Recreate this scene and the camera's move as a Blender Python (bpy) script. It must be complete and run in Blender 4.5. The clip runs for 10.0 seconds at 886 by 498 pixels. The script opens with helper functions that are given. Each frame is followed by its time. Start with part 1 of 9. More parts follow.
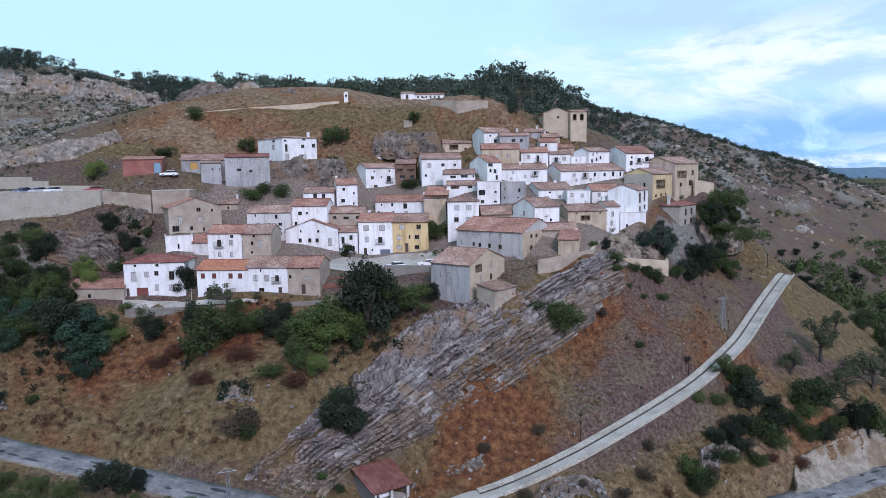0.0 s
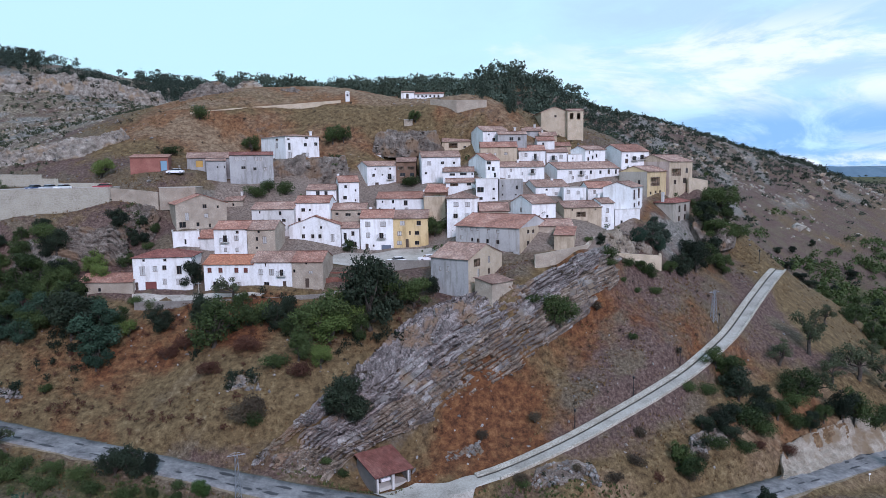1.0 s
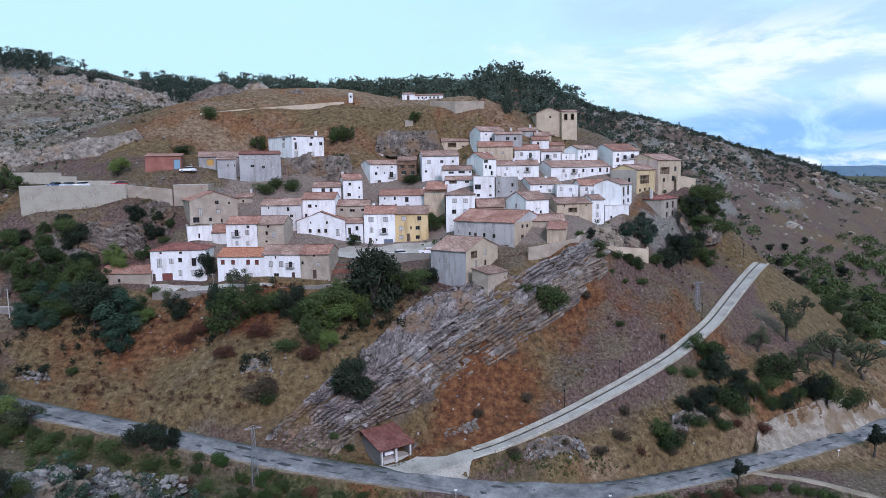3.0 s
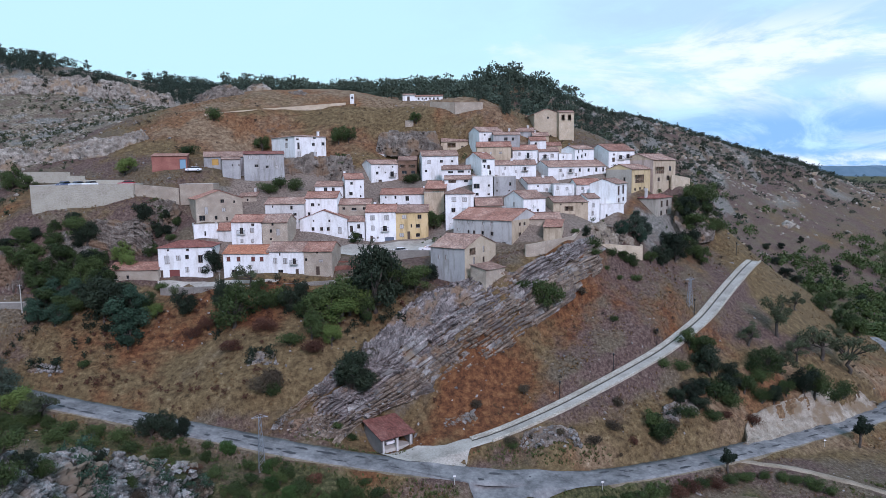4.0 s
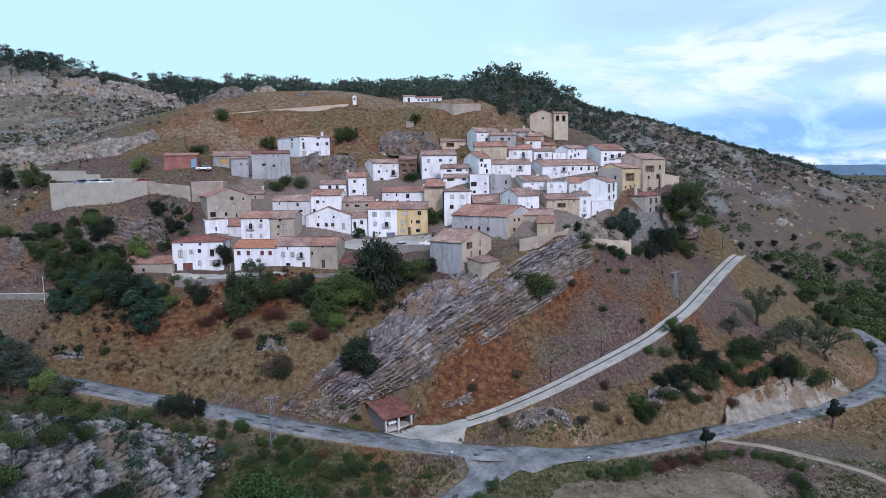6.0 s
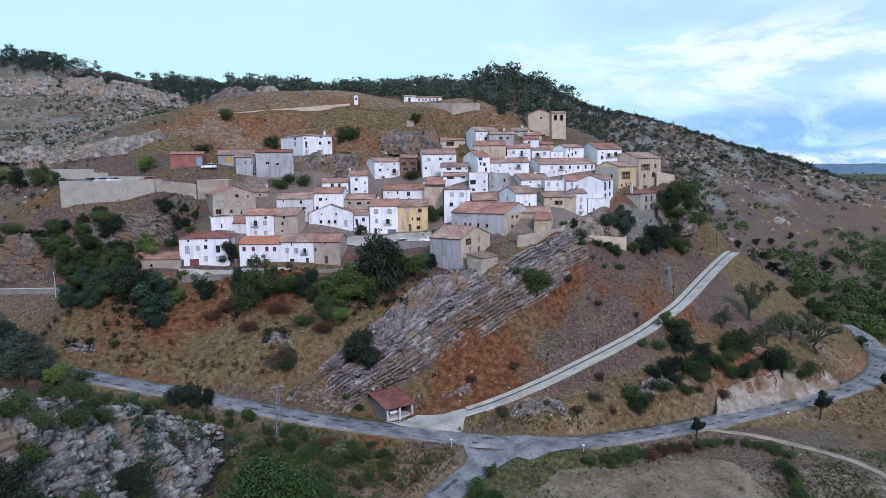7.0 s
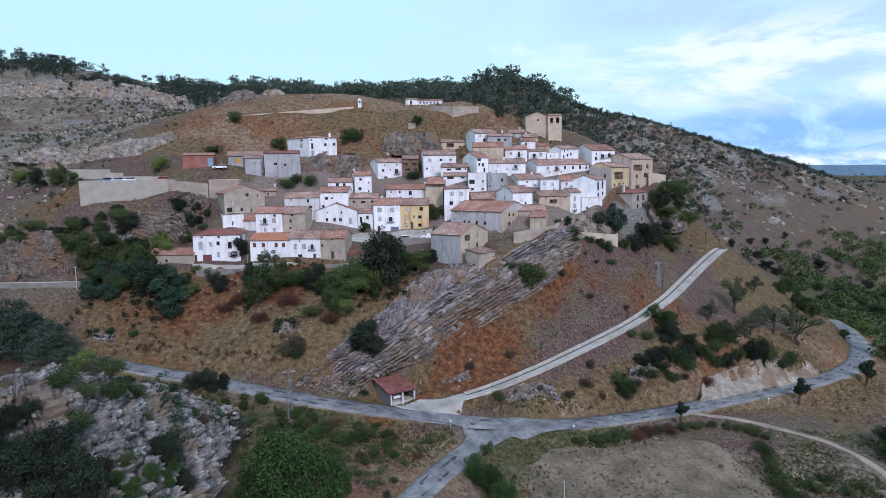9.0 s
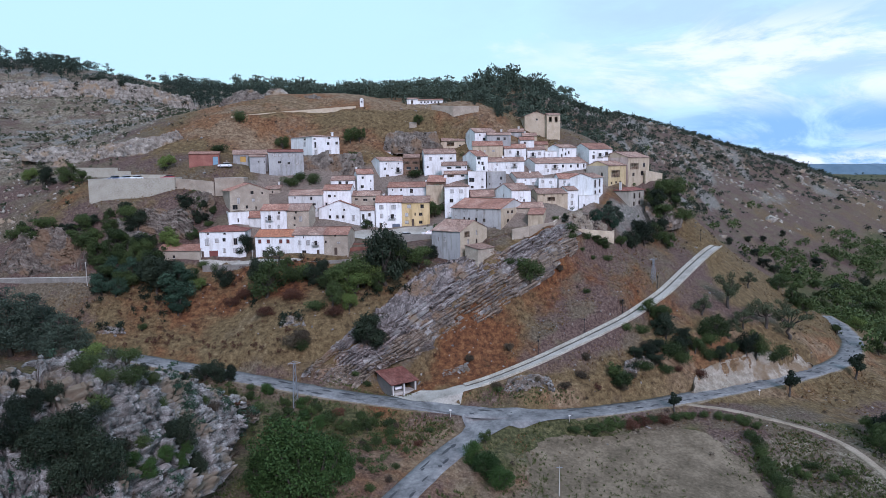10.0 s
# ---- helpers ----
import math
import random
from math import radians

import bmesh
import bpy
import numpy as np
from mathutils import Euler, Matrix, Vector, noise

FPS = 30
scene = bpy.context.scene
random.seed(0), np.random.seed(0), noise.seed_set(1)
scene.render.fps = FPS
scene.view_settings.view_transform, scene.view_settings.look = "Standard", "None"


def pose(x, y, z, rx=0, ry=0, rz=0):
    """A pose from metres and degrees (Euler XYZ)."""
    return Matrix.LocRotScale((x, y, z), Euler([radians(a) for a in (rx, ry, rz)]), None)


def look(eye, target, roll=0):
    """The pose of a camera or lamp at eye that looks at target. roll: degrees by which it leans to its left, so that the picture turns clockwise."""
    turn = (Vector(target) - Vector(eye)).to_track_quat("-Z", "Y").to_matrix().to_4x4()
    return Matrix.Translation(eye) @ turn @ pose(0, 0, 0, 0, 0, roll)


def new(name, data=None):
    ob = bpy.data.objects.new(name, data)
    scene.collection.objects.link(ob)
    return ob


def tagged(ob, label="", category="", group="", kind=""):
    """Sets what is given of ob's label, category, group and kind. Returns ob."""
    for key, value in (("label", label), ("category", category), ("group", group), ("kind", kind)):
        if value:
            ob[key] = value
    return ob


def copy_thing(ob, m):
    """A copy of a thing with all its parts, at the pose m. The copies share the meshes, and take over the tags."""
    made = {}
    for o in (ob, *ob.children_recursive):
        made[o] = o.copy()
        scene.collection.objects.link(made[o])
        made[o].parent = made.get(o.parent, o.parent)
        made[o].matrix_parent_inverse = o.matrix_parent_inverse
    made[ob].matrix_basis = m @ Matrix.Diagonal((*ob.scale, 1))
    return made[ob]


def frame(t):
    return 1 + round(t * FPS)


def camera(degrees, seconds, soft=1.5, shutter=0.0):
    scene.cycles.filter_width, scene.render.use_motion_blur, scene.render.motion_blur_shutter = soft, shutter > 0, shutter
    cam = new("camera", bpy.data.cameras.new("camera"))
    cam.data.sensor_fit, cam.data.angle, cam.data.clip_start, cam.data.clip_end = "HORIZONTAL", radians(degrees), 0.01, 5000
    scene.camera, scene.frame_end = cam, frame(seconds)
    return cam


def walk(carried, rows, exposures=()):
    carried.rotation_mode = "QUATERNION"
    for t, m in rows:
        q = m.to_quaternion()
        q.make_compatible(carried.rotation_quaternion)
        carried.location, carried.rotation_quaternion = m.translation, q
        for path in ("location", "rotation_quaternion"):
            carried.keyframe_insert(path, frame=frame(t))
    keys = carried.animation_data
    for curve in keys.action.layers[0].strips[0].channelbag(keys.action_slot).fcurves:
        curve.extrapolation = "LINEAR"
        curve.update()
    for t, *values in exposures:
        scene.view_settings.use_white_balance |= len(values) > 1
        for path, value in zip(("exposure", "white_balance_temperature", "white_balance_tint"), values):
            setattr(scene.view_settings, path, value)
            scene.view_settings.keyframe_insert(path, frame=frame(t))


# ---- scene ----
cam = camera(66.7, 10.0, soft=0.85)
PATH = [
    (0, (-0.676, 2.659, 50.814), (-1.036, 22.519, 48.474), -0.9),
    (0.5, (-0.590, 0.549, 50.711), (-0.970, 20.399, 48.351), -0.9),
    (1, (-0.488, -1.646, 50.586), (-0.848, 18.214, 48.206), -0.9),
    (1.5, (-0.396, -3.917, 50.484), (-0.766, 15.933, 48.094), -0.9),
    (2, (-0.318, -6.181, 50.417), (-0.678, 13.669, 48.007), -0.9),
    (2.5, (-0.294, -8.475, 50.350), (-0.644, 11.375, 47.950), -0.9),
    (4, (-0.069, -15.135, 50.144), (-0.419, 4.715, 47.754), -0.9),
    (4.5, (0.065, -17.352, 50.127), (-0.285, 2.508, 47.727), -0.9),
    (5, (0.198, -19.568, 50.133), (-0.152, 0.282, 47.723), -0.9),
    (5.5, (0.305, -21.815, 50.134), (-0.045, -1.965, 47.724), -0.9),
    (7, (0.575, -28.526, 49.935), (0.215, -8.676, 47.485), -0.9),
    (7.5, (0.600, -30.841, 49.906), (0.270, -10.991, 47.476), -0.9),
    (8, (0.668, -33.103, 49.872), (0.318, -13.253, 47.442), -0.9),
    (8.5, (0.739, -35.371, 49.783), (0.379, -15.521, 47.363), -0.9),
    (9, (0.839, -37.660, 49.678), (0.459, -17.810, 47.268), -0.9),
    (9.5, (0.950, -39.944, 49.583), (0.570, -20.094, 47.163), -0.9),
    (10, (1.102, -42.248, 49.506), (0.692, -22.408, 47.066), -0.9),
]
walk(cam, [(t, look(eye, target, roll)) for t, eye, target, roll in PATH], [(0.0, 0.1, 6020, 30), (10.0, 0.1, 6020, 30)])

# ---------------------------------------------------------------- sky, sun
world = bpy.data.worlds.new("sky")
scene.world = world
world.use_nodes = True


def sky_nodes():
    nt = world.node_tree
    nt.nodes.clear()
    n, k = nt.nodes.new, nt.links.new
    out, bg = n("ShaderNodeOutputWorld"), n("ShaderNodeBackground")
    sky = n("ShaderNodeTexSky")
    sky.sky_type, sky.sun_disc, sky.sun_elevation, sky.sun_rotation = "NISHITA", False, radians(32), radians(161)
    sky.air_density, sky.dust_density, sky.ozone_density = 1.0, 1.5, 1.0
    co = n("ShaderNodeTexCoord")
    flat = n("ShaderNodeMapping")
    flat.inputs["Scale"].default_value = (1.0, 1.0, 3.4)
    flat.inputs["Location"].default_value = (0.35, 0.1, 0.2)
    k(co.outputs["Generated"], flat.inputs["Vector"])

    def cloud(scale, lo, hi, detail=9, rough=0.62, twist=0.5):
        t, r = n("ShaderNodeTexNoise"), n("ShaderNodeMapRange")
        t.inputs["Scale"].default_value, t.inputs["Detail"].default_value = scale, detail
        t.inputs["Roughness"].default_value, t.inputs["Distortion"].default_value = rough, twist
        k(flat.outputs["Vector"], t.inputs["Vector"])
        r.interpolation_type = "SMOOTHSTEP"
        r.inputs["From Min"].default_value, r.inputs["From Max"].default_value = lo, hi
        k(t.outputs["Fac"], r.inputs["Value"])
        return r.outputs["Result"]

    def mix(fac, a, b):
        m = n("ShaderNodeMix")
        m.data_type = "RGBA"
        for sock, v in ((m.inputs["Factor"], fac), (m.inputs["A"], a), (m.inputs["B"], b)):
            if isinstance(v, (tuple, float)):
                sock.default_value = v
            else:
                k(v, sock)
        return m.outputs["Result"]

    def ranged(value, lo, hi):
        r = n("ShaderNodeMapRange")
        r.interpolation_type = "SMOOTHSTEP"
        r.inputs["From Min"].default_value, r.inputs["From Max"].default_value = lo, hi
        k(value, r.inputs["Value"])
        return r.outputs["Result"]

    def times(a, b):
        m = n("ShaderNodeMath")
        m.operation = "MULTIPLY"
        k(a, m.inputs[0]), k(b, m.inputs[1])
        return m.outputs[0]

    axes = n("ShaderNodeSeparateXYZ")
    k(co.outputs["Generated"], axes.inputs["Vector"])
    east, up = axes.outputs["X"], axes.outputs["Z"]
    veil = (7.0, 11.9, 11.7, 1)          # thin high overcast
    grey = (5.9, 9.3, 11.0, 1)           # undersides of the thicker banks
    blue = (3.3, 7.0, 11.4, 1)           # gaps of deeper sky towards the east
    white = (10.4, 12.7, 13.1, 1)        # bright breaks
    c = mix(0.9, sky.outputs["Color"], veil)
    c = mix(times(ranged(east, -0.15, 0.35), cloud(2.3, 0.40, 0.62)), c, grey)
    c = mix(times(times(ranged(east, 0.05, 0.3), ranged(up, 0.13, 0.21)), cloud(3.2, 0.34, 0.52)), c, grey)
    c = mix(times(ranged(east, 0.1, 0.4), cloud(6.5, 0.46, 0.62)), c, grey)
    c = mix(times(times(ranged(east, 0.2, 0.38), ranged(up, 0.11, 0.05)), cloud(4.6, 0.36, 0.56, twist=1.2)), c, blue)
    c = mix(times(ranged(east, 0.2, 0.5), times(cloud(2.9, 0.50, 0.66, twist=0.9), ranged(up, 0.17, 0.30))), c, blue)
    c = mix(times(times(times(ranged(east, 0.08, 0.28), ranged(up, 0.05, 0.10)), ranged(up, 0.21, 0.15)), cloud(4.2, 0.42, 0.60, twist=0.8)), c, white)
    c = mix(times(times(cloud(3.1, 0.52, 0.68, twist=0.9), ranged(up, 0.1, 0.2)), ranged(east, -0.3, 0.1)), c, white)
    c = mix(times(times(ranged(east, 0.3, 0.42), ranged(up, 0.018, 0.004)), cloud(7.0, 0.40, 0.55)), c, white)
    overhead = mix(cloud(2.0, 0.40, 0.62), (7.1, 11.2, 12.5, 1), (6.0, 9.4, 10.9, 1))      # plain grey-white cloud overhead and behind
    c = mix(ranged(up, 0.3, 0.55), c, overhead)
    c = mix(ranged(axes.outputs["Y"], 0.15, -0.25), c, overhead)
    k(c, bg.inputs["Color"])
    bg.inputs["Strength"].default_value = 0.079
    k(bg.outputs["Background"], out.inputs["Surface"])


sky_nodes()
sun_light = bpy.data.lights.new("sun", "SUN")
sun_light.energy, sun_light.angle, sun_light.color = 2.15, radians(14), (0.99, 0.95, 1.0)
sun = new("sun", sun_light)
sun.matrix_world = look((62, -125, 125), (0, 60, 0))


# ---------------------------------------------------------------- materials
def material(name, colours, scale=1.0, rough=0.9, bump=0.3, metal=0.0, fine=None, per_object=0.0, spec=0.3, bump_size=0.05):
    """Two scales of noise choose among the colours, a third gives relief. colours: dark, middle, light."""
    m = bpy.data.materials.new(name)
    m.use_nodes = True
    nt = m.node_tree
    n, k = nt.nodes.new, nt.links.new
    p = nt.nodes["Principled BSDF"]
    p.inputs["Roughness"].default_value, p.inputs["Metallic"].default_value = rough, metal
    p.inputs["Specular IOR Level"].default_value = spec
    geo = n("ShaderNodeNewGeometry")
    big, small = n("ShaderNodeTexNoise"), n("ShaderNodeTexNoise")
    big.inputs["Scale"].default_value, big.inputs["Detail"].default_value = 0.35 * scale, 5
    small.inputs["Scale"].default_value, small.inputs["Detail"].default_value = (fine or 4.0 * scale), 6
    small.inputs["Roughness"].default_value = 0.7
    for t in (big, small):
        k(geo.outputs["Position"], t.inputs["Vector"])
    add = n("ShaderNodeMath")
    add.operation = "ADD"
    k(big.outputs["Fac"], add.inputs[0]), k(small.outputs["Fac"], add.inputs[1])
    ramp = n("ShaderNodeValToRGB")
    e = ramp.color_ramp.elements
    e[0].position, e[1].position = 0.36, 0.64
    e[0].color, e[1].color = (*colours[0], 1), (*colours[-1], 1)
    if len(colours) > 2:
        e.new(0.5).color = (*colours[1], 1)
    half = n("ShaderNodeMath")
    half.operation = "MULTIPLY"
    half.inputs[1].default_value = 0.5
    k(add.outputs[0], half.inputs[0]), k(half.outputs[0], ramp.inputs["Fac"])
    colour = ramp.outputs["Color"]
    if per_object:
        info, hsv, rng = n("ShaderNodeObjectInfo"), n("ShaderNodeHueSaturation"), n("ShaderNodeMapRange")
        rng.inputs["To Min"].default_value, rng.inputs["To Max"].default_value = 1 - per_object, 1 + per_object
        k(info.outputs["Random"], rng.inputs["Value"]), k(rng.outputs["Result"], hsv.inputs["Value"]), k(colour, hsv.inputs["Color"])
        colour = hsv.outputs["Color"]
    k(colour, p.inputs["Base Color"])
    if bump:
        b = n("ShaderNodeBump")
        b.inputs["Strength"].default_value, b.inputs["Distance"].default_value = bump, bump_size
        k(small.outputs["Fac"], b.inputs["Height"]), k(b.outputs["Normal"], p.inputs["Normal"])
    return m


def tile_material(name, colours):
    """Barrel tiles: courses up the slope and channels down it, in the mesh's own uv (metres)."""
    m = material(name, colours, scale=0.9, rough=0.88, bump=0.0, per_object=0.16, fine=1.9)
    nt = m.node_tree
    n, k = nt.nodes.new, nt.links.new
    p = nt.nodes["Principled BSDF"]
    base = p.inputs["Base Color"].links[0].from_socket
    uv = n("ShaderNodeUVMap")
    uv.uv_map = "UVMap"
    cells = n("ShaderNodeTexBrick")
    cells.offset = 0.0
    cells.inputs["Scale"].default_value = 1.0
    cells.inputs["Brick Width"].default_value, cells.inputs["Row Height"].default_value = 0.24, 0.42
    cells.inputs["Mortar Size"].default_value, cells.inputs["Bias"].default_value = 0.022, 0.0
    cells.inputs["Color1"].default_value, cells.inputs["Color2"].default_value, cells.inputs["Mortar"].default_value = (0.62, 0.62, 0.62, 1), (1.25, 1.2, 1.15, 1), (0.42, 0.40, 0.40, 1)
    k(uv.outputs["UV"], cells.inputs["Vector"])
    mul = n("ShaderNodeMix")
    mul.data_type, mul.blend_type = "RGBA", "MULTIPLY"
    mul.inputs["Factor"].default_value = 0.85
    k(base, mul.inputs["A"]), k(cells.outputs["Color"], mul.inputs["B"]), k(mul.outputs["Result"], p.inputs["Base Color"])
    wave = n("ShaderNodeTexWave")
    wave.bands_direction, wave.inputs["Scale"].default_value = "X", 2.08 / 0.5 * 0.314
    k(uv.outputs["UV"], wave.inputs["Vector"])
    b = n("ShaderNodeBump")
    b.inputs["Strength"].default_value, b.inputs["Distance"].default_value = 0.7, 0.08
    k(wave.outputs["Fac"], b.inputs["Height"]), k(b.outputs["Normal"], p.inputs["Normal"])
    return m


def masonry_material(name, colours, size=(0.45, 0.25), joint=(0.33, 0.29, 0.24)):
    """Rubble masonry: rounded cells of stone in a paler joint."""
    m = material(name, colours, scale=1.4, rough=0.95, bump=0.0, per_object=0.08)
    nt = m.node_tree
    n, k = nt.nodes.new, nt.links.new
    p = nt.nodes["Principled BSDF"]
    base = p.inputs["Base Color"].links[0].from_socket
    geo, mp, v = n("ShaderNodeNewGeometry"), n("ShaderNodeMapping"), n("ShaderNodeTexVoronoi")
    mp.inputs["Scale"].default_value = (1 / size[0], 1 / size[0], 1 / size[1])
    v.feature = "DISTANCE_TO_EDGE"
    v.inputs["Scale"].default_value = 1.0
    k(geo.outputs["Position"], mp.inputs["Vector"]), k(mp.outputs["Vector"], v.inputs["Vector"])
    r = n("ShaderNodeMapRange")
    r.inputs["From Min"].default_value, r.inputs["From Max"].default_value = 0.02, 0.13
    k(v.outputs["Distance"], r.inputs["Value"])
    mx = n("ShaderNodeMix")
    mx.data_type = "RGBA"
    mx.inputs["A"].default_value = (*joint, 1)
    k(r.outputs["Result"], mx.inputs["Factor"]), k(base, mx.inputs["B"]), k(mx.outputs["Result"], p.inputs["Base Color"])
    b = n("ShaderNodeBump")
    b.inputs["Strength"].default_value, b.inputs["Distance"].default_value = 0.8, 0.06
    k(r.outputs["Result"], b.inputs["Height"]), k(b.outputs["Normal"], p.inputs["Normal"])
    return m


def stained(m, least=0.74):
    """Long rain streaks and dirt washed down a rendered wall."""
    nt = m.node_tree
    n, k = nt.nodes.new, nt.links.new
    p = nt.nodes["Principled BSDF"]
    base = p.inputs["Base Color"].links[0].from_socket
    geo, mp, t, r, mx = n("ShaderNodeNewGeometry"), n("ShaderNodeMapping"), n("ShaderNodeTexNoise"), n("ShaderNodeValToRGB"), n("ShaderNodeMix")
    mp.inputs["Scale"].default_value = (1.1, 1.1, 0.22)
    t.inputs["Scale"].default_value, t.inputs["Detail"].default_value, t.inputs["Roughness"].default_value = 1.0, 6, 0.62
    e = r.color_ramp.elements
    e[0].position, e[0].color, e[1].position, e[1].color = 0.34, (least, least * 0.97, least * 0.93, 1), 0.52, (1, 1, 1, 1)
    mx.data_type, mx.blend_type = "RGBA", "MULTIPLY"
    mx.inputs["Factor"].default_value = 1.0
    k(geo.outputs["Position"], mp.inputs["Vector"]), k(mp.outputs["Vector"], t.inputs["Vector"]), k(t.outputs["Fac"], r.inputs["Fac"])
    k(base, mx.inputs["A"]), k(r.outputs["Color"], mx.inputs["B"]), k(mx.outputs["Result"], p.inputs["Base Color"])
    return m


WALL = {
    "white": material("limewash_white", [(0.60, 0.595, 0.58), (0.735, 0.735, 0.73), (0.79, 0.79, 0.79)], 0.7, bump=0.15, per_object=0.05),
    "plaster": material("grey_white_plaster", [(0.42, 0.41, 0.40), (0.55, 0.54, 0.52), (0.62, 0.61, 0.59)], 1.0, bump=0.2, per_object=0.05),
    "grey": material("cement_render_grey", [(0.27, 0.27, 0.27), (0.34, 0.34, 0.335), (0.40, 0.40, 0.39)], 0.8, bump=0.2, per_object=0.08),
    "pale": material("pale_grey_render", [(0.33, 0.32, 0.31), (0.42, 0.405, 0.39), (0.47, 0.455, 0.44)], 0.8, bump=0.2),
    "tan": material("sandy_render", [(0.36, 0.29, 0.20), (0.46, 0.37, 0.27), (0.52, 0.43, 0.32)], 0.8, bump=0.25, per_object=0.07),
    "pink": material("faded_pink_render", [(0.38, 0.30, 0.26), (0.46, 0.37, 0.32), (0.50, 0.41, 0.36)], 0.7, bump=0.25),
    "yellow": material("ochre_yellow_render", [(0.48, 0.345, 0.17), (0.57, 0.42, 0.215), (0.62, 0.47, 0.27)], 0.6, bump=0.15),
    "yellow2": material("faded_ochre_render", [(0.44, 0.33, 0.17), (0.54, 0.42, 0.24), (0.60, 0.48, 0.30)], 0.8, bump=0.2),
    "beige": masonry_material("beige_rubble", [(0.36, 0.28, 0.19), (0.52, 0.42, 0.30), (0.64, 0.54, 0.41)], joint=(0.46, 0.39, 0.30)),
    "stone": masonry_material("brown_rubble", [(0.25, 0.20, 0.15), (0.40, 0.33, 0.255), (0.55, 0.47, 0.375)]),
    "greytan": material("grey_tan_render", [(0.28, 0.26, 0.22), (0.36, 0.33, 0.28), (0.40, 0.37, 0.32)], 0.8, bump=0.2),
    "brown": material("weathered_boards", [(0.09, 0.055, 0.035), (0.15, 0.09, 0.06), (0.22, 0.14, 0.10)], 1.2, bump=0.4),
    "brick": material("bare_red_brick", [(0.19, 0.078, 0.06), (0.265, 0.105, 0.082), (0.33, 0.15, 0.115)], 1.2, bump=0.3),
}
for key in ("white", "plaster", "grey", "pale", "tan", "pink", "yellow", "yellow2", "greytan"):
    stained(WALL[key], 0.8 if key == "white" else 0.7)
TILES = {
    "red": tile_material("red_barrel_tiles", [(0.22, 0.10, 0.075), (0.37, 0.185, 0.135), (0.52, 0.32, 0.25)]),
    "orange": tile_material("new_orange_tiles", [(0.40, 0.15, 0.09), (0.50, 0.21, 0.12), (0.56, 0.27, 0.17)]),
    "old": tile_material("lichened_old_tiles", [(0.20, 0.115, 0.09), (0.36, 0.225, 0.175), (0.54, 0.39, 0.32)]),
    "dark": tile_material("dark_red_tiles", [(0.16, 0.055, 0.045), (0.26, 0.098, 0.078), (0.37, 0.18, 0.145)]),
}
GLASS = material("window_glass_dark", [(0.012, 0.014, 0.016), (0.02, 0.022, 0.025)], 1, rough=0.12, bump=0, spec=0.5)
BLIND = material("closed_blind", [(0.36, 0.36, 0.35), (0.46, 0.46, 0.45)], 2, rough=0.6, bump=0.1, per_object=0.15)
SHUTTER_RED = material("red_brown_shutter", [(0.12, 0.03, 0.025), (0.17, 0.05, 0.04)], 2, rough=0.6)
DOOR_WOOD = material("dark_door_wood", [(0.05, 0.035, 0.028), (0.09, 0.06, 0.045)], 3, rough=0.6)
DOOR_RED = material("red_garage_paint", [(0.15, 0.045, 0.04), (0.2, 0.065, 0.055)], 2, rough=0.5)
DOOR_BLUE = material("blue_door_paint", [(0.14, 0.25, 0.34), (0.18, 0.31, 0.41)], 1, rough=0.5)
DOOR_OCHRE = material("ochre_door_paint", [(0.42, 0.25, 0.06), (0.5, 0.3, 0.08)], 1, rough=0.5)
DOOR_STEEL = material("blue_grey_garage_door", [(0.10, 0.12, 0.16), (0.14, 0.17, 0.22)], 1, rough=0.45)
FRAME = material("window_frame_brown", [(0.10, 0.07, 0.05), (0.16, 0.11, 0.08)], 3, rough=0.6)
IRON = material("dark_iron", [(0.03, 0.03, 0.03), (0.05, 0.05, 0.05)], 4, rough=0.5, metal=0.6)
CONCRETE = material("pale_concrete", [(0.34, 0.32, 0.29), (0.44, 0.42, 0.38), (0.50, 0.48, 0.44)], 0.8, bump=0.3)
WHITE_PAINT = material("white_paint", [(0.7, 0.7, 0.7), (0.8, 0.8, 0.8)], 1, rough=0.5, bump=0)


# ---------------------------------------------------------------- the lie of the land
# feature lines of the place, each a run of (x, y, height): roads, rims, crests and valley floors
ROAD = [(-150, 128, 14), (-108, 114, 11), (-70, 104, 7.2), (-46, 98.5, 4.7), (-24, 94.3, 1.9), (-10, 93, 0.4), (5, 91.5, -1.1), (22, 93, -2.3),
        (37, 99, -3.2), (50, 105.5, -3.8), (66, 114.5, -4.6), (86, 125.5, -5.5), (102, 136.5, -6.0), (112, 146, -6.4), (124, 164, -6.8), (133, 188, -7.5), (137, 206, -8)]
BRANCH = [(11, 92.3, -1.5), (7.6, 88, -1.8), (3.6, 83, -2.6), (-1.6, 76.5, -3.6), (-5.6, 70, -4.5), (-10, 62.5, -5.6), (-18, 46, -7.5), (-30, 20, -9.5)]
LANE = [(-6, 97.3, 0.2), (6, 100.5, 2.0), (19, 106.5, 5.2), (32, 115, 8.4), (44, 124.5, 11.0), (57, 138, 14.6), (68.5, 154, 18.2), (80.5, 170.5, 21.5), (86.0, 178.6, 22.0)]
TRACK = [(51, 103.6, -3.9), (62, 102, -5.0), (72, 98, -6.5), (79, 92.5, -7.5), (81, 82, -8.6), (80, 70, -10)]
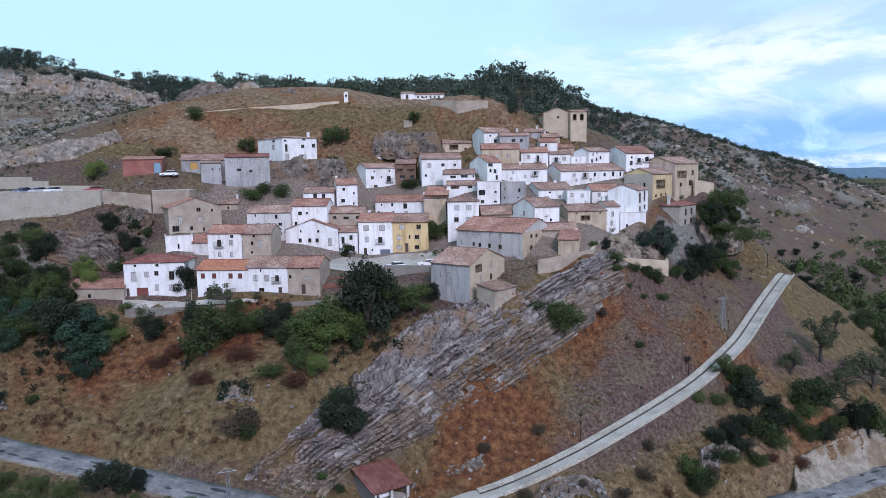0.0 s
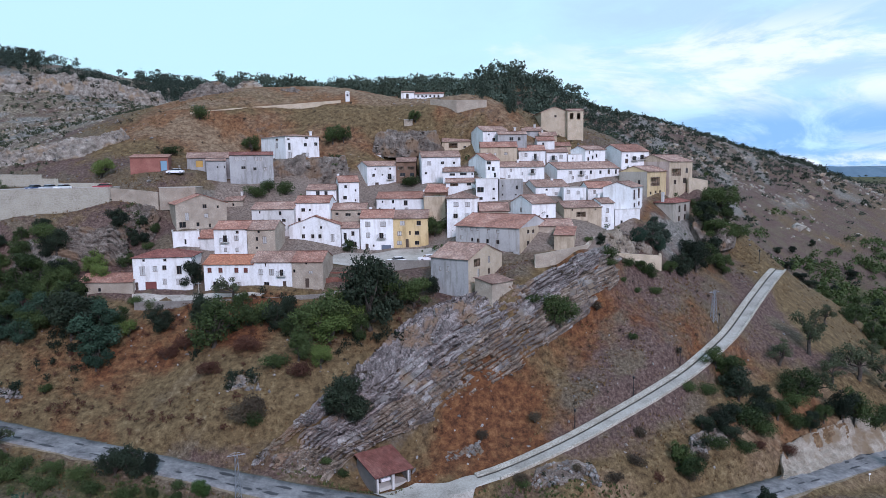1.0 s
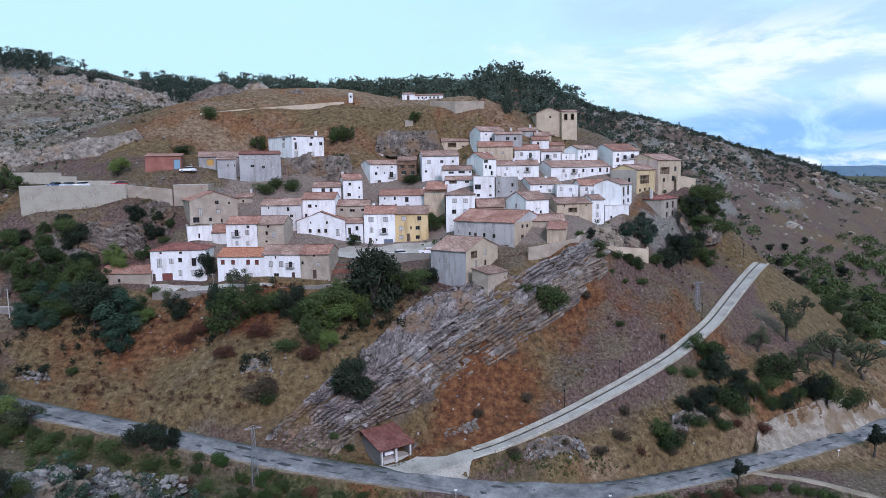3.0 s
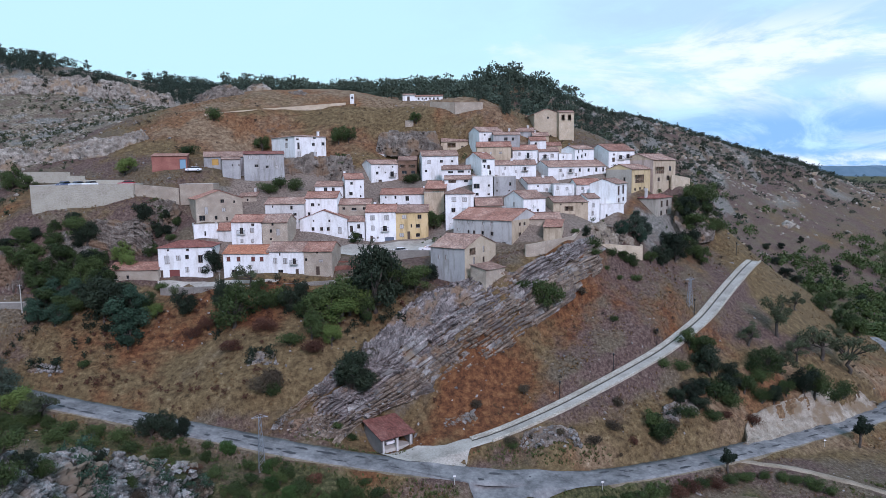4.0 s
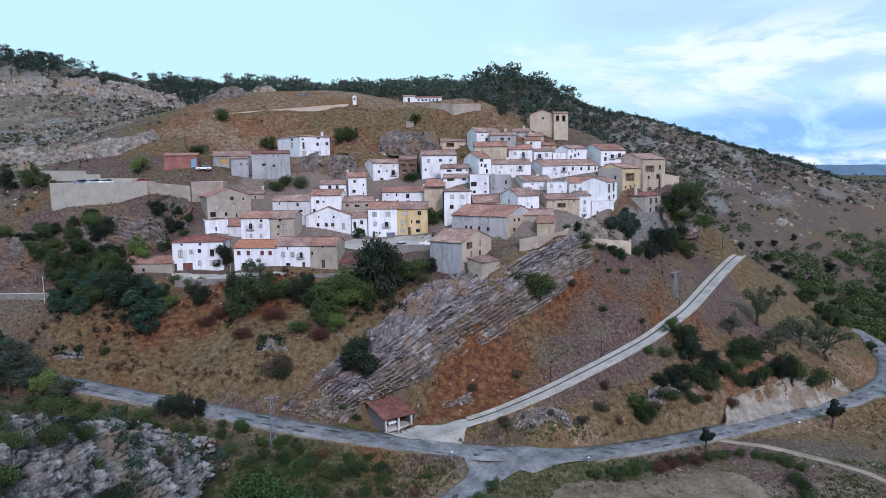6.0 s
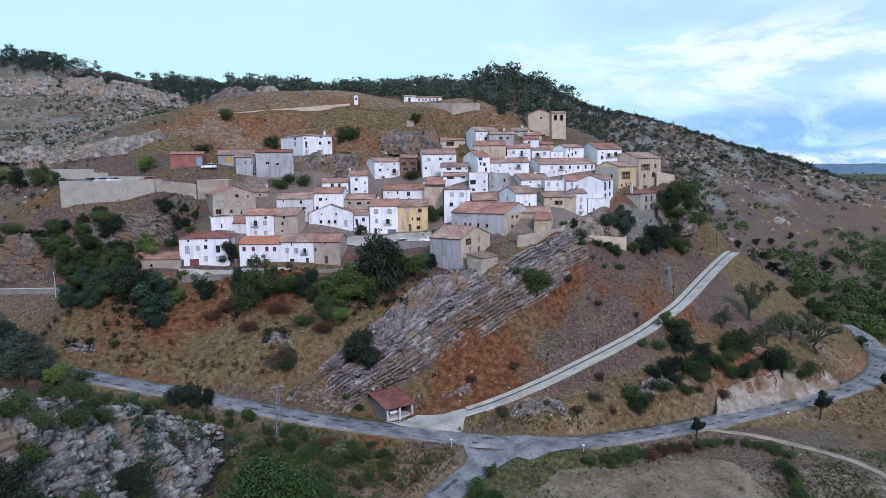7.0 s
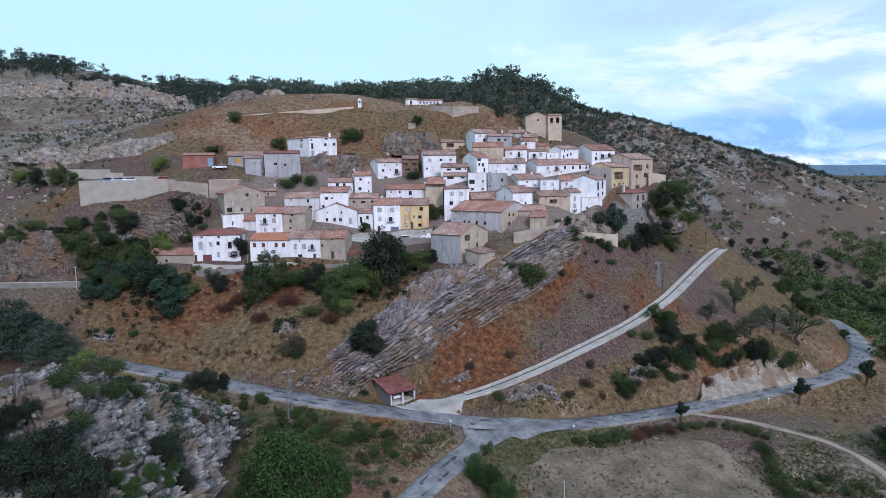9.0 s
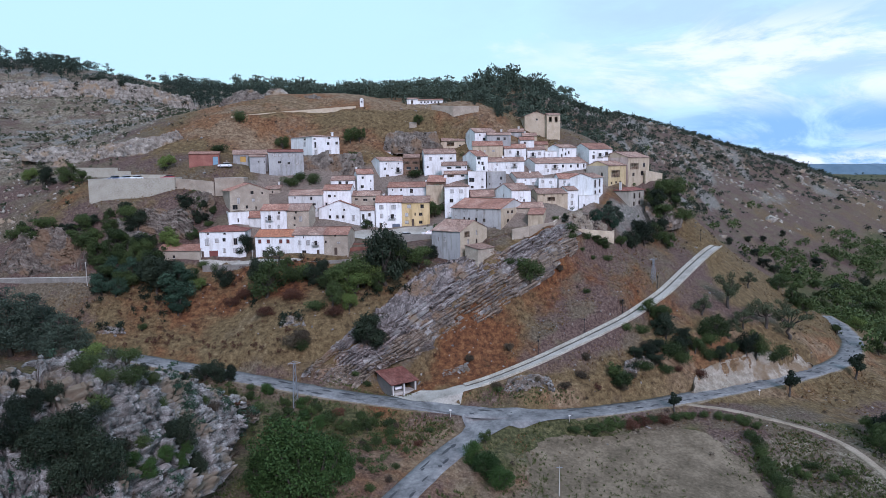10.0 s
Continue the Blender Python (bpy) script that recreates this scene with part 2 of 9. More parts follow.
FEATURES = [
    ROAD, BRANCH, LANE, TRACK,
    # ground before the fronts of single houses
    [(-68.2, 136.3, 24.9), (-56.2, 137.6, 24.9)], [(-63.2, 149.0, 37.8), (-53.4, 154.6, 37.8)], [(-57.8, 146.8, 31.7), (-54.4, 147.4, 31.7)], [(-46.9, 145.8, 31.7), (-40.6, 145.8, 31.7)], [(-43.8, 156.8, 34.4), (-38.7, 156.8, 34.4)], [(-29.8, 169.8, 41.9), (-24.8, 171.2, 41.9)], [(-39.8, 155.8, 31.5), (-27.6, 155.8, 31.5)], [(-23.6, 155.8, 31.6), (-22.8, 155.8, 31.6)], [(-19.8, 155.8, 30.6), (-18.2, 155.8, 30.6)], [(-15.1, 155.8, 31.7), (-6.8, 155.8, 31.7)], [(-20.7, 170.8, 39.1), (-8.5, 170.2, 39.1)], [(-9.1, 181.8, 46.4), (1.5, 183.3, 46.4)], [(-2.3, 155.8, 33.6), (4.9, 155.8, 33.6)], [(3.0, 125.8, 26.3), (5.8, 130.1, 26.3)], [(17.4, 148.9, 38.5), (23.1, 151.6, 38.5)], [(24.8, 151.8, 36.3), (33.8, 153.7, 36.3)], [(42.7, 159.4, 39.9), (47.9, 168.5, 39.9)], [(37.6, 156.8, 34.6), (43.8, 157.9, 34.6)], [(51.1, 176.2, 41.0), (59.2, 186.3, 41.0)], [(60.0, 186.2, 44.4), (69.7, 195.9, 44.4)], [(56.5, 171.2, 34.6), (63.6, 179.7, 34.6)], [(-46.5, 186.1, 53.3), (-38.5, 193.3, 53.3)], [(-70.5, 174.9, 50.9), (-66.4, 176.2, 50.9)], [(-63.5, 169.9, 48.0), (-58.9, 171.5, 48.0)], [(-57.8, 170.9, 47.7), (-47.4, 174.0, 47.7)],
    [(-52.5, 190, 53.0), (-59.5, 197.5, 53.6)], [(-71.5, 148.5, 34.2), (-68.5, 153, 37.2)],
    # foot and body of the bowl under the houses
    [(-95, 120, 16), (-70, 113, 10.5), (-60, 114.6, 10.8), (-44, 110, 12.2), (-34, 108, 12.8), (-28, 101, 5.5)],
    # the ledge on which the lowest row of houses stands
    [(-88, 136, 24), (-70, 135.5, 24.8), (-54, 134.5, 25.4), (-40, 134, 25.8), (-28, 135, 26.2), (-14, 139, 28.5), (-6, 134, 27.5), (1, 125.5, 26.2), (8, 122.8, 26.2)],
    [(-70, 130, 22.3), (-50, 129, 22.3), (-30, 129, 22), (-14, 128, 22.5), (-6, 121.5, 20.5)],
    # crest of the tilted strata
    [(-32, 101, 4.0), (-20, 107.5, 10.5), (-8, 115, 17.2), (2, 120, 23.6), (12.5, 127.6, 28), (26, 138.5, 32.0), (34, 147, 34)],
    # foot of the strata on the lane's side
    [(-20.5, 103.5, 2.6), (-15.5, 108.2, 3.2), (-8.5, 108.2, 4.2), (-3, 109.5, 7), (8, 116.5, 11.5), (17, 124, 15.8), (27, 132, 20.0), (38, 140, 22.6), (54, 156.5, 24.0), (73, 180, 26.0)],
    [(-17, 103.5, 1.2), (-13, 106, 1.2), (-9, 103.5, 1.0)],
    [(25, 112.5, 9.8), (40, 127, 15.5), (52, 142, 19)],
    # streets of the village, climbing the hill
    [(-60, 146, 33), (-48, 146, 32), (-38, 155, 31.2), (-24, 154.5, 30.4), (-10, 154, 31), (-3, 152, 32.0), (5, 140, 30.8), (20, 146, 34.5), (33, 152, 36), (45, 162, 36.5), (58, 172, 34.5)],
    [(-60, 164, 39.5), (-48, 157, 35), (-36, 165, 39), (-20, 170, 39.2), (0, 165, 42), (20, 165, 42.5), (38, 172, 42), (58, 184, 42)],
    [(-35, 178, 43), (-15, 183, 44), (5, 178, 49), (25, 178, 46), (45, 188, 49.5), (66, 198, 43)],
    [(-20, 200, 55), (0, 199.5, 54.3), (20, 199, 57.5), (32, 211, 59), (48, 215, 58.5), (59, 236, 58)],
    # terrace with the parked cars, its wall's foot, the barns
    [(-108, 146, 39), (-102, 146, 39.5), (-81, 153.5, 41.2)], [(-112, 165, 46.6), (-100, 165.5, 46.5)], [(-110, 160, 46.3), (-90, 166, 46.5), (-72, 162, 45.5)],
    [(-110, 135, 27), (-90, 145, 36), (-74, 148.5, 36.5)], [(-122, 126, 20), (-107, 128, 21.5), (-92, 128, 21.5)],
    [(-92, 171, 50.2), (-82, 168, 50.3), (-70, 171, 51), (-62, 177, 48), (-48, 179, 47)], [(-60, 192, 54.5), (-40, 188, 53.5), (-28, 192, 54.5)],
    # brow of the bare hill and the path on it
    [(-106, 186, 56.5), (-90, 195, 63), (-76, 203, 67.5), (-50, 216, 70.2), (-34, 217, 72.0), (-8, 214, 70.8), (2, 208.5, 69.9), (12, 209, 70)],
    [(-95, 235, 75.5), (-80, 240, 79.3), (-60, 245, 80.6), (-42, 243, 80.0), (-29, 246, 77.8), (-14, 242, 73.6), (0, 240, 73.0), (25, 240, 69)], [(-40, 202, 61.5), (-12, 205, 62)],
    [(-60, 310, 74), (0, 320, 70), (60, 300, 58)],
    # rocky hill on the far side of the saddle
    [(-128, 168, 47), (-145, 190, 53), (-189, 268, 68), (-175, 300, 81), (-205, 314, 88)], [(-150, 362, 83), (-168, 358, 90), (-202, 350, 98), (-270, 345, 98)], [(-313, 430, 128), (-270, 430, 121.5), (-242, 425, 116), (-221, 425, 110.5), (-205, 420, 104), (-188, 420, 98)], [(-180, 150, 40), (-260, 200, 60)],
    [(-140, 110, 14), (-190, 95, 12), (-260, 80, 20)],
    # pine ridge and the long hillside beyond the village
    [(-390, 930, 146), (-250, 770, 119.5), (-180, 700, 117.5), (-120, 650, 114), (-60, 600, 112.5), (6, 560, 110), (24, 550, 117), (40, 545, 121.5), (54, 548, 118.5), (92, 562, 106), (164, 640, 95), (210, 640, 83), (277, 655, 64), (350, 690, 49), (440, 760, 33), (560, 860, 14)],
    [(90, 300, 40), (140, 400, 30), (197, 440, 5.5), (245, 455, -5), (330, 630, 25), (233, 594, 49), (120, 480, 62)],
    # the valley
    [(92, 187, 20), (110, 189, 9), (107, 167, 2.5), (106, 152, -2), (92, 134, 0), (77, 144, 11), (56, 126, 7), (78, 128, 1.0), (38, 111, 3.6), (62, 119, -1.0)],
    [(160, 180, -14), (160, 230, -18), (170, 300, -24), (252, 406, -30), (268, 421, -26), (420, 560, -28), (613, 955, 2)], [(100, 240, 12), (120, 300, 5)],
    [(21, 85, -5.0), (46, 80, -8.5), (66, 82, -10), (20, 60, -9), (60, 40, -14), (140, 110, -13), (200, 160, -22)],
    # near bank below the road and the ground in front of the crag
    [(-11, 86.5, -1.6), (-30, 84, -0.5), (-50, 86, 2.0), (-80, 90, 5.0), (-25, 70, -3.5), (-45, 68, 0.5), (-20, 60, -5)], [(-70, 30, 6), (-110, 60, 8), (-60, 0, 0), (0, 0, -14), (120, 0, -20), (-130, -50, 5), (0, -100, -16), (150, -100, -24)],
    # far rim of the land
    [(-3500, 0, 90), (-2500, 2500, 200), (-900, 3000, 180), (600, 3500, 20), (2500, 3800, -30), (3800, 2500, -30), (3500, 0, -10), (2500, -3000, -20), (0, -3500, -20), (-2500, -2500, 20)],
    [(-600, 500, 105), (-500, 200, 65), (-800, 1200, 165), (884, 1500, 2), (970, 1500, -2), (1500, 2200, -40), (1911, 3000, -45), (468, 700, 6), (656, 1000, 2), (700, 500, -35), (1300, 900, -30), (0, 1500, 90)],
]


def run_of(line, step):
    """Points along a feature line, a step apart."""
    out = []
    for a, b in zip(line, line[1:]):
        a, b = np.array(a, float), np.array(b, float)
        n = max(1, int(np.hypot(*(b - a)[:2]) / step))
        out += [a + (b - a) * k / n for k in range(n)]
    return np.array(out + [np.array(line[-1], float)])


def surface():
    """A smooth surface carried by the feature lines."""
    pts = []
    for line in FEATURES:
        near = max(abs(line[0][0]), abs(line[0][1])) < 260
        for p in run_of(line, 14 if near else 400):
            if all(math.hypot(p[0] - q[0], p[1] - q[1]) > 2.5 for q in pts):
                pts.append(p)
    pts = np.array(pts)
    d = np.hypot(pts[:, None, 0] - pts[None, :, 0], pts[:, None, 1] - pts[None, :, 1])
    n = len(pts)
    m = np.zeros((n + 3, n + 3))
    m[:n, :n] = np.sqrt(d * d + 16) - 0.6 * np.eye(n)
    m[:n, n:], m[n:, :n] = np.c_[np.ones(n), pts[:, :2] / 100], np.c_[np.ones(n), pts[:, :2] / 100].T
    w = np.linalg.solve(m, np.r_[pts[:, 2], 0, 0, 0])
    return pts, w


LAND, WEIGHT = surface()


def along(line, x, y):
    """For each place the distance to a line, its height there, and how far along it is."""
    best, high, far, run = np.full(x.shape, 1e9), np.zeros(x.shape), np.zeros(x.shape), 0.0
    for a, b in zip(line, line[1:]):
        dx, dy = b[0] - a[0], b[1] - a[1]
        size = math.hypot(dx, dy)
        if size < 1e-6:
            continue
        k = np.clip(((x - a[0]) * dx + (y - a[1]) * dy) / size ** 2, 0, 1)
        d = np.hypot(x - a[0] - k * dx, y - a[1] - k * dy)
        nearer = d < best
        best, high, far = np.where(nearer, d, best), np.where(nearer, a[2] + k * (b[2] - a[2]), high), np.where(nearer, run + k * size, far)
        run += size
    return best, high, far


def curve_of(line, step=3.0):
    """The line rounded off, for road beds."""
    p = np.array(line, float)
    t = np.r_[0, np.cumsum(np.hypot(*np.diff(p[:, :2], axis=0).T))]
    s = np.linspace(0, t[-1], int(t[-1] / step) + 1)
    q = np.stack([np.interp(s, t, p[:, k]) for k in range(3)], 1)
    for _ in range(3):
        q[1:-1] = 0.25 * q[:-2] + 0.5 * q[1:-1] + 0.25 * q[2:]
    return q


ROAD_BED, BRANCH_BED, LANE_BED, TRACK_BED = curve_of(ROAD), curve_of(BRANCH), curve_of(LANE), curve_of(TRACK)
BEDS = [(ROAD_BED, 3.3, 2.0), (BRANCH_BED, 3.4, 2.0), (LANE_BED, 2.3, 1.6), (TRACK_BED, 1.4, 1.5)]


def bare_height(x, y):
    """The land's height without its road beds."""
    x, y = np.asarray(x, float), np.asarray(y, float)
    flat_x, flat_y, out = x.ravel(), y.ravel(), []
    for k in range(0, flat_x.size, 20000):
        a, b = flat_x[k:k + 20000], flat_y[k:k + 20000]
        d2 = (a[:, None] - LAND[None, :, 0]) ** 2 + (b[:, None] - LAND[None, :, 1]) ** 2
        out.append(np.sqrt(d2 + 16) @ WEIGHT[:-3] + WEIGHT[-3] + (a * WEIGHT[-2] + b * WEIGHT[-1]) / 100)
    return np.concatenate(out).reshape(x.shape)


def height(x, y):
    """The land's height, with the road beds cut into it."""
    x, y = np.asarray(x, float), np.asarray(y, float)
    z = bare_height(x, y)
    for bed, half, soft in BEDS:
        d, high, _ = along([tuple(p) for p in bed[::2]] + [tuple(bed[-1])], x, y)
        k = np.clip((d - half) / soft, 0, 1)
        k = k * k * (3 - 2 * k)
        z = high * (1 - k) + z * k
    return z


def ground_at(x, y):
    return float(height(np.array([x]), np.array([y]))[0])


# ---------------------------------------------------------------- helpers for meshes
def mesh_of(name, verts, faces, mats=(), ids=None, smooth=False):
    me = bpy.data.meshes.new(name)
    me.from_pydata([tuple(map(float, v)) for v in verts], [], [tuple(map(int, f)) for f in faces])
    for m in mats:
        me.materials.append(m)
    if ids is not None:
        me.polygons.foreach_set("material_index", np.array(ids, dtype=np.int32))
    if smooth:
        me.polygons.foreach_set("use_smooth", np.ones(len(me.polygons), dtype=bool))
    me.update()
    return me


def part(name, bm, mat, parent, label="", at=None, smooth=False):
    """One mesh object from a bmesh (or a ready mesh), under its thing or part."""
    if isinstance(bm, bpy.types.Mesh):
        me = bm
    else:
        me = bpy.data.meshes.new(name)
        bm.to_mesh(me)
        bm.free()
        if smooth:
            me.polygons.foreach_set("use_smooth", np.ones(len(me.polygons), dtype=bool))
        me.materials.append(mat)
    ob = new(name, me)
    ob.parent = parent
    if at is not None:
        ob.matrix_basis = at
    if label:
        tagged(ob, label)
    return ob


def thing(name, label, category, at, group="", kind=""):
    ob = new(name)
    ob.matrix_basis = at
    return tagged(ob, label, category, group, kind)


def box(bm, x0, x1, y0, y1, z0, z1):
    v = [bm.verts.new(c) for c in ((x0, y0, z0), (x1, y0, z0), (x1, y1, z0), (x0, y1, z0), (x0, y0, z1), (x1, y0, z1), (x1, y1, z1), (x0, y1, z1))]
    for f in ((3, 2, 1, 0), (4, 5, 6, 7), (0, 1, 5, 4), (1, 2, 6, 5), (2, 3, 7, 6), (3, 0, 4, 7)):
        bm.faces.new([v[i] for i in f])
    return v


def boxes(*runs):
    bm = bmesh.new()
    for r in runs:
        box(bm, *r)
    return bm


RAND = np.random.default_rng(7)
TABLE = RAND.random((64, 64))


def value_noise(x, y):
    xi, yi = np.floor(x).astype(int), np.floor(y).astype(int)
    fx, fy = x - xi, y - yi
    fx, fy = fx * fx * (3 - 2 * fx), fy * fy * (3 - 2 * fy)
    a, b = TABLE[xi % 64, yi % 64], TABLE[(xi + 1) % 64, yi % 64]
    c, d = TABLE[xi % 64, (yi + 1) % 64], TABLE[(xi + 1) % 64, (yi + 1) % 64]
    return (a * (1 - fx) + b * fx) * (1 - fy) + (c * (1 - fx) + d * fx) * fy


def rough_noise(x, y, size, octaves=5, gain=0.55):
    """Fractal noise about 0, from -1 to 1."""
    out, amp, total = 0, 1.0, 0
    for k in range(octaves):
        f = 2 ** k / size
        out, total = out + amp * (value_noise(x * f + 17.3 * k, y * f - 9.1 * k) * 2 - 1), total + amp
        amp *= gain
    return out / total * 1.6


def soft(v, lo, hi):
    k = np.clip((v - lo) / (hi - lo), 0, 1)
    return k * k * (3 - 2 * k)


def spread(lo, hi, fine, reach_lo, reach_hi, growth=1.07):
    """Coordinates a fine step apart between lo and hi, wider and wider beyond."""
    mid = list(np.arange(lo, hi + fine / 2, fine))
    for end, sign, seq in ((reach_hi, 1, mid), (reach_lo, -1, mid)):
        step = fine
        while (seq[-1] if sign > 0 else seq[0]) * sign < end * sign:
            step *= growth
            if sign > 0:
                seq.append(seq[-1] + step)
            else:
                seq.insert(0, seq[0] - step)
    return np.array(mid)


def zones(x, y, z, steep):
    """How rocky, dry, green and built-up the ground is at each place, from 0 to 1; and how much it is bare dark earth."""
    n1, n2 = rough_noise(x, y, 22, 4), rough_noise(x + 300, y, 7, 4)
    village = soft(z, 29, 31) * soft(x, -64, -58) * (1 - soft(x - (y - 150) * 0.45, 35, 42)) * soft(y, 138, 144) * (1 - soft(y - 0.25 * x, 190, 198))
    upper = soft(z, 46, 56) * soft(y, 176, 190) * soft(x, -110, -92) * (1 - soft(x, 30, 45))
    slope_r = soft(x - (y - 118) * 0.75, 0, 8) * soft(y - 0.6 * x, 92, 98) * (1 - soft(y, 205, 225))
    spur = soft(0.6 * x - y, -94, -86) * soft(y - 0.3 * x, 84, 92) * soft(x, 12, 24) * (1 - soft(x, 118, 130))
    bowl = soft(y, 100, 106) * (1 - soft(y, 132, 138)) * (1 - soft(x, -15, -5)) * soft(x, -95, -75)
    bare = slope_r * soft(x - 0.5 * (y - 115), 8, 26) * (1 - soft(x, 70, 82))
    dry = np.clip(0.85 * upper + 0.8 * bowl + 0.9 * slope_r + 0.75 * spur + 0.45 * n1 + 0.35 - 1.05 * bare - 0.2 * soft(-x, 112, 135), 0, 1)
    band, _, _ = along([(-26, 100, 0), (-5, 113, 0), (14, 126, 0), (32, 142, 0)], x, y)
    hill = soft(-x, 108, 130) * soft(z, 38, 48)
    east = soft(y, 240, 300) * soft(x, 40, 90) * soft(z, 0, 25)
    rocky = 0.3 * (1 - soft(band, 1, 3)) + 0.7 * soft(steep + 0.2 * n2, 0.95, 1.3) * soft(band, 14, 26) * (1 - 0.8 * upper) + 0.05 * hill + 0.2 * east + (0.55 * hill + 0.5 * east + 0.16) * soft(n1 + 0.8 * n2, 0.05, 0.6)
    rocky = np.clip(rocky, 0, 1) * (1 - 0.5 * village)
    low = (1 - soft(z, -4, 4)) * (1 - soft(y - 0.1 * x, 90, 97)) + (1 - soft(z, -22, -6)) * soft(x, 120, 150)
    green = np.clip(low * (0.5 + 0.9 * n1) + 0.3 * soft(n1 - n2, 0.3, 0.8) + 0.35 * hill * soft(-n1, 0, 0.5), 0, 1) * (1 - upper)
    bank = soft(88 - y - 0.17 * x, 0, 3) * soft(-x, 12, 24) * soft(y, 55, 70)
    green = np.clip(green + bank * (0.6 + 0.6 * n1), 0, 1)
    olive = np.clip(0.55 * soft(-x, 108, 132) * soft(z, 42, 49) + 0.2 * east + 0.25 * n2 + 0.5 * (1 - soft(y, 90, 98)) * soft(x, -20, 20), 0, 1) * (1 - upper) + 0.3 * bowl * soft(-n1 - 0.5 * n2, 0.1, 0.6)
    rust = np.clip(0.6 * slope_r * (1 - soft(x, 30, 60)) + 0.12 * bowl + 0.5 * bowl * soft(y, 112, 124) + upper * (0.42 - 0.3 * soft(z, 69.5, 72.5)) + 0.6 * n1 - 0.6 * spur, 0, 1)
    return rocky, dry, green, village, olive, rust, np.clip(upper * (0.35 + 0.65 * soft(z, 69.5, 72.5) + 0.5 * n1) + 0.8 * spur * (0.7 + 0.7 * n1) + 0.8 * (1 - soft(y, 84, 92)) * soft(x, -34, -26) * (1 - soft(x, 12, 20)) * (0.85 + 0.5 * n1), 0, 1)


def build_ground():
    xs = spread(-128, 142, 1.0, -4200, 4400, 1.075)
    xs = np.r_[xs[xs < -340], np.arange(-338, -128.5, 1.7), xs[xs >= -128]]
    ys = spread(20, 232, 1.0, -3800, 4700, 1.065)
    ys = np.r_[ys[ys <= 232], np.arange(233.6, 400, 1.7), ys[ys > 401]]
    gx, gy = np.meshgrid(xs, ys)
    z = height(gx, gy)
    step = 2.0
    sx, sy = (bare_height(gx + step, gy) - bare_height(gx - step, gy)) / (2 * step), (bare_height(gx, gy + step) - bare_height(gx, gy - step)) / (2 * step)
    steep = np.hypot(sx, sy)
    rocky, dry, green, village, olive, rust, hay = zones(gx, gy, z, steep)
    free = np.ones_like(z)
    for bed, half, soft_edge in BEDS:
        d, _, _ = along([tuple(p) for p in bed[::2]] + [tuple(bed[-1])], gx, gy)
        free = free * soft(d, half + 0.3, half + 3.5)
    free = free * (1 - 0.85 * village) * (1 - 0.95 * soft(gx, 8, 14) * (1 - soft(gx, 58, 63)) * (1 - soft(gy - 0.28 * gx, 82, 86)))
    distance = np.hypot(gx, gy - 100)
    z = z + free * (0.22 * rough_noise(gx, gy, 3.2, 3) + (0.5 + 1.1 * rocky) * 0.55 * rough_noise(gx + 50, gy, 11, 5))
    z = z + free * rocky * 0.5 * np.abs(rough_noise(gx, gy + 80, 5, 3)) + soft(distance, 300, 900) * 5 * rough_noise(gx, gy, 160, 5)
    hill = soft(-gx, 112, 135) * soft(gy, 140, 165) * (1 - soft(gy, 385, 410)) * soft(gx, -350, -320)
    w = z / 3.6 + 0.9 * rough_noise(gx, gy, 40, 3)
    z = z + hill * 1.5 * (soft(w - np.floor(w), 0.62, 0.98) - (w - np.floor(w))) * soft(rough_noise(gx + 200, gy, 24, 3), -0.3, 0.3) + hill * 0.5 * rough_noise(gx, gy, 6, 3)
    ny, nx = z.shape
    verts = np.stack([gx, gy, z], -1).reshape(-1, 3)
    i = np.arange(ny * nx).reshape(ny, nx)
    faces = np.stack([i[:-1, :-1], i[:-1, 1:], i[1:, 1:], i[1:, :-1]], -1).reshape(-1, 4)
    me = bpy.data.meshes.new("ground")
    me.vertices.add(len(verts)), me.loops.add(faces.size), me.polygons.add(len(faces))
    me.vertices.foreach_set("co", verts.ravel())
    me.loops.foreach_set("vertex_index", faces.ravel().astype(np.int32))
    me.polygons.foreach_set("loop_start", np.arange(0, faces.size, 4, dtype=np.int32))
    me.polygons.foreach_set("use_smooth", np.ones(len(faces), dtype=bool))
    me.update(calc_edges=True)
    for key, data in (("rocky", rocky), ("dry", dry), ("green", green), ("built", village), ("olive", olive), ("rust", rust), ("hay", hay)):
        me.attributes.new(key, "FLOAT", "POINT").data.foreach_set("value", data.ravel().astype(np.float32))
    me.materials.append(ground_material())
    return tagged(new("ground", me), "dry grass, bare earth and grey rock hillside", "hillside", kind="structure")


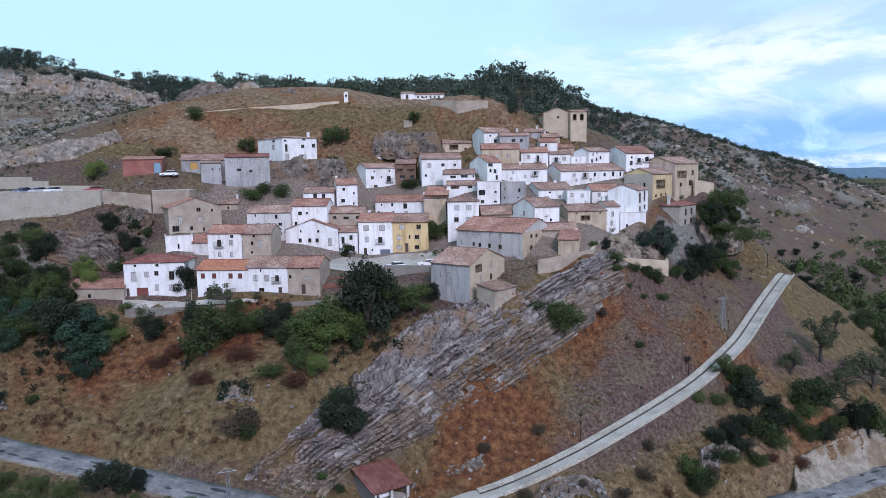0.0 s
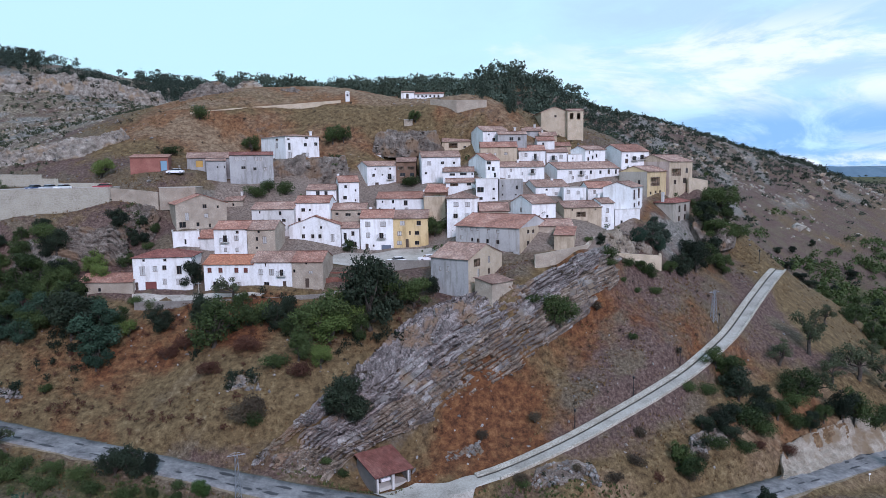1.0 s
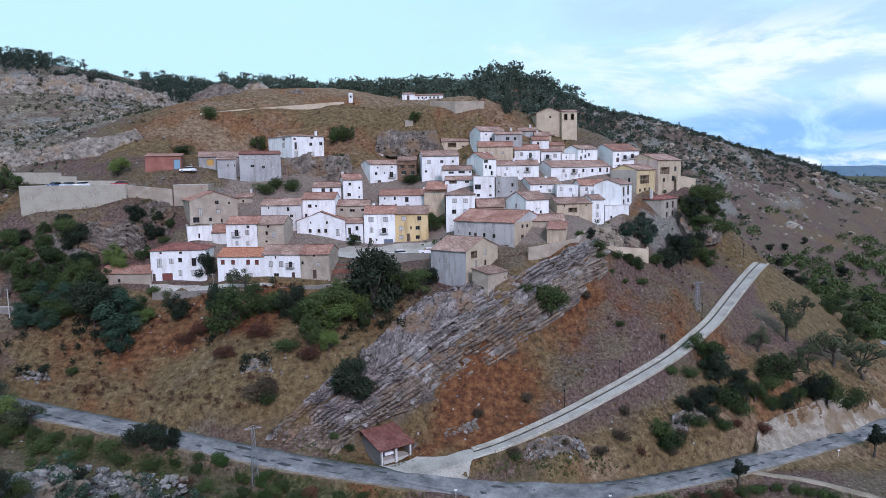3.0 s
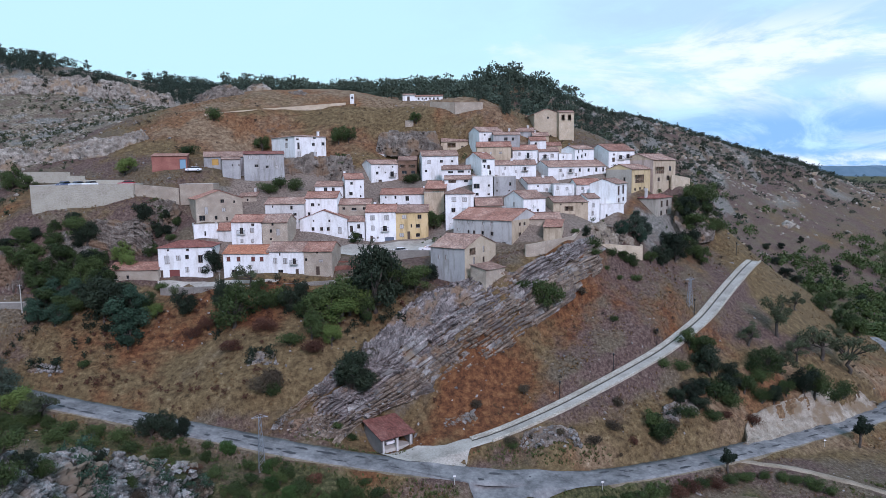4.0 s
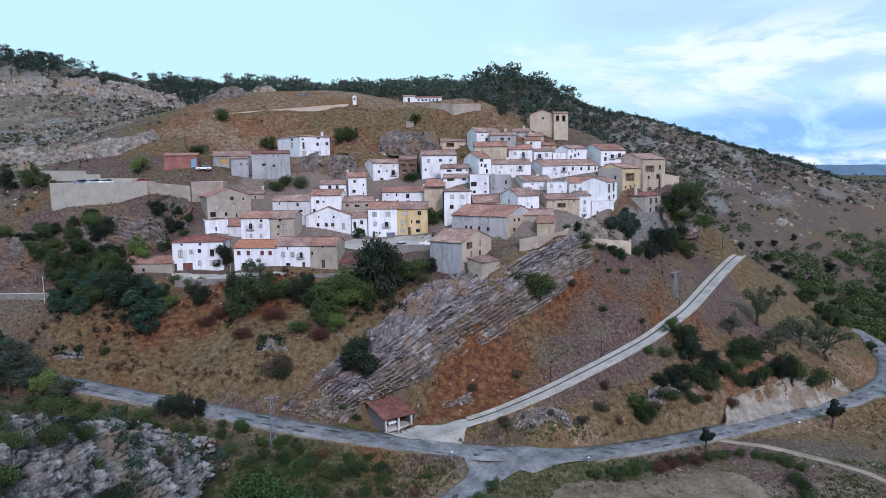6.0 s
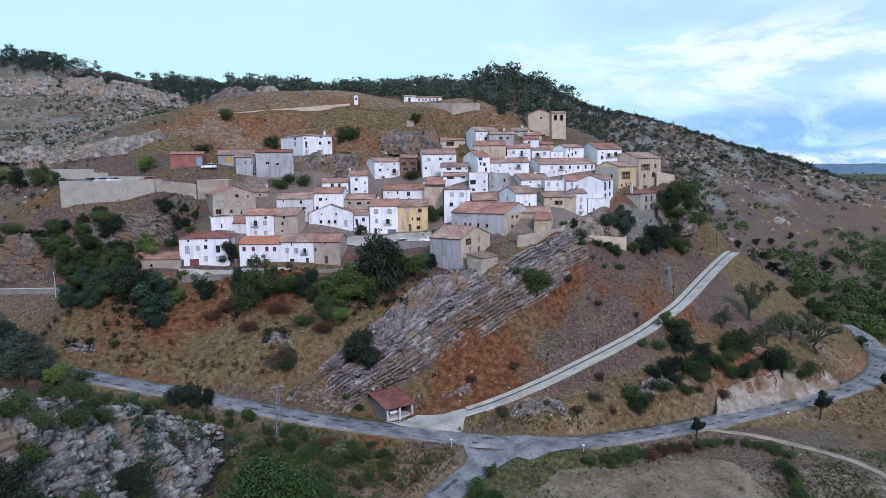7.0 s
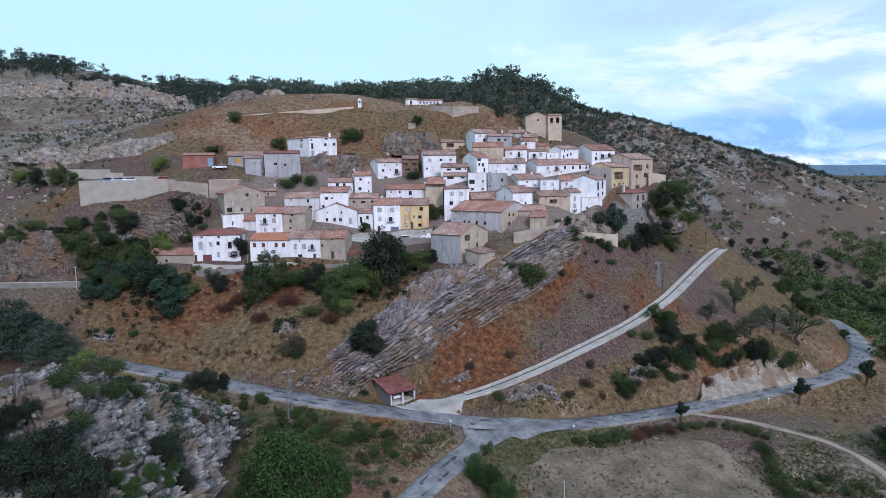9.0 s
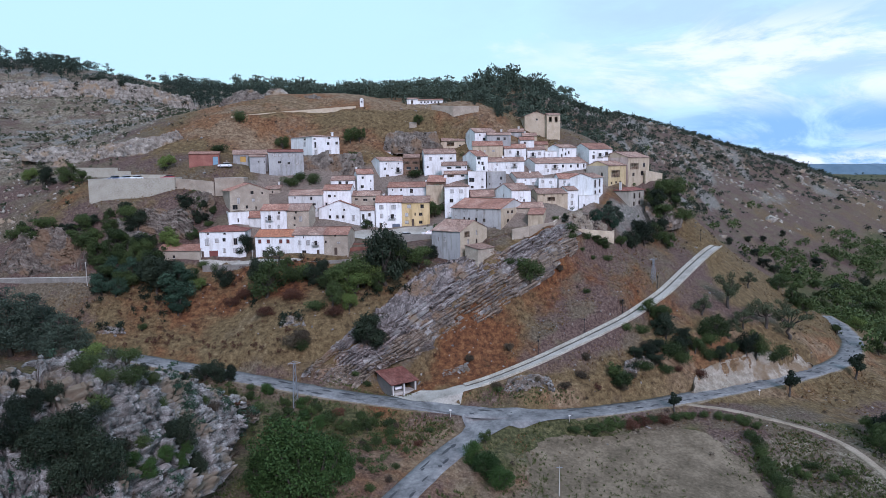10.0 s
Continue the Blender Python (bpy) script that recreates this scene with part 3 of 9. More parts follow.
def ground_material():
    m = bpy.data.materials.new("hillside")
    m.use_nodes = True
    nt = m.node_tree
    n, k = nt.nodes.new, nt.links.new
    p = nt.nodes["Principled BSDF"]
    p.inputs["Roughness"].default_value, p.inputs["Specular IOR Level"].default_value = 0.97, 0.15
    geo = n("ShaderNodeNewGeometry")

    def tex(scale, detail=6, rough=0.65):
        t = n("ShaderNodeTexNoise")
        t.inputs["Scale"].default_value, t.inputs["Detail"].default_value, t.inputs["Roughness"].default_value = scale, detail, rough
        k(geo.outputs["Position"], t.inputs["Vector"])
        return t.outputs["Fac"]

    def ramp(fac, *stops):
        r = n("ShaderNodeValToRGB")
        e = r.color_ramp.elements
        e[0].position, e[0].color = stops[0][0], (*stops[0][1], 1)
        e[1].position, e[1].color = stops[-1][0], (*stops[-1][1], 1)
        for s, c in stops[1:-1]:
            e.new(s).color = (*c, 1)
        k(fac, r.inputs["Fac"])
        return r.outputs["Color"]

    def attr(key):
        a = n("ShaderNodeAttribute")
        a.attribute_name = key
        return a.outputs["Fac"]

    def breakup(fac, amount, scale):
        """The zone's edge, frayed by noise."""
        mul, add = n("ShaderNodeMath"), n("ShaderNodeMath")
        mul.operation, add.operation, add.use_clamp = "MULTIPLY_ADD", "ADD", True
        k(tex(scale), mul.inputs[0])
        mul.inputs[1].default_value, mul.inputs[2].default_value = 2 * amount, -amount
        k(fac, add.inputs[0]), k(mul.outputs[0], add.inputs[1])
        r = n("ShaderNodeMapRange")
        r.interpolation_type = "SMOOTHSTEP"
        r.inputs["From Min"].default_value, r.inputs["From Max"].default_value = 0.25, 0.75
        k(add.outputs[0], r.inputs["Value"])
        return r.outputs["Result"]

    def mix(fac, a, b):
        x = n("ShaderNodeMix")
        x.data_type = "RGBA"
        k(fac, x.inputs["Factor"]), k(a, x.inputs["A"]), k(b, x.inputs["B"])
        return x.outputs["Result"]

    def blend(a, b, scale, lo, hi):
        r = n("ShaderNodeMapRange")
        r.interpolation_type = "SMOOTHSTEP"
        r.inputs["From Min"].default_value, r.inputs["From Max"].default_value = lo, hi
        k(tex(scale, 5, 0.6), r.inputs["Value"])
        return mix(r.outputs["Result"], a, b)

    fine, mid = tex(1.6, 9, 0.8), tex(0.8, 9, 0.78)
    earth = blend(ramp(fine, (0.36, (0.034, 0.0219, 0.0188)), (0.5, (0.094, 0.0597, 0.0498)), (0.64, (0.19, 0.1374, 0.1146))),
                  ramp(fine, (0.36, (0.045, 0.0339, 0.0235)), (0.5, (0.105, 0.0797, 0.0544)), (0.64, (0.20, 0.1644, 0.1220))), 0.09, 0.46, 0.58)
    straw_r = ramp(mid, (0.36, (0.038, 0.0164, 0.0100)), (0.48, (0.108, 0.0445, 0.0210)), (0.58, (0.175, 0.0774, 0.0330)), (0.7, (0.26, 0.1402, 0.0679)))
    straw_y = ramp(mid, (0.34, (0.0382, 0.0253, 0.0139)), (0.48, (0.1088, 0.0741, 0.0365)), (0.58, (0.1658, 0.1175, 0.0590)), (0.7, (0.2550, 0.1988, 0.1172)))
    scrub = ramp(tex(1.3, 8, 0.75), (0.36, (0.022, 0.026, 0.012)), (0.52, (0.07, 0.068, 0.03)), (0.66, (0.16, 0.14, 0.07)))
    rock = ramp(tex(1.1, 9, 0.8), (0.36, (0.045, 0.042, 0.038)), (0.5, (0.15, 0.14, 0.122)), (0.64, (0.31, 0.295, 0.265)))
    street = ramp(tex(2.2, 7, 0.75), (0.36, (0.09, 0.066, 0.052)), (0.5, (0.175, 0.138, 0.112)), (0.64, (0.27, 0.22, 0.185)))
    pale = ramp(tex(0.9, 9, 0.78), (0.36, (0.042, 0.033, 0.022)), (0.5, (0.152, 0.125, 0.088)), (0.63, (0.33, 0.285, 0.22)))
    straw = mix(breakup(attr("rust"), 0.5, 0.18), straw_y, straw_r)
    c = mix(breakup(attr("dry"), 0.55, 0.22), earth, straw)
    hay = blend(ramp(mid, (0.34, (0.055, 0.034, 0.02)), (0.48, (0.16, 0.105, 0.064)), (0.6, (0.25, 0.178, 0.112)), (0.7, (0.36, 0.285, 0.20))),
                ramp(mid, (0.34, (0.05, 0.024, 0.013)), (0.48, (0.15, 0.074, 0.036)), (0.6, (0.23, 0.125, 0.062)), (0.7, (0.32, 0.2, 0.115))), 0.06, 0.45, 0.58)
    c = mix(breakup(attr("hay"), 0.35, 0.3), c, hay)
    c = mix(breakup(attr("olive"), 0.45, 0.2), c, pale)
    c = mix(breakup(attr("green"), 0.4, 0.35), c, scrub)
    c = mix(breakup(attr("rocky"), 0.45, 0.5), c, rock)
    c = mix(breakup(attr("built"), 0.2, 0.5), c, street)
    k(c, p.inputs["Base Color"])
    b1, b2 = n("ShaderNodeBump"), n("ShaderNodeBump")
    b1.inputs["Strength"].default_value, b1.inputs["Distance"].default_value = 0.7, 0.5
    b2.inputs["Strength"].default_value, b2.inputs["Distance"].default_value = 0.6, 0.15
    k(tex(0.8, 8, 0.7), b1.inputs["Height"]), k(tex(4.0, 6, 0.7), b2.inputs["Height"])
    k(b1.outputs["Normal"], b2.inputs["Normal"]), k(b2.outputs["Normal"], p.inputs["Normal"])
    return m


ground = build_ground()


def distant_ridge():
    """A wooded table mountain far beyond the valley, its blue haze put into the colour."""
    x = np.linspace(900, 6200, 240)
    top = 34 + 10 * rough_noise(x, x * 0, 700, 4) - 90 * (1 - soft(x, 1150, 1900))
    rows = [(3500, -80 + 0 * x), (3560, 0.35 * top - 30), (3620, 0.8 * top - 6), (3680, top), (4100, top - 3), (4400, -90 + 0 * x)]
    verts = np.concatenate([np.stack([x, y + 60 * rough_noise(x, 0 * x + y, 300, 3), z + 5 * rough_noise(x, 0 * x + y * 3, 150, 3)], -1) for y, z in rows])
    i = np.arange(len(verts)).reshape(len(rows), -1)
    faces = np.stack([i[:-1, :-1], i[:-1, 1:], i[1:, 1:], i[1:, :-1]], -1).reshape(-1, 4)
    # blue of the distant air is mixed into the wood's base colour
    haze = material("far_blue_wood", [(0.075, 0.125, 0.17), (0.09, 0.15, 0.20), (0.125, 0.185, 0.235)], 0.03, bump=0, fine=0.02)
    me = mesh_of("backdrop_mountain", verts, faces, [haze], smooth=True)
    return tagged(new("backdrop_mountain", me), "long wooded mountain on the horizon, tinted blue for haze", "mountain", kind="structure")


distant_ridge()


def ribbon(name, bed, half, mat, label, category, lift=0.07, wobble=0.15, camber=0.06, trim=(0, None), narrow=lambda x: 0.0):
    """A road surface laid along its bed, with a cambered top, uneven edges and a skirt."""
    q = bed[trim[0]:trim[1]]
    fine = []
    for a, b in zip(q, q[1:]):
        fine += [a + (b - a) * k / 3 for k in range(3)]
    q = np.array(fine + [q[-1]])
    d = np.gradient(q[:, :2], axis=0)
    d /= np.hypot(d[:, 0], d[:, 1])[:, None]
    side = np.c_[d[:, 1], -d[:, 0]]
    cross = (-1.0, -0.97, -0.5, 0.0, 0.5, 0.97, 1.0)
    verts, faces = [], []
    for i, p in enumerate(q):
        for s in cross:
            w = half - narrow(p[0]) + wobble * float(rough_noise(np.array(p[0] * 1.0 + 40 * np.sign(s)), np.array(p[1] * 1.0), 4, 3))
            zz = p[2] + lift + camber * (1 - s * s) - (0.25 if abs(s) == 1.0 else 0)
            verts.append((p[0] + side[i, 0] * s * w, p[1] + side[i, 1] * s * w, zz))
    m = len(cross)
    for i in range(len(q) - 1):
        for j in range(m - 1):
            faces.append((i * m + j, i * m + j + 1, (i + 1) * m + j + 1, (i + 1) * m + j))
    return tagged(new(name, mesh_of(name, verts, faces, [mat], smooth=True)), label, category, kind="structure")


ASPHALT = material("worn_asphalt", [(0.08, 0.079, 0.08), (0.165, 0.163, 0.163), (0.26, 0.256, 0.25)], 0.9, rough=0.9, bump=0.3, fine=1.1)
LANE_GREY = material("grey_lane_surface", [(0.20, 0.185, 0.16), (0.34, 0.32, 0.28), (0.46, 0.435, 0.39)], 0.7, bump=0.6, fine=3.0)
LANE_STONE = material("pale_lane_concrete", [(0.20, 0.18, 0.15), (0.34, 0.315, 0.275), (0.45, 0.42, 0.37)], 0.7, bump=0.6, fine=3.0)
DIRT = material("pale_dirt_track", [(0.16, 0.125, 0.09), (0.26, 0.21, 0.155), (0.36, 0.30, 0.235)], 0.8, bump=0.4)
VERGE = material("gravel_verge", [(0.09, 0.072, 0.046), (0.155, 0.125, 0.085), (0.24, 0.20, 0.15)], 0.9, bump=0.5)
ribbon("road_verge", ROAD_BED, 3.35, VERGE, "pale gravel verge of the road", "verge", lift=0.03, wobble=0.4, camber=0.02, narrow=lambda x: 1.6 if -4 < x < 24 else 0.0)
ribbon("road", ROAD_BED, 2.9, ASPHALT, "worn grey asphalt country road with dark patches", "road")
ribbon("road_branch", BRANCH_BED, 2.9, ASPHALT, "worn grey asphalt side road at the junction", "road", lift=0.075)
ribbon("lane", LANE_BED, 1.9, LANE_GREY, "pale rough concrete lane climbing to the village", "lane", lift=0.1)
ribbon("track", TRACK_BED, 0.85, DIRT, "pale dirt track beside the fields", "track", wobble=0.35)


# ---------------------------------------------------------------- houses
def facade(verts, faces, ids, place, width, z0, z1, holes, inset=0.2):
    """A wall face with real openings: cells round the holes and reveals into the wall. place(s, z, back) gives a corner."""
    ss = sorted({0.0, width, *[v for h in holes for v in (h[0], h[0] + h[2])]})
    zz = sorted({z0, z1, *[v for h in holes for v in (h[1], h[1] + h[3])]})
    base = len(verts)
    for b in zz:
        for a in ss:
            verts.append(place(a, b, 0))
    m = len(ss)
    for j in range(len(zz) - 1):
        for i in range(m - 1):
            cs, cz = (ss[i] + ss[i + 1]) / 2, (zz[j] + zz[j + 1]) / 2
            if not any(h[0] < cs < h[0] + h[2] and h[1] < cz < h[1] + h[3] for h in holes):
                o = base + j * m + i
                faces.append((o, o + 1, o + m + 1, o + m))
    for h in holes:
        o = len(verts)
        ring = [(h[0], h[1]), (h[0] + h[2], h[1]), (h[0] + h[2], h[1] + h[3]), (h[0], h[1] + h[3])]
        verts += [place(a, b, 0) for a, b in ring] + [place(a, b, inset) for a, b in ring]
        for i in range(4):
            j = (i + 1) % 4
            faces.append((o + i, o + 4 + i, o + 4 + j, o + j))


PANES = {"w": GLASS, "b": GLASS, "s": BLIND, "r": SHUTTER_RED, "d": DOOR_WOOD, "g": DOOR_RED, "G": DOOR_STEEL, "B": DOOR_BLUE, "Y": DOOR_OCHRE}


def loggia(house_ob, at, w, t):
    """An open gallery behind the wall: recess, back door, timber posts, beam and railing."""
    d = 1.5
    verts = [(x, y, z) for y in (0.19, d) for x, z in ((0, 0), (w, 0), (w, t), (0, t))]
    recess = mesh_of("loggia", verts, [(4, 5, 6, 7), (0, 1, 5, 4), (1, 2, 6, 5), (2, 3, 7, 6), (3, 0, 4, 7)], [WALL["tan"]])
    ob = part("loggia", recess, None, house_ob, "open timber gallery in deep shade", at)
    part("back_door", boxes((w * 0.35, w * 0.35 + min(0.9, 0.3 * w), d - 0.06, d - 0.01, 0.0, 0.85 * t)), DOOR_WOOD, ob)
    for i in range(int(w / 1.5) + 2):
        x = i * (w - 0.12) / (int(w / 1.5) + 1)
        part("post", boxes((x, x + 0.12, 0.02, 0.14, 0.0, t)), FRAME, ob)
    part("beam", boxes((0.0, w, 0.0, 0.16, t - 0.14, t)), FRAME, ob)
    high = min(0.95, 0.5 * t)
    bm = boxes((0.0, w, -0.03, 0.02, high - 0.06, high), (0.0, w, -0.03, 0.02, 0.06, 0.1))
    x = 0.08
    while x < w - 0.05:
        box(bm, x, x + 0.035, -0.02, 0.01, 0.1, high - 0.06)
        x += 0.16
    tagged(part("railing", bm, FRAME, ob), kind="stuff")


def opening_parts(house_ob, m, h, kind, balcony=0.0):
    """A window or door in its opening; m carries (s, z, out) into the house's own axes."""
    w, t = h[2], h[3]
    if kind == "o":
        return
    if kind == "w" and w >= 1.8:
        loggia(house_ob, m @ Matrix.Translation((h[0], 0, h[1])), w, t)
        return
    name = {"d": "door", "g": "garage_door", "G": "garage_door", "B": "door", "Y": "door"}.get(kind, "window")
    pane = boxes((0.0, w, 0.13, 0.19, 0.0, t))
    if kind in "gGBY":
        for i in range(1, 5):
            box(pane, 0.0, w, 0.115, 0.13, t * i / 5 - 0.02, t * i / 5 + 0.02)
    at = m @ Matrix.Translation((h[0], 0, h[1]))
    ob = part(name, pane, PANES[kind], house_ob, {"s": "closed pale blind", "r": "red-brown shutters", "G": "blue-grey metal door", "B": "blue painted door", "Y": "ochre painted door", "g": "red garage door"}.get(kind, ""), at)
    b = 0.06
    if name == "window":
        bm = boxes((0, w, 0.07, 0.13, 0, b), (0, w, 0.07, 0.13, t - b, t), (0, b, 0.07, 0.13, b, t - b), (w - b, w, 0.07, 0.13, b, t - b))
        if w > 0.7:
            box(bm, w / 2 - 0.03, w / 2 + 0.03, 0.07, 0.13, b, t - b)
        part("frame", bm, FRAME, ob)
        if w > 0.6 and kind != "b":
            part("sill", boxes((-0.08, w + 0.08, -0.06, 0.10, -0.07, 0.0)), CONCRETE, ob)
    elif name == "door":
        part("frame", boxes((0, b, 0.06, 0.13, 0, t), (w - b, w, 0.06, 0.13, 0, t), (b, w - b, 0.06, 0.13, t - b, t)), FRAME, ob)
        part("handle", boxes((w * 0.82, w * 0.82 + 0.05, 0.09, 0.13, t * 0.45, t * 0.45 + 0.14)), IRON, ob)
    if kind == "b" or balcony:
        g = balcony or 0.55
        bal = part("balcony", boxes((-g, w + g, -0.75, -0.02, -0.12, 0.0)), CONCRETE, house_ob, "small balcony with an iron railing", at)
        bm = boxes((-g, w + g, -0.75, -0.71, 0.92, 0.97), (-g, w + g, -0.75, -0.71, 0.08, 0.11), (-g, -g + 0.04, -0.75, -0.02, 0.92, 0.97), (w + g - 0.04, w + g, -0.75, -0.02, 0.92, 0.97))
        i = -g
        while i < w + g:
            box(bm, i, i + 0.025, -0.745, -0.72, 0.0, 0.95)
            i += 0.13
        tagged(part("railing", bm, IRON, bal), kind="stuff")


def slope_mesh(corners, thick, seed, nu, nv):
    """One tiled slope: eave left, eave right, top right, top left; sagging a little, with courses in its uv (metres)."""
    rnd = np.random.default_rng(seed)
    a, b, c, d = [np.array(p, float) for p in corners]
    u, v = np.linspace(0, 1, nu + 1), np.linspace(0, 1, nv + 1)
    up = np.cross(b - a, d - a)
    up /= np.linalg.norm(up)
    top, uvs = [], []
    wide, high = np.linalg.norm(b - a), np.linalg.norm(d - a)
    bump = rnd.normal(0, 0.035, (nv + 1, nu + 1))
    for j, q in enumerate(v):
        for i, p in enumerate(u):
            w = (a * (1 - p) + b * p) * (1 - q) + (d * (1 - p) + c * p) * q
            sag = -0.05 * math.sin(math.pi * p)
            top.append(w + up * (bump[j, i] + sag + thick))
            uvs.append((p * wide, q * high))
    m = nu + 1
    faces = [(j * m + i, j * m + i + 1, (j + 1) * m + i + 1, (j + 1) * m + i) for j in range(nv) for i in range(nu)]
    n0 = len(top)
    low = [a, b, c, d]
    top += low
    uvs += [(0, 0), (wide, 0), (wide, high), (0, high)]
    e = [[i for i in range(m)], [j * m + nu for j in range(nv + 1)], [nv * m + i for i in range(m)][::-1], [j * m for j in range(nv + 1)][::-1]]
    for s in range(4):
        faces.append((n0 + s, n0 + (s + 1) % 4, *e[s][::-1]))
    faces.append((n0 + 3, n0 + 2, n0 + 1, n0))
    return top, faces, uvs


def roof_part(house_ob, slopes, mat, seed, thick=0.13, label=""):
    verts, faces, uvs = [], [], []
    for s, corners in enumerate(slopes):
        size = np.linalg.norm(np.array(corners[1]) - np.array(corners[0]))
        run = np.linalg.norm(np.array(corners[3]) - np.array(corners[0]))
        v, f, t = slope_mesh(corners, thick, seed + s, max(2, int(size / 1.2)), max(2, int(run / 1.2)))
        o = len(verts)
        verts, uvs = verts + v, uvs + t
        faces += [tuple(i + o for i in q) for q in f]
    me = mesh_of("roof", verts, faces, [mat])
    layer = me.uv_layers.new(name="UVMap")
    idx = np.zeros(len(me.loops), dtype=np.int32)
    me.loops.foreach_get("vertex_index", idx)
    layer.data.foreach_set("uv", np.array(uvs, dtype=np.float32)[idx].ravel())
    return part("roof", me, None, house_ob, label)


def house(label, x, y, z, w, d, h, yaw, roof, wall, tiles="red", front=(), left=(), right=(), pitch=0.36, deep=3.5, chimneys=(), category="house", name="village_house", over=0.32, side_wall=None, end_wall=None):
    """A house: front-left corner at (x, y, z), front w wide, d deep, eaves h high, turned by yaw degrees.
    Openings are (along, up, width, height, kind) on the front, left and right walls."""
    ob = thing(name, label, category, pose(x, y, z, 0, 0, yaw), group="houses of the village" if category == "house" else "")
    seed = int(abs(x * 31 + y * 17)) % 9999
    verts, faces = [], []
    along_front, along_back = (lambda s, t, b: (s, b, t)), (lambda s, t, b: (w - s, d - b, t))
    along_right, along_left = (lambda s, t, b: (w - b, s, t)), (lambda s, t, b: (b, d - s, t))
    facade(verts, faces, None, along_front, w, -deep, h, [o[:4] for o in front])
    turn_from = len(faces)
    facade(verts, faces, None, along_right, d, -deep, h, [o[:4] for o in right])
    turn_to = len(faces)
    facade(verts, faces, None, along_back, w, -deep, h, [])
    first = len(faces)
    facade(verts, faces, None, along_left, d, -deep, h, [o[:4] for o in left])
    last = len(faces)

    def cap(*pts):
        o = len(verts)
        verts.extend(pts)
        faces.append(tuple(range(o, o + len(pts))))

    tile = TILES[tiles]
    e = over
    if roof == "side":
        r = pitch * d / 2
        cap((w, 0, h), (w, d, h), (w, d / 2, h + r)), cap((0, d, h), (0, 0, h), (0, d / 2, h + r))
        k = e * pitch
        roof_part(ob, [((-0.15, -e, h - k), (w + 0.15, -e, h - k), (w + 0.15, d / 2, h + r), (-0.15, d / 2, h + r)),
                       ((w + 0.15, d + e, h - k), (-0.15, d + e, h - k), (-0.15, d / 2, h + r), (w + 0.15, d / 2, h + r))], tile, seed)
        part("ridge_cap", boxes((-0.2, w + 0.2, d / 2 - 0.12, d / 2 + 0.12, h + r + 0.06, h + r + 0.2)), tile, ob)
    elif roof == "front":
        r = pitch * w / 2
        cap((0, 0, h), (w, 0, h), (w / 2, 0, h + r)), cap((w, d, h), (0, d, h), (w / 2, d, h + r))
        k = e * pitch
        roof_part(ob, [((-e, d + 0.15, h - k), (-e, -0.2, h - k), (w / 2, -0.2, h + r), (w / 2, d + 0.15, h + r)),
                       ((w + e, -0.2, h - k), (w + e, d + 0.15, h - k), (w / 2, d + 0.15, h + r), (w / 2, -0.2, h + r))], tile, seed)
        part("ridge_cap", boxes((w / 2 - 0.12, w / 2 + 0.12, -0.25, d + 0.2, h + r + 0.06, h + r + 0.2)), tile, ob)
    elif roof == "hip":
        q = min(w, d) / 2
        r, k = pitch * q, e * pitch
        if w >= d:
            a, b = (q, d / 2, h + r), (w - q, d / 2, h + r)
        else:
            a, b = (w / 2, q, h + r), (w / 2, d - q, h + r)
        c = [(-e, -e, h - k), (w + e, -e, h - k), (w + e, d + e, h - k), (-e, d + e, h - k)]
        if w >= d:
            sl = [(c[0], c[1], b, a), (c[1], c[2], b, b), (c[2], c[3], a, b), (c[3], c[0], a, a)]
        else:
            sl = [(c[0], c[1], a, a), (c[1], c[2], b, a), (c[2], c[3], b, b), (c[3], c[0], a, b)]
        roof_part(ob, sl, tile, seed)
    elif roof == "shed":
        r = pitch * d
        cap((w, 0, h), (w, d, h), (w, d, h + r)), cap((0, d, h), (0, 0, h), (0, d, h + r)), cap((w, d, h), (0, d, h), (0, d, h + r), (w, d, h + r))
        k = e * pitch
        roof_part(ob, [((-0.2, -e, h - k), (w + 0.2, -e, h - k), (w + 0.2, d + 0.2, h + r + 0.2 * pitch), (-0.2, d + 0.2, h + r + 0.2 * pitch))], tile, seed)
    elif roof == "flat":
        cap((0, 0, h - 0.25), (w, 0, h - 0.25), (w, d, h - 0.25), (0, d, h - 0.25))
        part("coping", boxes((-0.08, w + 0.08, -0.08, 0.22, h, h + 0.1), (-0.08, w + 0.08, d - 0.22, d + 0.08, h, h + 0.1), (-0.08, 0.22, 0.22, d - 0.22, h, h + 0.1), (w - 0.22, w + 0.08, 0.22, d - 0.22, h, h + 0.1)), CONCRETE, ob)
    part("wall", mesh_of("wall", verts, faces, [WALL[wall], WALL[side_wall or wall], WALL[end_wall or wall]], [1 if first <= i < last else 2 if turn_from <= i < turn_to else 0 for i in range(len(faces))]), None, ob)
    for face, holes in ((along_front, front), (along_left, left), (along_right, right)):
        p0, p1 = Vector(face(0, 0, 0)), Vector(face(1, 0, 0))
        turn = math.atan2((p1 - p0).y, (p1 - p0).x)
        m = Matrix.Translation(p0) @ Matrix.Rotation(turn, 4, "Z")
        for o in holes:
            opening_parts(ob, m, o, o[4], o[5] if len(o) > 5 else 0.0)
    for cx, cy, top in chimneys:
        part("chimney", boxes((cx - 0.3, cx + 0.3, cy - 0.3, cy + 0.3, h - 0.5, h + top), (cx - 0.38, cx + 0.38, cy - 0.38, cy + 0.38, h + top, h + top + 0.1)), WALL["plaster" if wall != "white" else "white"], ob)
    return ob


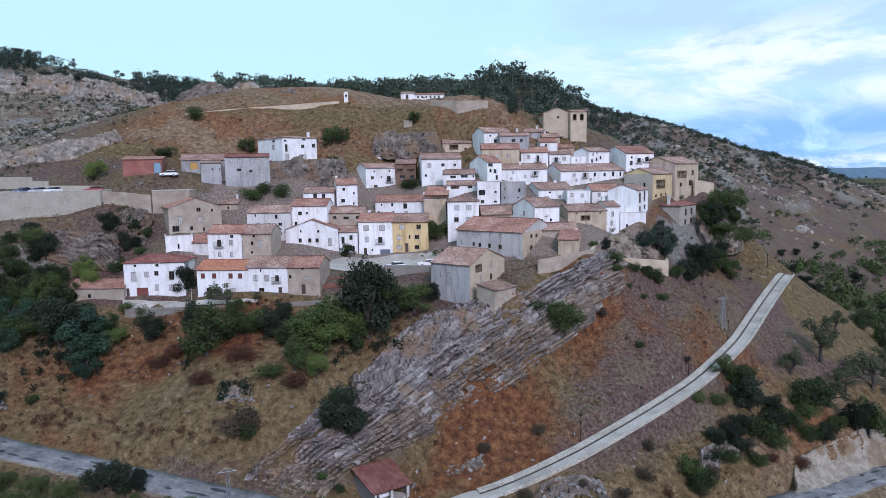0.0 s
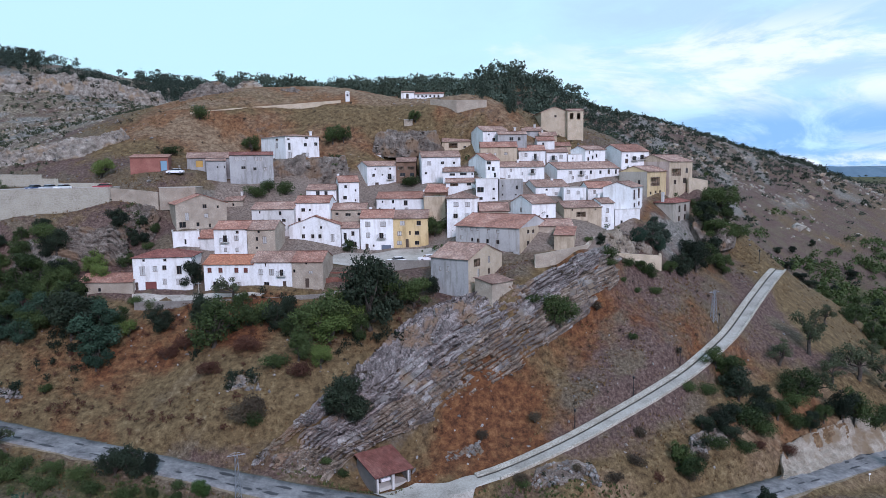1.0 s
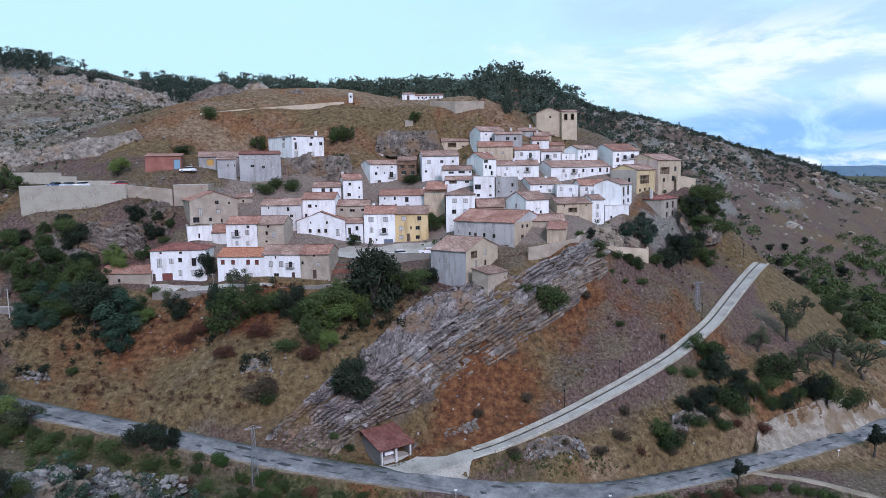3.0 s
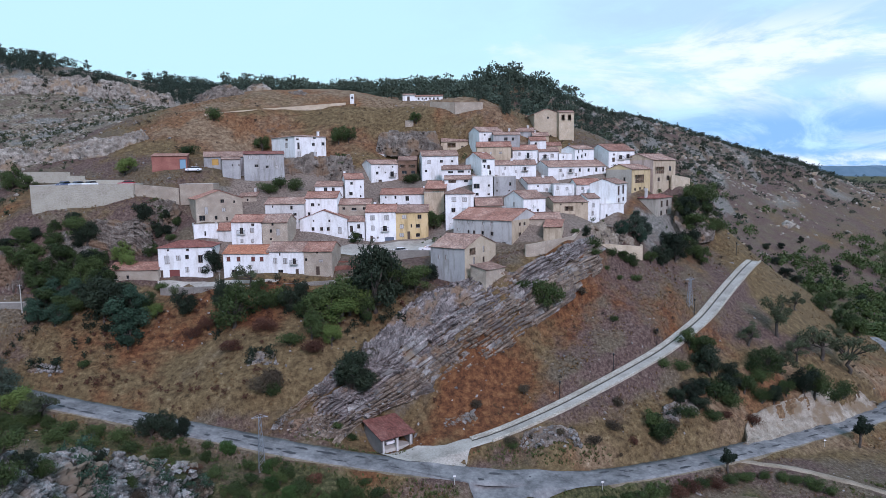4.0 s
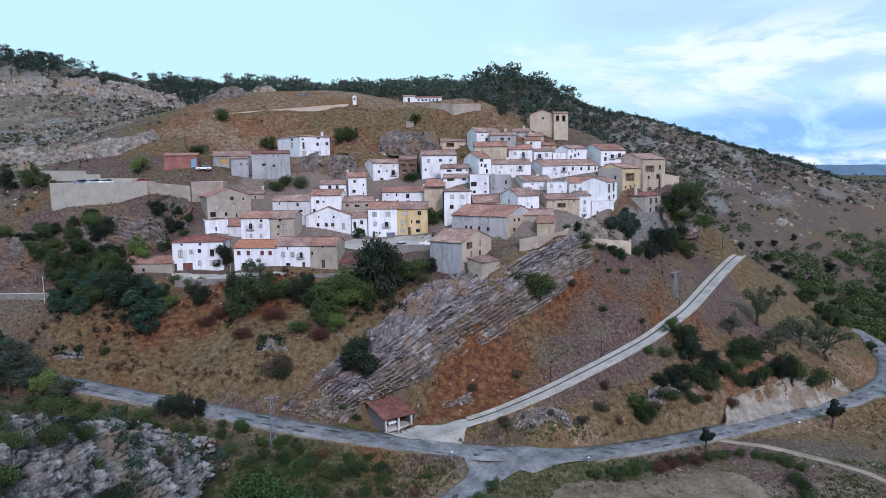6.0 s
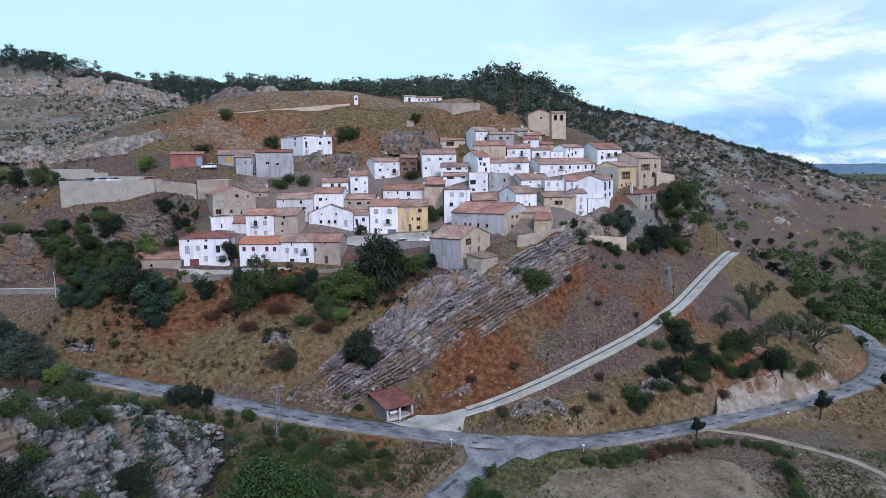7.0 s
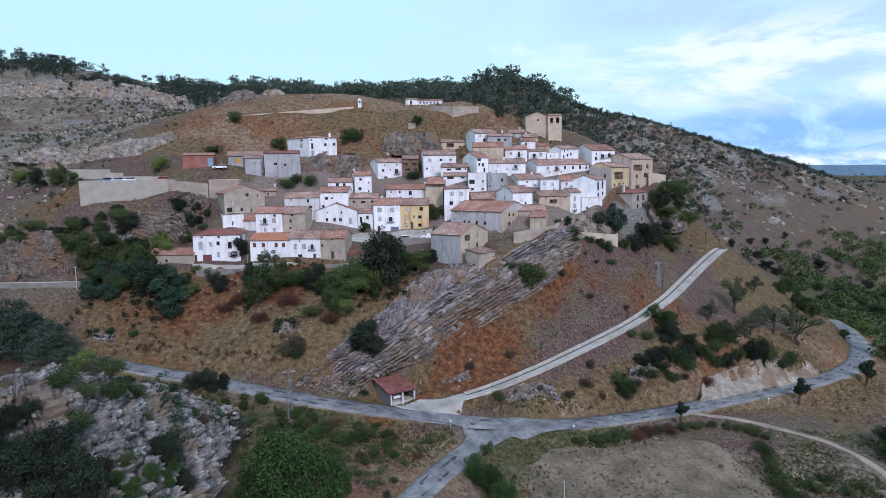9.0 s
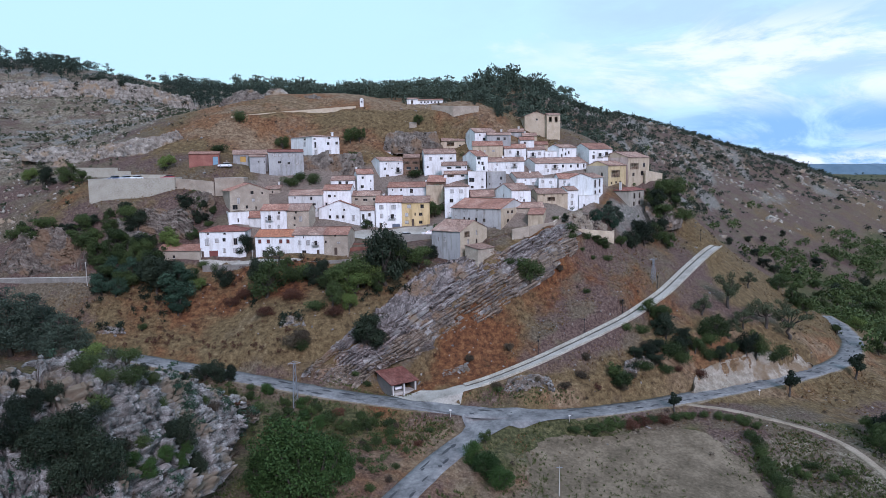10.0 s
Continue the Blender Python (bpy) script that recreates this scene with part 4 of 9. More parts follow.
# front-left corner, width, depth, eaves, turn; then the openings
house('tall whitewashed village house with a dark red tile roof, hipped', -68.4, 137.5, 25.1, 12.1, 8.0, 7.8, 6, 'hip', 'white', 'dark', front=[(2.03, 6.95, 0.53, 0.48, 'w'), (6.33, 6.94, 0.64, 0.49, 'w'), (1.37, 4.03, 1.10, 1.90, 's'), (4.05, 4.83, 0.94, 1.08, 's'), (6.02, 5.07, 0.84, 0.96, 'w'), (8.93, 4.10, 1.02, 1.79, 'w'), (0.25, 0.44, 0.64, 2.14, 'd'), (2.32, 0.43, 2.32, 2.19, 'g'), (5.95, 2.01, 0.82, 1.20, 's'), (8.76, 1.92, 1.06, 1.21, 's')], pitch=0.3)
house('whitewashed village house with a new orange tile roof', -53.0, 136.5, 25.7, 10.6, 8.0, 5.8, -3, 'side', 'white', 'orange', front=[(0.78, 4.00, 0.88, 1.05, 'r'), (3.12, 3.99, 0.88, 1.04, 'r'), (6.52, 3.97, 0.88, 1.04, 'r'), (8.50, 3.96, 0.88, 1.04, 'r'), (1.84, 0.69, 1.21, 1.40, 'w'), (6.65, 0.73, 1.22, 1.28, 's')])
house('whitewashed village house with a lichened tile roof', -42.8, 136.0, 26.1, 8.8, 9.0, 5.8, -3, 'side', 'white', 'old', front=[(1.44, 3.11, 0.87, 1.16, 's'), (3.70, 3.04, 0.98, 1.27, 's'), (5.90, 2.92, 0.75, 1.27, 'b'), (2.83, 4.83, 0.31, 0.69, 'w'), (2.47, 0.45, 1.11, 1.16, 'w'), (6.48, 0.04, 0.73, 1.73, 'd')])
house('brown rubble stone village house with a red barrel-tile roof', -34.3, 135.4, 26.1, 6.5, 9.0, 5.8, -3, 'side', 'stone', 'red', front=[(2.87, 5.26, 0.44, 0.39, 'w'), (0.25, 3.56, 0.52, 0.69, 'w'), (3.49, 3.37, 0.90, 0.58, 's'), (2.73, 0.39, 0.84, 1.96, 'd')])
house('brown rubble stone village house with a red barrel-tile roof, gable front', -63.8, 150.0, 37.9, 11.3, 10.0, 5.5, 30, 'front', 'stone', 'red', front=[(5.93, 4.39, 0.90, 0.91, 'w'), (9.07, 4.27, 0.46, 0.66, 'w'), (1.99, 1.73, 0.84, 1.81, 's'), (6.16, 2.21, 0.92, 0.94, 's'), (7.12, -0.13, 0.44, 0.92, 'w'), (0.64, 0.12, 1.45, 1.34, 'w'), (4.36, 0.27, 0.67, 0.93, 'w')])
house('whitewashed village house with a flat roof', -63.1, 146.0, 33.0, 5.6, 5.0, 4.5, 25, 'flat', 'white', 'red', front=[(2.39, 1.61, 0.39, 1.14, 'w'), (4.24, 0.18, 0.43, 0.53, 'w')])
house('grey-white plastered village house with a red barrel-tile roof', -58.0, 148.0, 31.8, 3.4, 4.0, 4.0, 10, 'shed', 'plaster', 'red')
house('roofless brown stone ruin beside the lane', -70.8, 158.0, 45.2, 8.5, 6.0, 1.8, 5, 'flat', 'stone', 'old', category='ruin', name='stone_ruin')
house('brown rubble stone village house with a lichened tile roof', -58.0, 166.0, 39.1, 4.6, 6.0, 4.3, 0, 'side', 'stone', 'old', front=[(1.91, 2.93, 0.52, 0.70, 'w'), (3.28, 1.18, 0.65, 0.84, 'w')], chimneys=[(3.6, 3, 2)])
house('whitewashed village house with a red barrel-tile roof', -54.3, 147.0, 32.2, 7.5, 8.0, 5.7, 0, 'side', 'white', 'red', front=[(4.91, 4.68, 0.71, 0.62, 'w'), (2.02, 2.80, 0.90, 1.49, 'b'), (4.60, 3.08, 0.93, 1.12, 's'), (2.11, 0.64, 0.69, 0.88, 's'), (4.70, 0.60, 0.69, 0.88, 's')])
house('brown rubble stone village house with a lichened tile roof', -46.9, 147.0, 31.8, 6.3, 9.0, 5.9, 0, 'side', 'stone', 'old', front=[(2.39, 5.08, 0.58, 0.62, 'w'), (1.95, 3.36, 0.57, 0.87, 'w'), (3.49, 2.72, 0.91, 1.61, 's'), (1.84, 1.57, 0.59, 0.50, 'w')])
house('tall grey-white plastered village house with a lichened tile roof', -48.9, 158.0, 34.6, 10.1, 8.0, 7.0, 0, 'side', 'plaster', 'old', front=[(1.76, 5.97, 0.36, 0.66, 'w'), (6.50, 5.50, 0.62, 0.93, 'w'), (2.12, 3.85, 0.76, 0.67, 'w'), (4.63, 3.82, 0.76, 0.67, 'w'), (7.20, 3.91, 0.89, 0.67, 'w'), (7.43, 1.67, 0.50, 0.67, 'w')])
house('whitewashed village house with a red barrel-tile roof', -38.9, 160.0, 37.6, 8.3, 8.0, 5.3, 0, 'side', 'white', 'red', front=[(1.47, 3.16, 0.90, 0.81, 'w'), (3.27, 3.27, 0.51, 0.54, 'w'), (0.58, 0.78, 0.63, 0.81, 'w')])
house('whitewashed village house with a lichened tile roof', -38.7, 172.0, 41.8, 7.7, 7.0, 3.8, 0, 'side', 'white', 'old', front=[(2.48, 2.44, 0.96, 1.01, 'w'), (4.69, 2.41, 0.82, 1.01, 'w')])
house('whitewashed village house with a red barrel-tile roof', -30.1, 171.0, 42.0, 5.2, 8.0, 5.5, 15, 'side', 'white', 'red', front=[(1.45, 3.97, 0.68, 0.72, 'w'), (1.07, 1.07, 0.96, 0.87, 'w'), (4.09, 3.00, 0.41, 0.58, 'w'), (4.01, 0.44, 0.41, 0.58, 'w')], chimneys=[(0.4, 5, 2)])
house('whitewashed village house with a red barrel-tile roof, gable front', -39.8, 157.0, 31.7, 12.2, 9.0, 5.9, 0, 'front', 'white', 'red', front=[(3.34, 5.21, 0.37, 0.51, 'w'), (7.33, 5.09, 0.50, 0.63, 'w'), (2.93, 2.91, 0.75, 0.93, 'w'), (5.16, 2.88, 0.75, 0.93, 'w'), (6.86, 2.86, 0.75, 0.93, 'w'), (2.25, 0.61, 0.88, 1.07, 'w'), (4.29, 0.52, 1.00, 1.20, 'w'), (7.11, 0.48, 0.87, 1.20, 'w'), (9.81, 2.03, 0.86, 1.72, 's')])
house('whitewashed village house with a lichened tile roof', -27.4, 157.0, 31.8, 4.2, 6.0, 5.1, 0, 'side', 'white', 'old', front=[(0.48, 2.35, 0.73, 1.59, 'w'), (2.33, 3.25, 0.75, 1.06, 'w'), (2.51, 0.74, 1.02, 1.07, 'w')])
house('low brown rubble stone village house with a lichened tile roof', -30.5, 162.0, 38.2, 8.4, 7.0, 2.8, 0, 'side', 'stone', 'old', front=[(0.92, 1.39, 0.78, 0.68, 'w'), (3.34, 1.21, 1.32, 0.69, 'w'), (6.30, 1.31, 0.79, 0.68, 'w')])
house('tall whitewashed village house with a red barrel-tile roof', -22.9, 157.0, 30.8, 7.8, 9.0, 8.4, 0, 'side', 'white', 'red', front=[(1.15, 6.34, 1.27, 1.19, 's'), (4.80, 6.29, 1.27, 1.19, 's'), (1.40, 3.72, 0.88, 1.19, 's'), (4.47, 3.48, 1.01, 1.33, 'b'), (1.12, 0.30, 0.73, 1.99, 'd'), (2.89, 1.54, 0.38, 0.53, 'w'), (4.91, 0.03, 2.31, 1.88, 'G')], chimneys=[(2, 5, 2.2)])
house('tall ochre yellow village house with a lichened tile roof', -15.1, 157.0, 31.9, 8.3, 9.0, 7.1, 0, 'side', 'yellow', 'old', front=[(1.62, 5.47, 1.15, 1.06, 's'), (5.58, 5.41, 1.02, 1.06, 'w'), (0.97, 2.99, 1.02, 1.06, 's'), (5.14, 3.13, 1.02, 0.93, 'w'), (3.78, 3.16, 0.37, 0.92, 'w'), (0.85, 0.83, 1.16, 0.94, 's'), (5.10, 0.77, 1.03, 0.93, 'w'), (2.89, 0.08, 0.74, 2.11, 'd')])
house('whitewashed village house with a red barrel-tile roof', -20.6, 172.0, 39.3, 12.2, 8.0, 3.8, -3, 'side', 'white', 'red', front=[(1.35, 2.69, 0.42, 0.57, 'w'), (4.00, 2.51, 0.55, 0.86, 'w'), (7.07, 1.97, 0.97, 1.29, 'w'), (0.58, 0.84, 0.42, 0.57, 'w'), (4.31, 0.73, 0.41, 0.72, 'w'), (7.39, 0.41, 0.84, 1.00, 's')], chimneys=[(12, 4, 1.9)])
house('whitewashed village house with a lichened tile roof', -24.2, 183.0, 45.1, 9.7, 6.7, 6.5, 32, 'side', 'white', 'old', front=[(2.21, 5.29, 0.49, 0.46, 'w'), (6.78, 5.37, 0.50, 0.47, 'w'), (1.50, 3.49, 0.81, 0.77, 'w'), (4.35, 3.74, 0.49, 0.47, 'w'), (6.22, 2.69, 1.16, 1.55, 'b'), (7.35, 1.14, 0.50, 0.63, 'w'), (2.26, 0.05, 1.12, 1.85, 'd')])
house('low whitewashed village house with a lichened tile roof', -25.8, 197.0, 53.7, 4.7, 5.0, 1.3, 0, 'side', 'white', 'old')
house('weathered timber village house with a lichened tile roof', -16.6, 187.0, 47.7, 5.5, 6.0, 4.9, 0, 'side', 'brown', 'old', front=[(0.28, 2.72, 1.83, 0.95, 'w'), (3.05, 2.68, 2.14, 0.95, 'w'), (1.01, 0.88, 1.52, 0.94, 'w'), (3.78, 0.84, 1.21, 0.94, 'w')])
house('tall whitewashed village house with a lichened tile roof', -9.3, 183.0, 46.5, 10.7, 9.0, 7.2, 8, 'side', 'white', 'old', front=[(1.56, 4.98, 1.04, 1.06, 's'), (5.28, 5.22, 0.90, 0.76, 'w'), (0.83, 2.52, 0.59, 0.61, 'w'), (8.62, 5.25, 0.60, 0.61, 'w')])
house('low whitewashed village house with a lichened tile roof', -3.4, 175.0, 48.0, 8.1, 6.0, 1.7, 0, 'side', 'white', 'old', front=[(1.72, 0.67, 1.43, 0.59, 'w'), (4.45, 0.76, 1.72, 0.60, 'w'), (7.40, 0.74, 0.41, 0.58, 'w')], chimneys=[(0, 3, 1.8)])
house('low whitewashed village house with a lichened tile roof', -2.6, 170.0, 45.6, 8.3, 5.0, 1.4, 0, 'side', 'white', 'old', front=[(1.05, 0.44, 2.09, 0.73, 'w'), (5.31, 0.60, 1.11, 0.57, 'w')])
house('sandy rendered village house with a lichened tile roof', -3.9, 200.0, 55.2, 8.4, 7.0, 3.2, 0, 'side', 'tan', 'old', front=[(1.96, 1.31, 2.60, 1.50, 'w'), (6.29, 1.18, 0.81, 0.66, 'w')])
house('tall whitewashed village house with a lichened tile roof, hipped', -2.3, 157.0, 33.8, 7.2, 9.0, 9.8, 0, 'hip', 'white', 'old', front=[(1.60, 7.78, 1.15, 1.05, 's'), (4.32, 7.74, 1.15, 1.05, 's'), (1.50, 5.06, 1.02, 1.05, 'w'), (4.23, 5.21, 1.03, 0.92, 's'), (2.05, 2.38, 0.90, 0.93, 'w')])
house('tall pale grey rendered village house with a red barrel-tile roof', -0.3, 149.4, 31.0, 16.4, 14.0, 6.8, -35, 'side', 'pale', 'red', front=[(1.33, 5.91, 0.58, 0.66, 's'), (3.98, 5.78, 0.57, 0.71, 's'), (5.58, 5.85, 0.57, 0.70, 's'), (8.35, 5.44, 0.69, 0.81, 's'), (10.65, 5.43, 0.82, 0.79, 's'), (1.15, 3.76, 0.88, 0.82, 's'), (4.10, 3.40, 0.57, 0.83, 'w'), (5.62, 3.19, 0.71, 0.94, 'w'), (8.05, 3.20, 0.70, 0.93, 'w'), (10.63, 3.11, 0.82, 0.91, 'w'), (10.55, 1.04, 1.24, 0.76, 'w'), (13.77, 0.83, 1.07, 0.88, 'w')], right=[(3.35, 5.33, 0.98, 0.80, 'w'), (5.58, 5.25, 1.01, 0.81, 'w'), (10.74, 4.85, 1.61, 1.13, 's'), (3.23, 2.69, 1.23, 1.08, 'w'), (5.58, 2.53, 1.52, 1.12, 'w'), (10.75, 2.48, 1.62, 1.16, 's')], pitch=0.33, chimneys=[(9, 9, 2.6)], end_wall='tan')
house('beige rubble house with a grey side wall, gable front', 2.0, 126.5, 26.5, 12.9, 8.9, 6.6, 56, 'front', 'beige', 'old', front=[(1.96, 4.86, 2.40, 1.55, 'w'), (7.32, 5.08, 0.84, 1.33, 's'), (3.33, 2.71, 0.79, 1.64, 's'), (7.28, 2.79, 0.84, 1.24, 'w')], left=[(2.08, 3.93, 0.51, 0.95, 's'), (3.86, 3.92, 0.63, 1.04, 's')], side_wall='grey')
house('small brown stone outhouse on the strata crest', 6.3, 122.0, 25.8, 6.0, 4.4, 3.3, 45, 'shed', 'stone', 'old', pitch=0.15, deep=2.5, category='outhouse', name='outhouse')
house('whitewashed village house with a flat roof', 4.9, 165.0, 42.4, 5.4, 6.0, 5.4, 0, 'flat', 'white', 'old', front=[(0.25, 2.21, 1.62, 1.24, 'w'), (4.05, 2.64, 0.54, 0.55, 'w'), (0.77, 0.32, 0.81, 0.69, 'w'), (3.96, 0.41, 0.68, 0.42, 'w')])
house('grey rendered village house with a flat roof', 10.6, 165.0, 42.3, 5.8, 6.0, 5.3, 0, 'flat', 'grey', 'red', front=[(0.67, 3.58, 0.27, 0.41, 'w'), (4.05, 2.85, 0.54, 0.95, 'w'), (0.59, 1.34, 0.40, 0.55, 'w'), (3.84, 1.36, 0.41, 0.41, 'w')])
house('low brown rubble stone village house with a lichened tile roof', 5.5, 158.0, 38.8, 6.9, 9.0, 1.6, 0, 'side', 'stone', 'old')
house('whitewashed village house with a lichened tile roof', 16.9, 150.0, 38.7, 6.3, 9.6, 3.7, 25, 'side', 'white', 'old', front=[(1.67, 0.52, 0.44, 0.52, 'w'), (3.79, 0.36, 0.59, 0.65, 'w')], left=[(4.34, 1.62, 0.98, 0.97, 's'), (4.83, 0.19, 0.98, 0.57, 'w')])
house('low whitewashed village house with a lichened tile roof', 19.9, 168.0, 42.7, 9.0, 8.8, 2.9, 15, 'side', 'white', 'old', front=[(5.13, 0.75, 0.75, 0.71, 's'), (1.63, 0.62, 1.19, 0.58, 's'), (2.67, 1.92, 0.60, 0.43, 'w')], chimneys=[(6, 4, 2)])
house('sandy rendered village house with a lichened tile roof', 24.6, 153.0, 36.4, 9.2, 7.0, 4.8, 12, 'side', 'tan', 'old', front=[(3.01, 2.56, 2.30, 1.21, 'w'), (3.64, 0.32, 2.17, 1.34, 'w'), (1.80, 4.05, 0.40, 0.39, 'w'), (7.46, 4.02, 0.41, 0.39, 'w')], chimneys=[(6, 4, 1.9)])
house('whitewashed village house with a lichened tile roof', 33.5, 155.0, 36.1, 3.5, 5.4, 5.9, 20, 'side', 'white', 'old', front=[(1.27, 3.64, 0.76, 1.05, 's'), (1.16, 1.59, 0.76, 1.06, 's')], chimneys=[(1, 3, 2)])
house('whitewashed village house with a lichened tile roof', 41.6, 160.0, 40.0, 10.5, 6.8, 5.4, 60, 'side', 'white', 'old', front=[(2.27, 2.37, 1.68, 2.34, 'w'), (6.33, 2.58, 1.76, 2.39, 'w'), (2.49, 0.48, 1.59, 1.03, 'w'), (6.57, 0.65, 1.66, 1.05, 'w')])
house('whitewashed village house with a flat roof', 37.4, 158.0, 34.7, 6.3, 6.0, 5.6, 10, 'flat', 'white', 'old', front=[(1.42, 2.17, 0.57, 0.80, 'w'), (4.19, 2.22, 0.57, 0.80, 'w')])
house('whitewashed village house with a lichened tile roof', 26.8, 178.0, 46.8, 18.9, 9.3, 3.2, 20, 'side', 'white', 'old', front=[(3.56, 1.74, 0.84, 0.75, 's'), (6.73, 1.53, 0.85, 1.04, 'b'), (9.87, 1.70, 0.69, 0.90, 'w'), (12.78, 1.65, 0.70, 0.90, 'w'), (15.36, 1.60, 0.72, 1.21, 'w'), (17.72, 1.56, 0.55, 1.21, 'w'), (4.32, 0.41, 0.68, 0.75, 's'), (8.52, 0.47, 0.69, 0.75, 's')], chimneys=[(3, 5, 2.4)])
house('tall ochre and grey-tan village house with a timber balcony', 50.2, 177.0, 41.1, 12.9, 7.8, 7.8, 51, 'side', 'yellow2', 'old', front=[(2.25, 3.88, 6.13, 2.38, 'w'), (1.90, 1.69, 1.14, 0.78, 'w'), (5.22, 1.85, 1.17, 0.79, 'w'), (8.25, 1.88, 1.21, 0.80, 'w')], left=[(5.27, 4.27, 0.64, 1.31, 'w')], side_wall='greytan')
house('tall sandy and pink village house with a covered balcony', 59.1, 187.0, 44.6, 13.8, 10.6, 6.9, 45, 'side', 'tan', 'old', front=[(1.38, 2.84, 5.36, 2.09, 'w'), (9.66, 3.55, 1.46, 1.44, 'w'), (2.84, 0.57, 1.37, 1.12, 'w'), (8.29, 0.72, 1.79, 1.46, 'w')], side_wall='pink')
house('grey-tan rendered village house with a dark red tile roof, hipped', 55.6, 172.0, 34.8, 11.0, 5.0, 6.1, 50, 'hip', 'greytan', 'dark', front=[(3.54, 3.40, 1.25, 1.80, 'w'), (7.32, 3.46, 1.29, 1.83, 'w'), (3.36, 0.95, 1.23, 1.53, 'w'), (7.13, 1.12, 1.27, 1.55, 'w')], chimneys=[(0.4, 3, 2.6)])
house('whitewashed village house with a red barrel-tile roof', 46.6, 190.0, 50.6, 9.1, 11.7, 3.9, 20, 'side', 'white', 'red', front=[(1.56, 2.45, 0.56, 0.62, 'w'), (1.22, 0.59, 0.94, 1.25, 'd'), (3.67, 1.33, 1.13, 1.25, 'b'), (6.24, 1.62, 1.14, 1.26, 'b')])
house('whitewashed village house with a lichened tile roof', 36.3, 189.0, 51.8, 8.0, 5.8, 3.4, 35, 'side', 'white', 'old', front=[(1.32, 2.14, 0.45, 0.92, 'w'), (2.86, 2.60, 0.46, 0.56, 'w'), (0.80, 0.30, 0.67, 0.93, 'w'), (2.55, 0.75, 0.68, 0.93, 'w'), (4.10, 1.21, 0.69, 0.93, 'w')])
house('whitewashed village house with a lichened tile roof', 7.8, 192.0, 56.7, 7.8, 8.8, 4.2, 20, 'side', 'white', 'old', front=[(1.61, 3.03, 0.51, 0.47, 'w'), (2.97, 1.39, 0.85, 0.94, 'w')])
house('low grey rendered village house with a lichened tile roof', 11.9, 188.0, 57.4, 7.9, 7.0, 2.3, 0, 'side', 'grey', 'old', front=[(3.14, 0.54, 1.07, 0.93, 'w'), (5.44, 0.51, 0.76, 0.92, 'w')], pitch=0.25, chimneys=[(5, 4, 2)])
house('sandy rendered village house with a red barrel-tile roof', 6.8, 184.0, 51.9, 10.0, 8.0, 4.2, 0, 'side', 'tan', 'red', front=[(3.75, 1.95, 0.60, 0.76, 's'), (6.46, 2.13, 0.90, 0.61, 's')])
house('whitewashed village house with a red barrel-tile roof', 17.4, 186.0, 51.5, 7.3, 8.0, 3.6, 0, 'side', 'white', 'red', front=[(1.59, 1.93, 0.76, 0.92, 's'), (4.17, 1.06, 0.76, 1.67, 'b')])
house('low whitewashed village house with a lichened tile roof', 25.6, 190.0, 51.7, 6.0, 7.0, 2.9, 0, 'side', 'white', 'old', front=[(3.57, 1.16, 0.94, 0.94, 's'), (1.40, 0.74, 0.94, 1.25, 'b')])
house('whitewashed village house with a red barrel-tile roof', 7.6, 172.0, 47.9, 4.1, 9.9, 4.6, 25, 'side', 'white', 'red', front=[(0.62, 2.09, 0.63, 0.85, 'w'), (1.82, 1.85, 0.80, 1.00, 'w'), (2.37, 0.22, 0.64, 1.14, 'w'), (0.31, 3.56, 1.27, 0.72, 'w')], chimneys=[(3, 5, 1.8)])
house('whitewashed village house with a lichened tile roof', 11.5, 176.0, 47.5, 11.6, 7.0, 3.2, 0, 'side', 'white', 'old', front=[(2.66, 1.89, 0.43, 0.72, 's'), (5.69, 0.98, 0.43, 0.72, 's'), (8.14, 1.52, 0.72, 1.02, 'b'), (2.15, 0.32, 0.57, 0.73, 's')], chimneys=[(5, 3, 1.8)])
house('low whitewashed village house with a red barrel-tile roof', 23.2, 192.0, 55.8, 4.9, 6.0, 2.2, 0, 'side', 'white', 'red', front=[(1.41, 0.82, 0.63, 0.79, 'w')])
house('low grey rendered village house with a lichened tile roof', 20.1, 203.0, 58.8, 5.7, 7.0, 2.5, 0, 'side', 'grey', 'old', chimneys=[(4, 3, 2)])
house('low sandy rendered village house with a lichened tile roof', 25.0, 200.0, 57.9, 5.0, 6.0, 1.8, 0, 'side', 'tan', 'old', front=[(0.73, 0.46, 0.82, 0.66, 'w'), (3.42, 0.50, 0.65, 0.82, 'w')], chimneys=[(1, 3, 1.8)])
house('low whitewashed village house with a flat roof', 31.4, 190.0, 51.9, 5.6, 6.0, 2.0, 0, 'flat', 'white', 'old', front=[(1.40, 0.67, 0.31, 0.47, 'w')])
house('low sandy rendered village house with a red barrel-tile roof', 28.5, 196.0, 54.6, 4.9, 6.0, 1.9, 0, 'side', 'tan', 'red')
house('sandstone village church with a tiled gable roof', 27.0, 213.0, 60.5, 8.7, 16.0, 7.0, 5, 'front', 'beige', 'old', front=[(4.22, 5.43, 0.71, 0.69, 'w')], deep=4, category='church', name='church')
house('sandstone bell gable tower with two open arches', 35.1, 212.0, 59.8, 5.0, 4.4, 8.0, 5, 'side', 'beige', 'old', front=[(0.75, 5.36, 1.1, 1.88, 'o'), (2.95, 5.34, 1.1, 1.88, 'o')], pitch=0.28, category='bell tower', name='bell_tower')
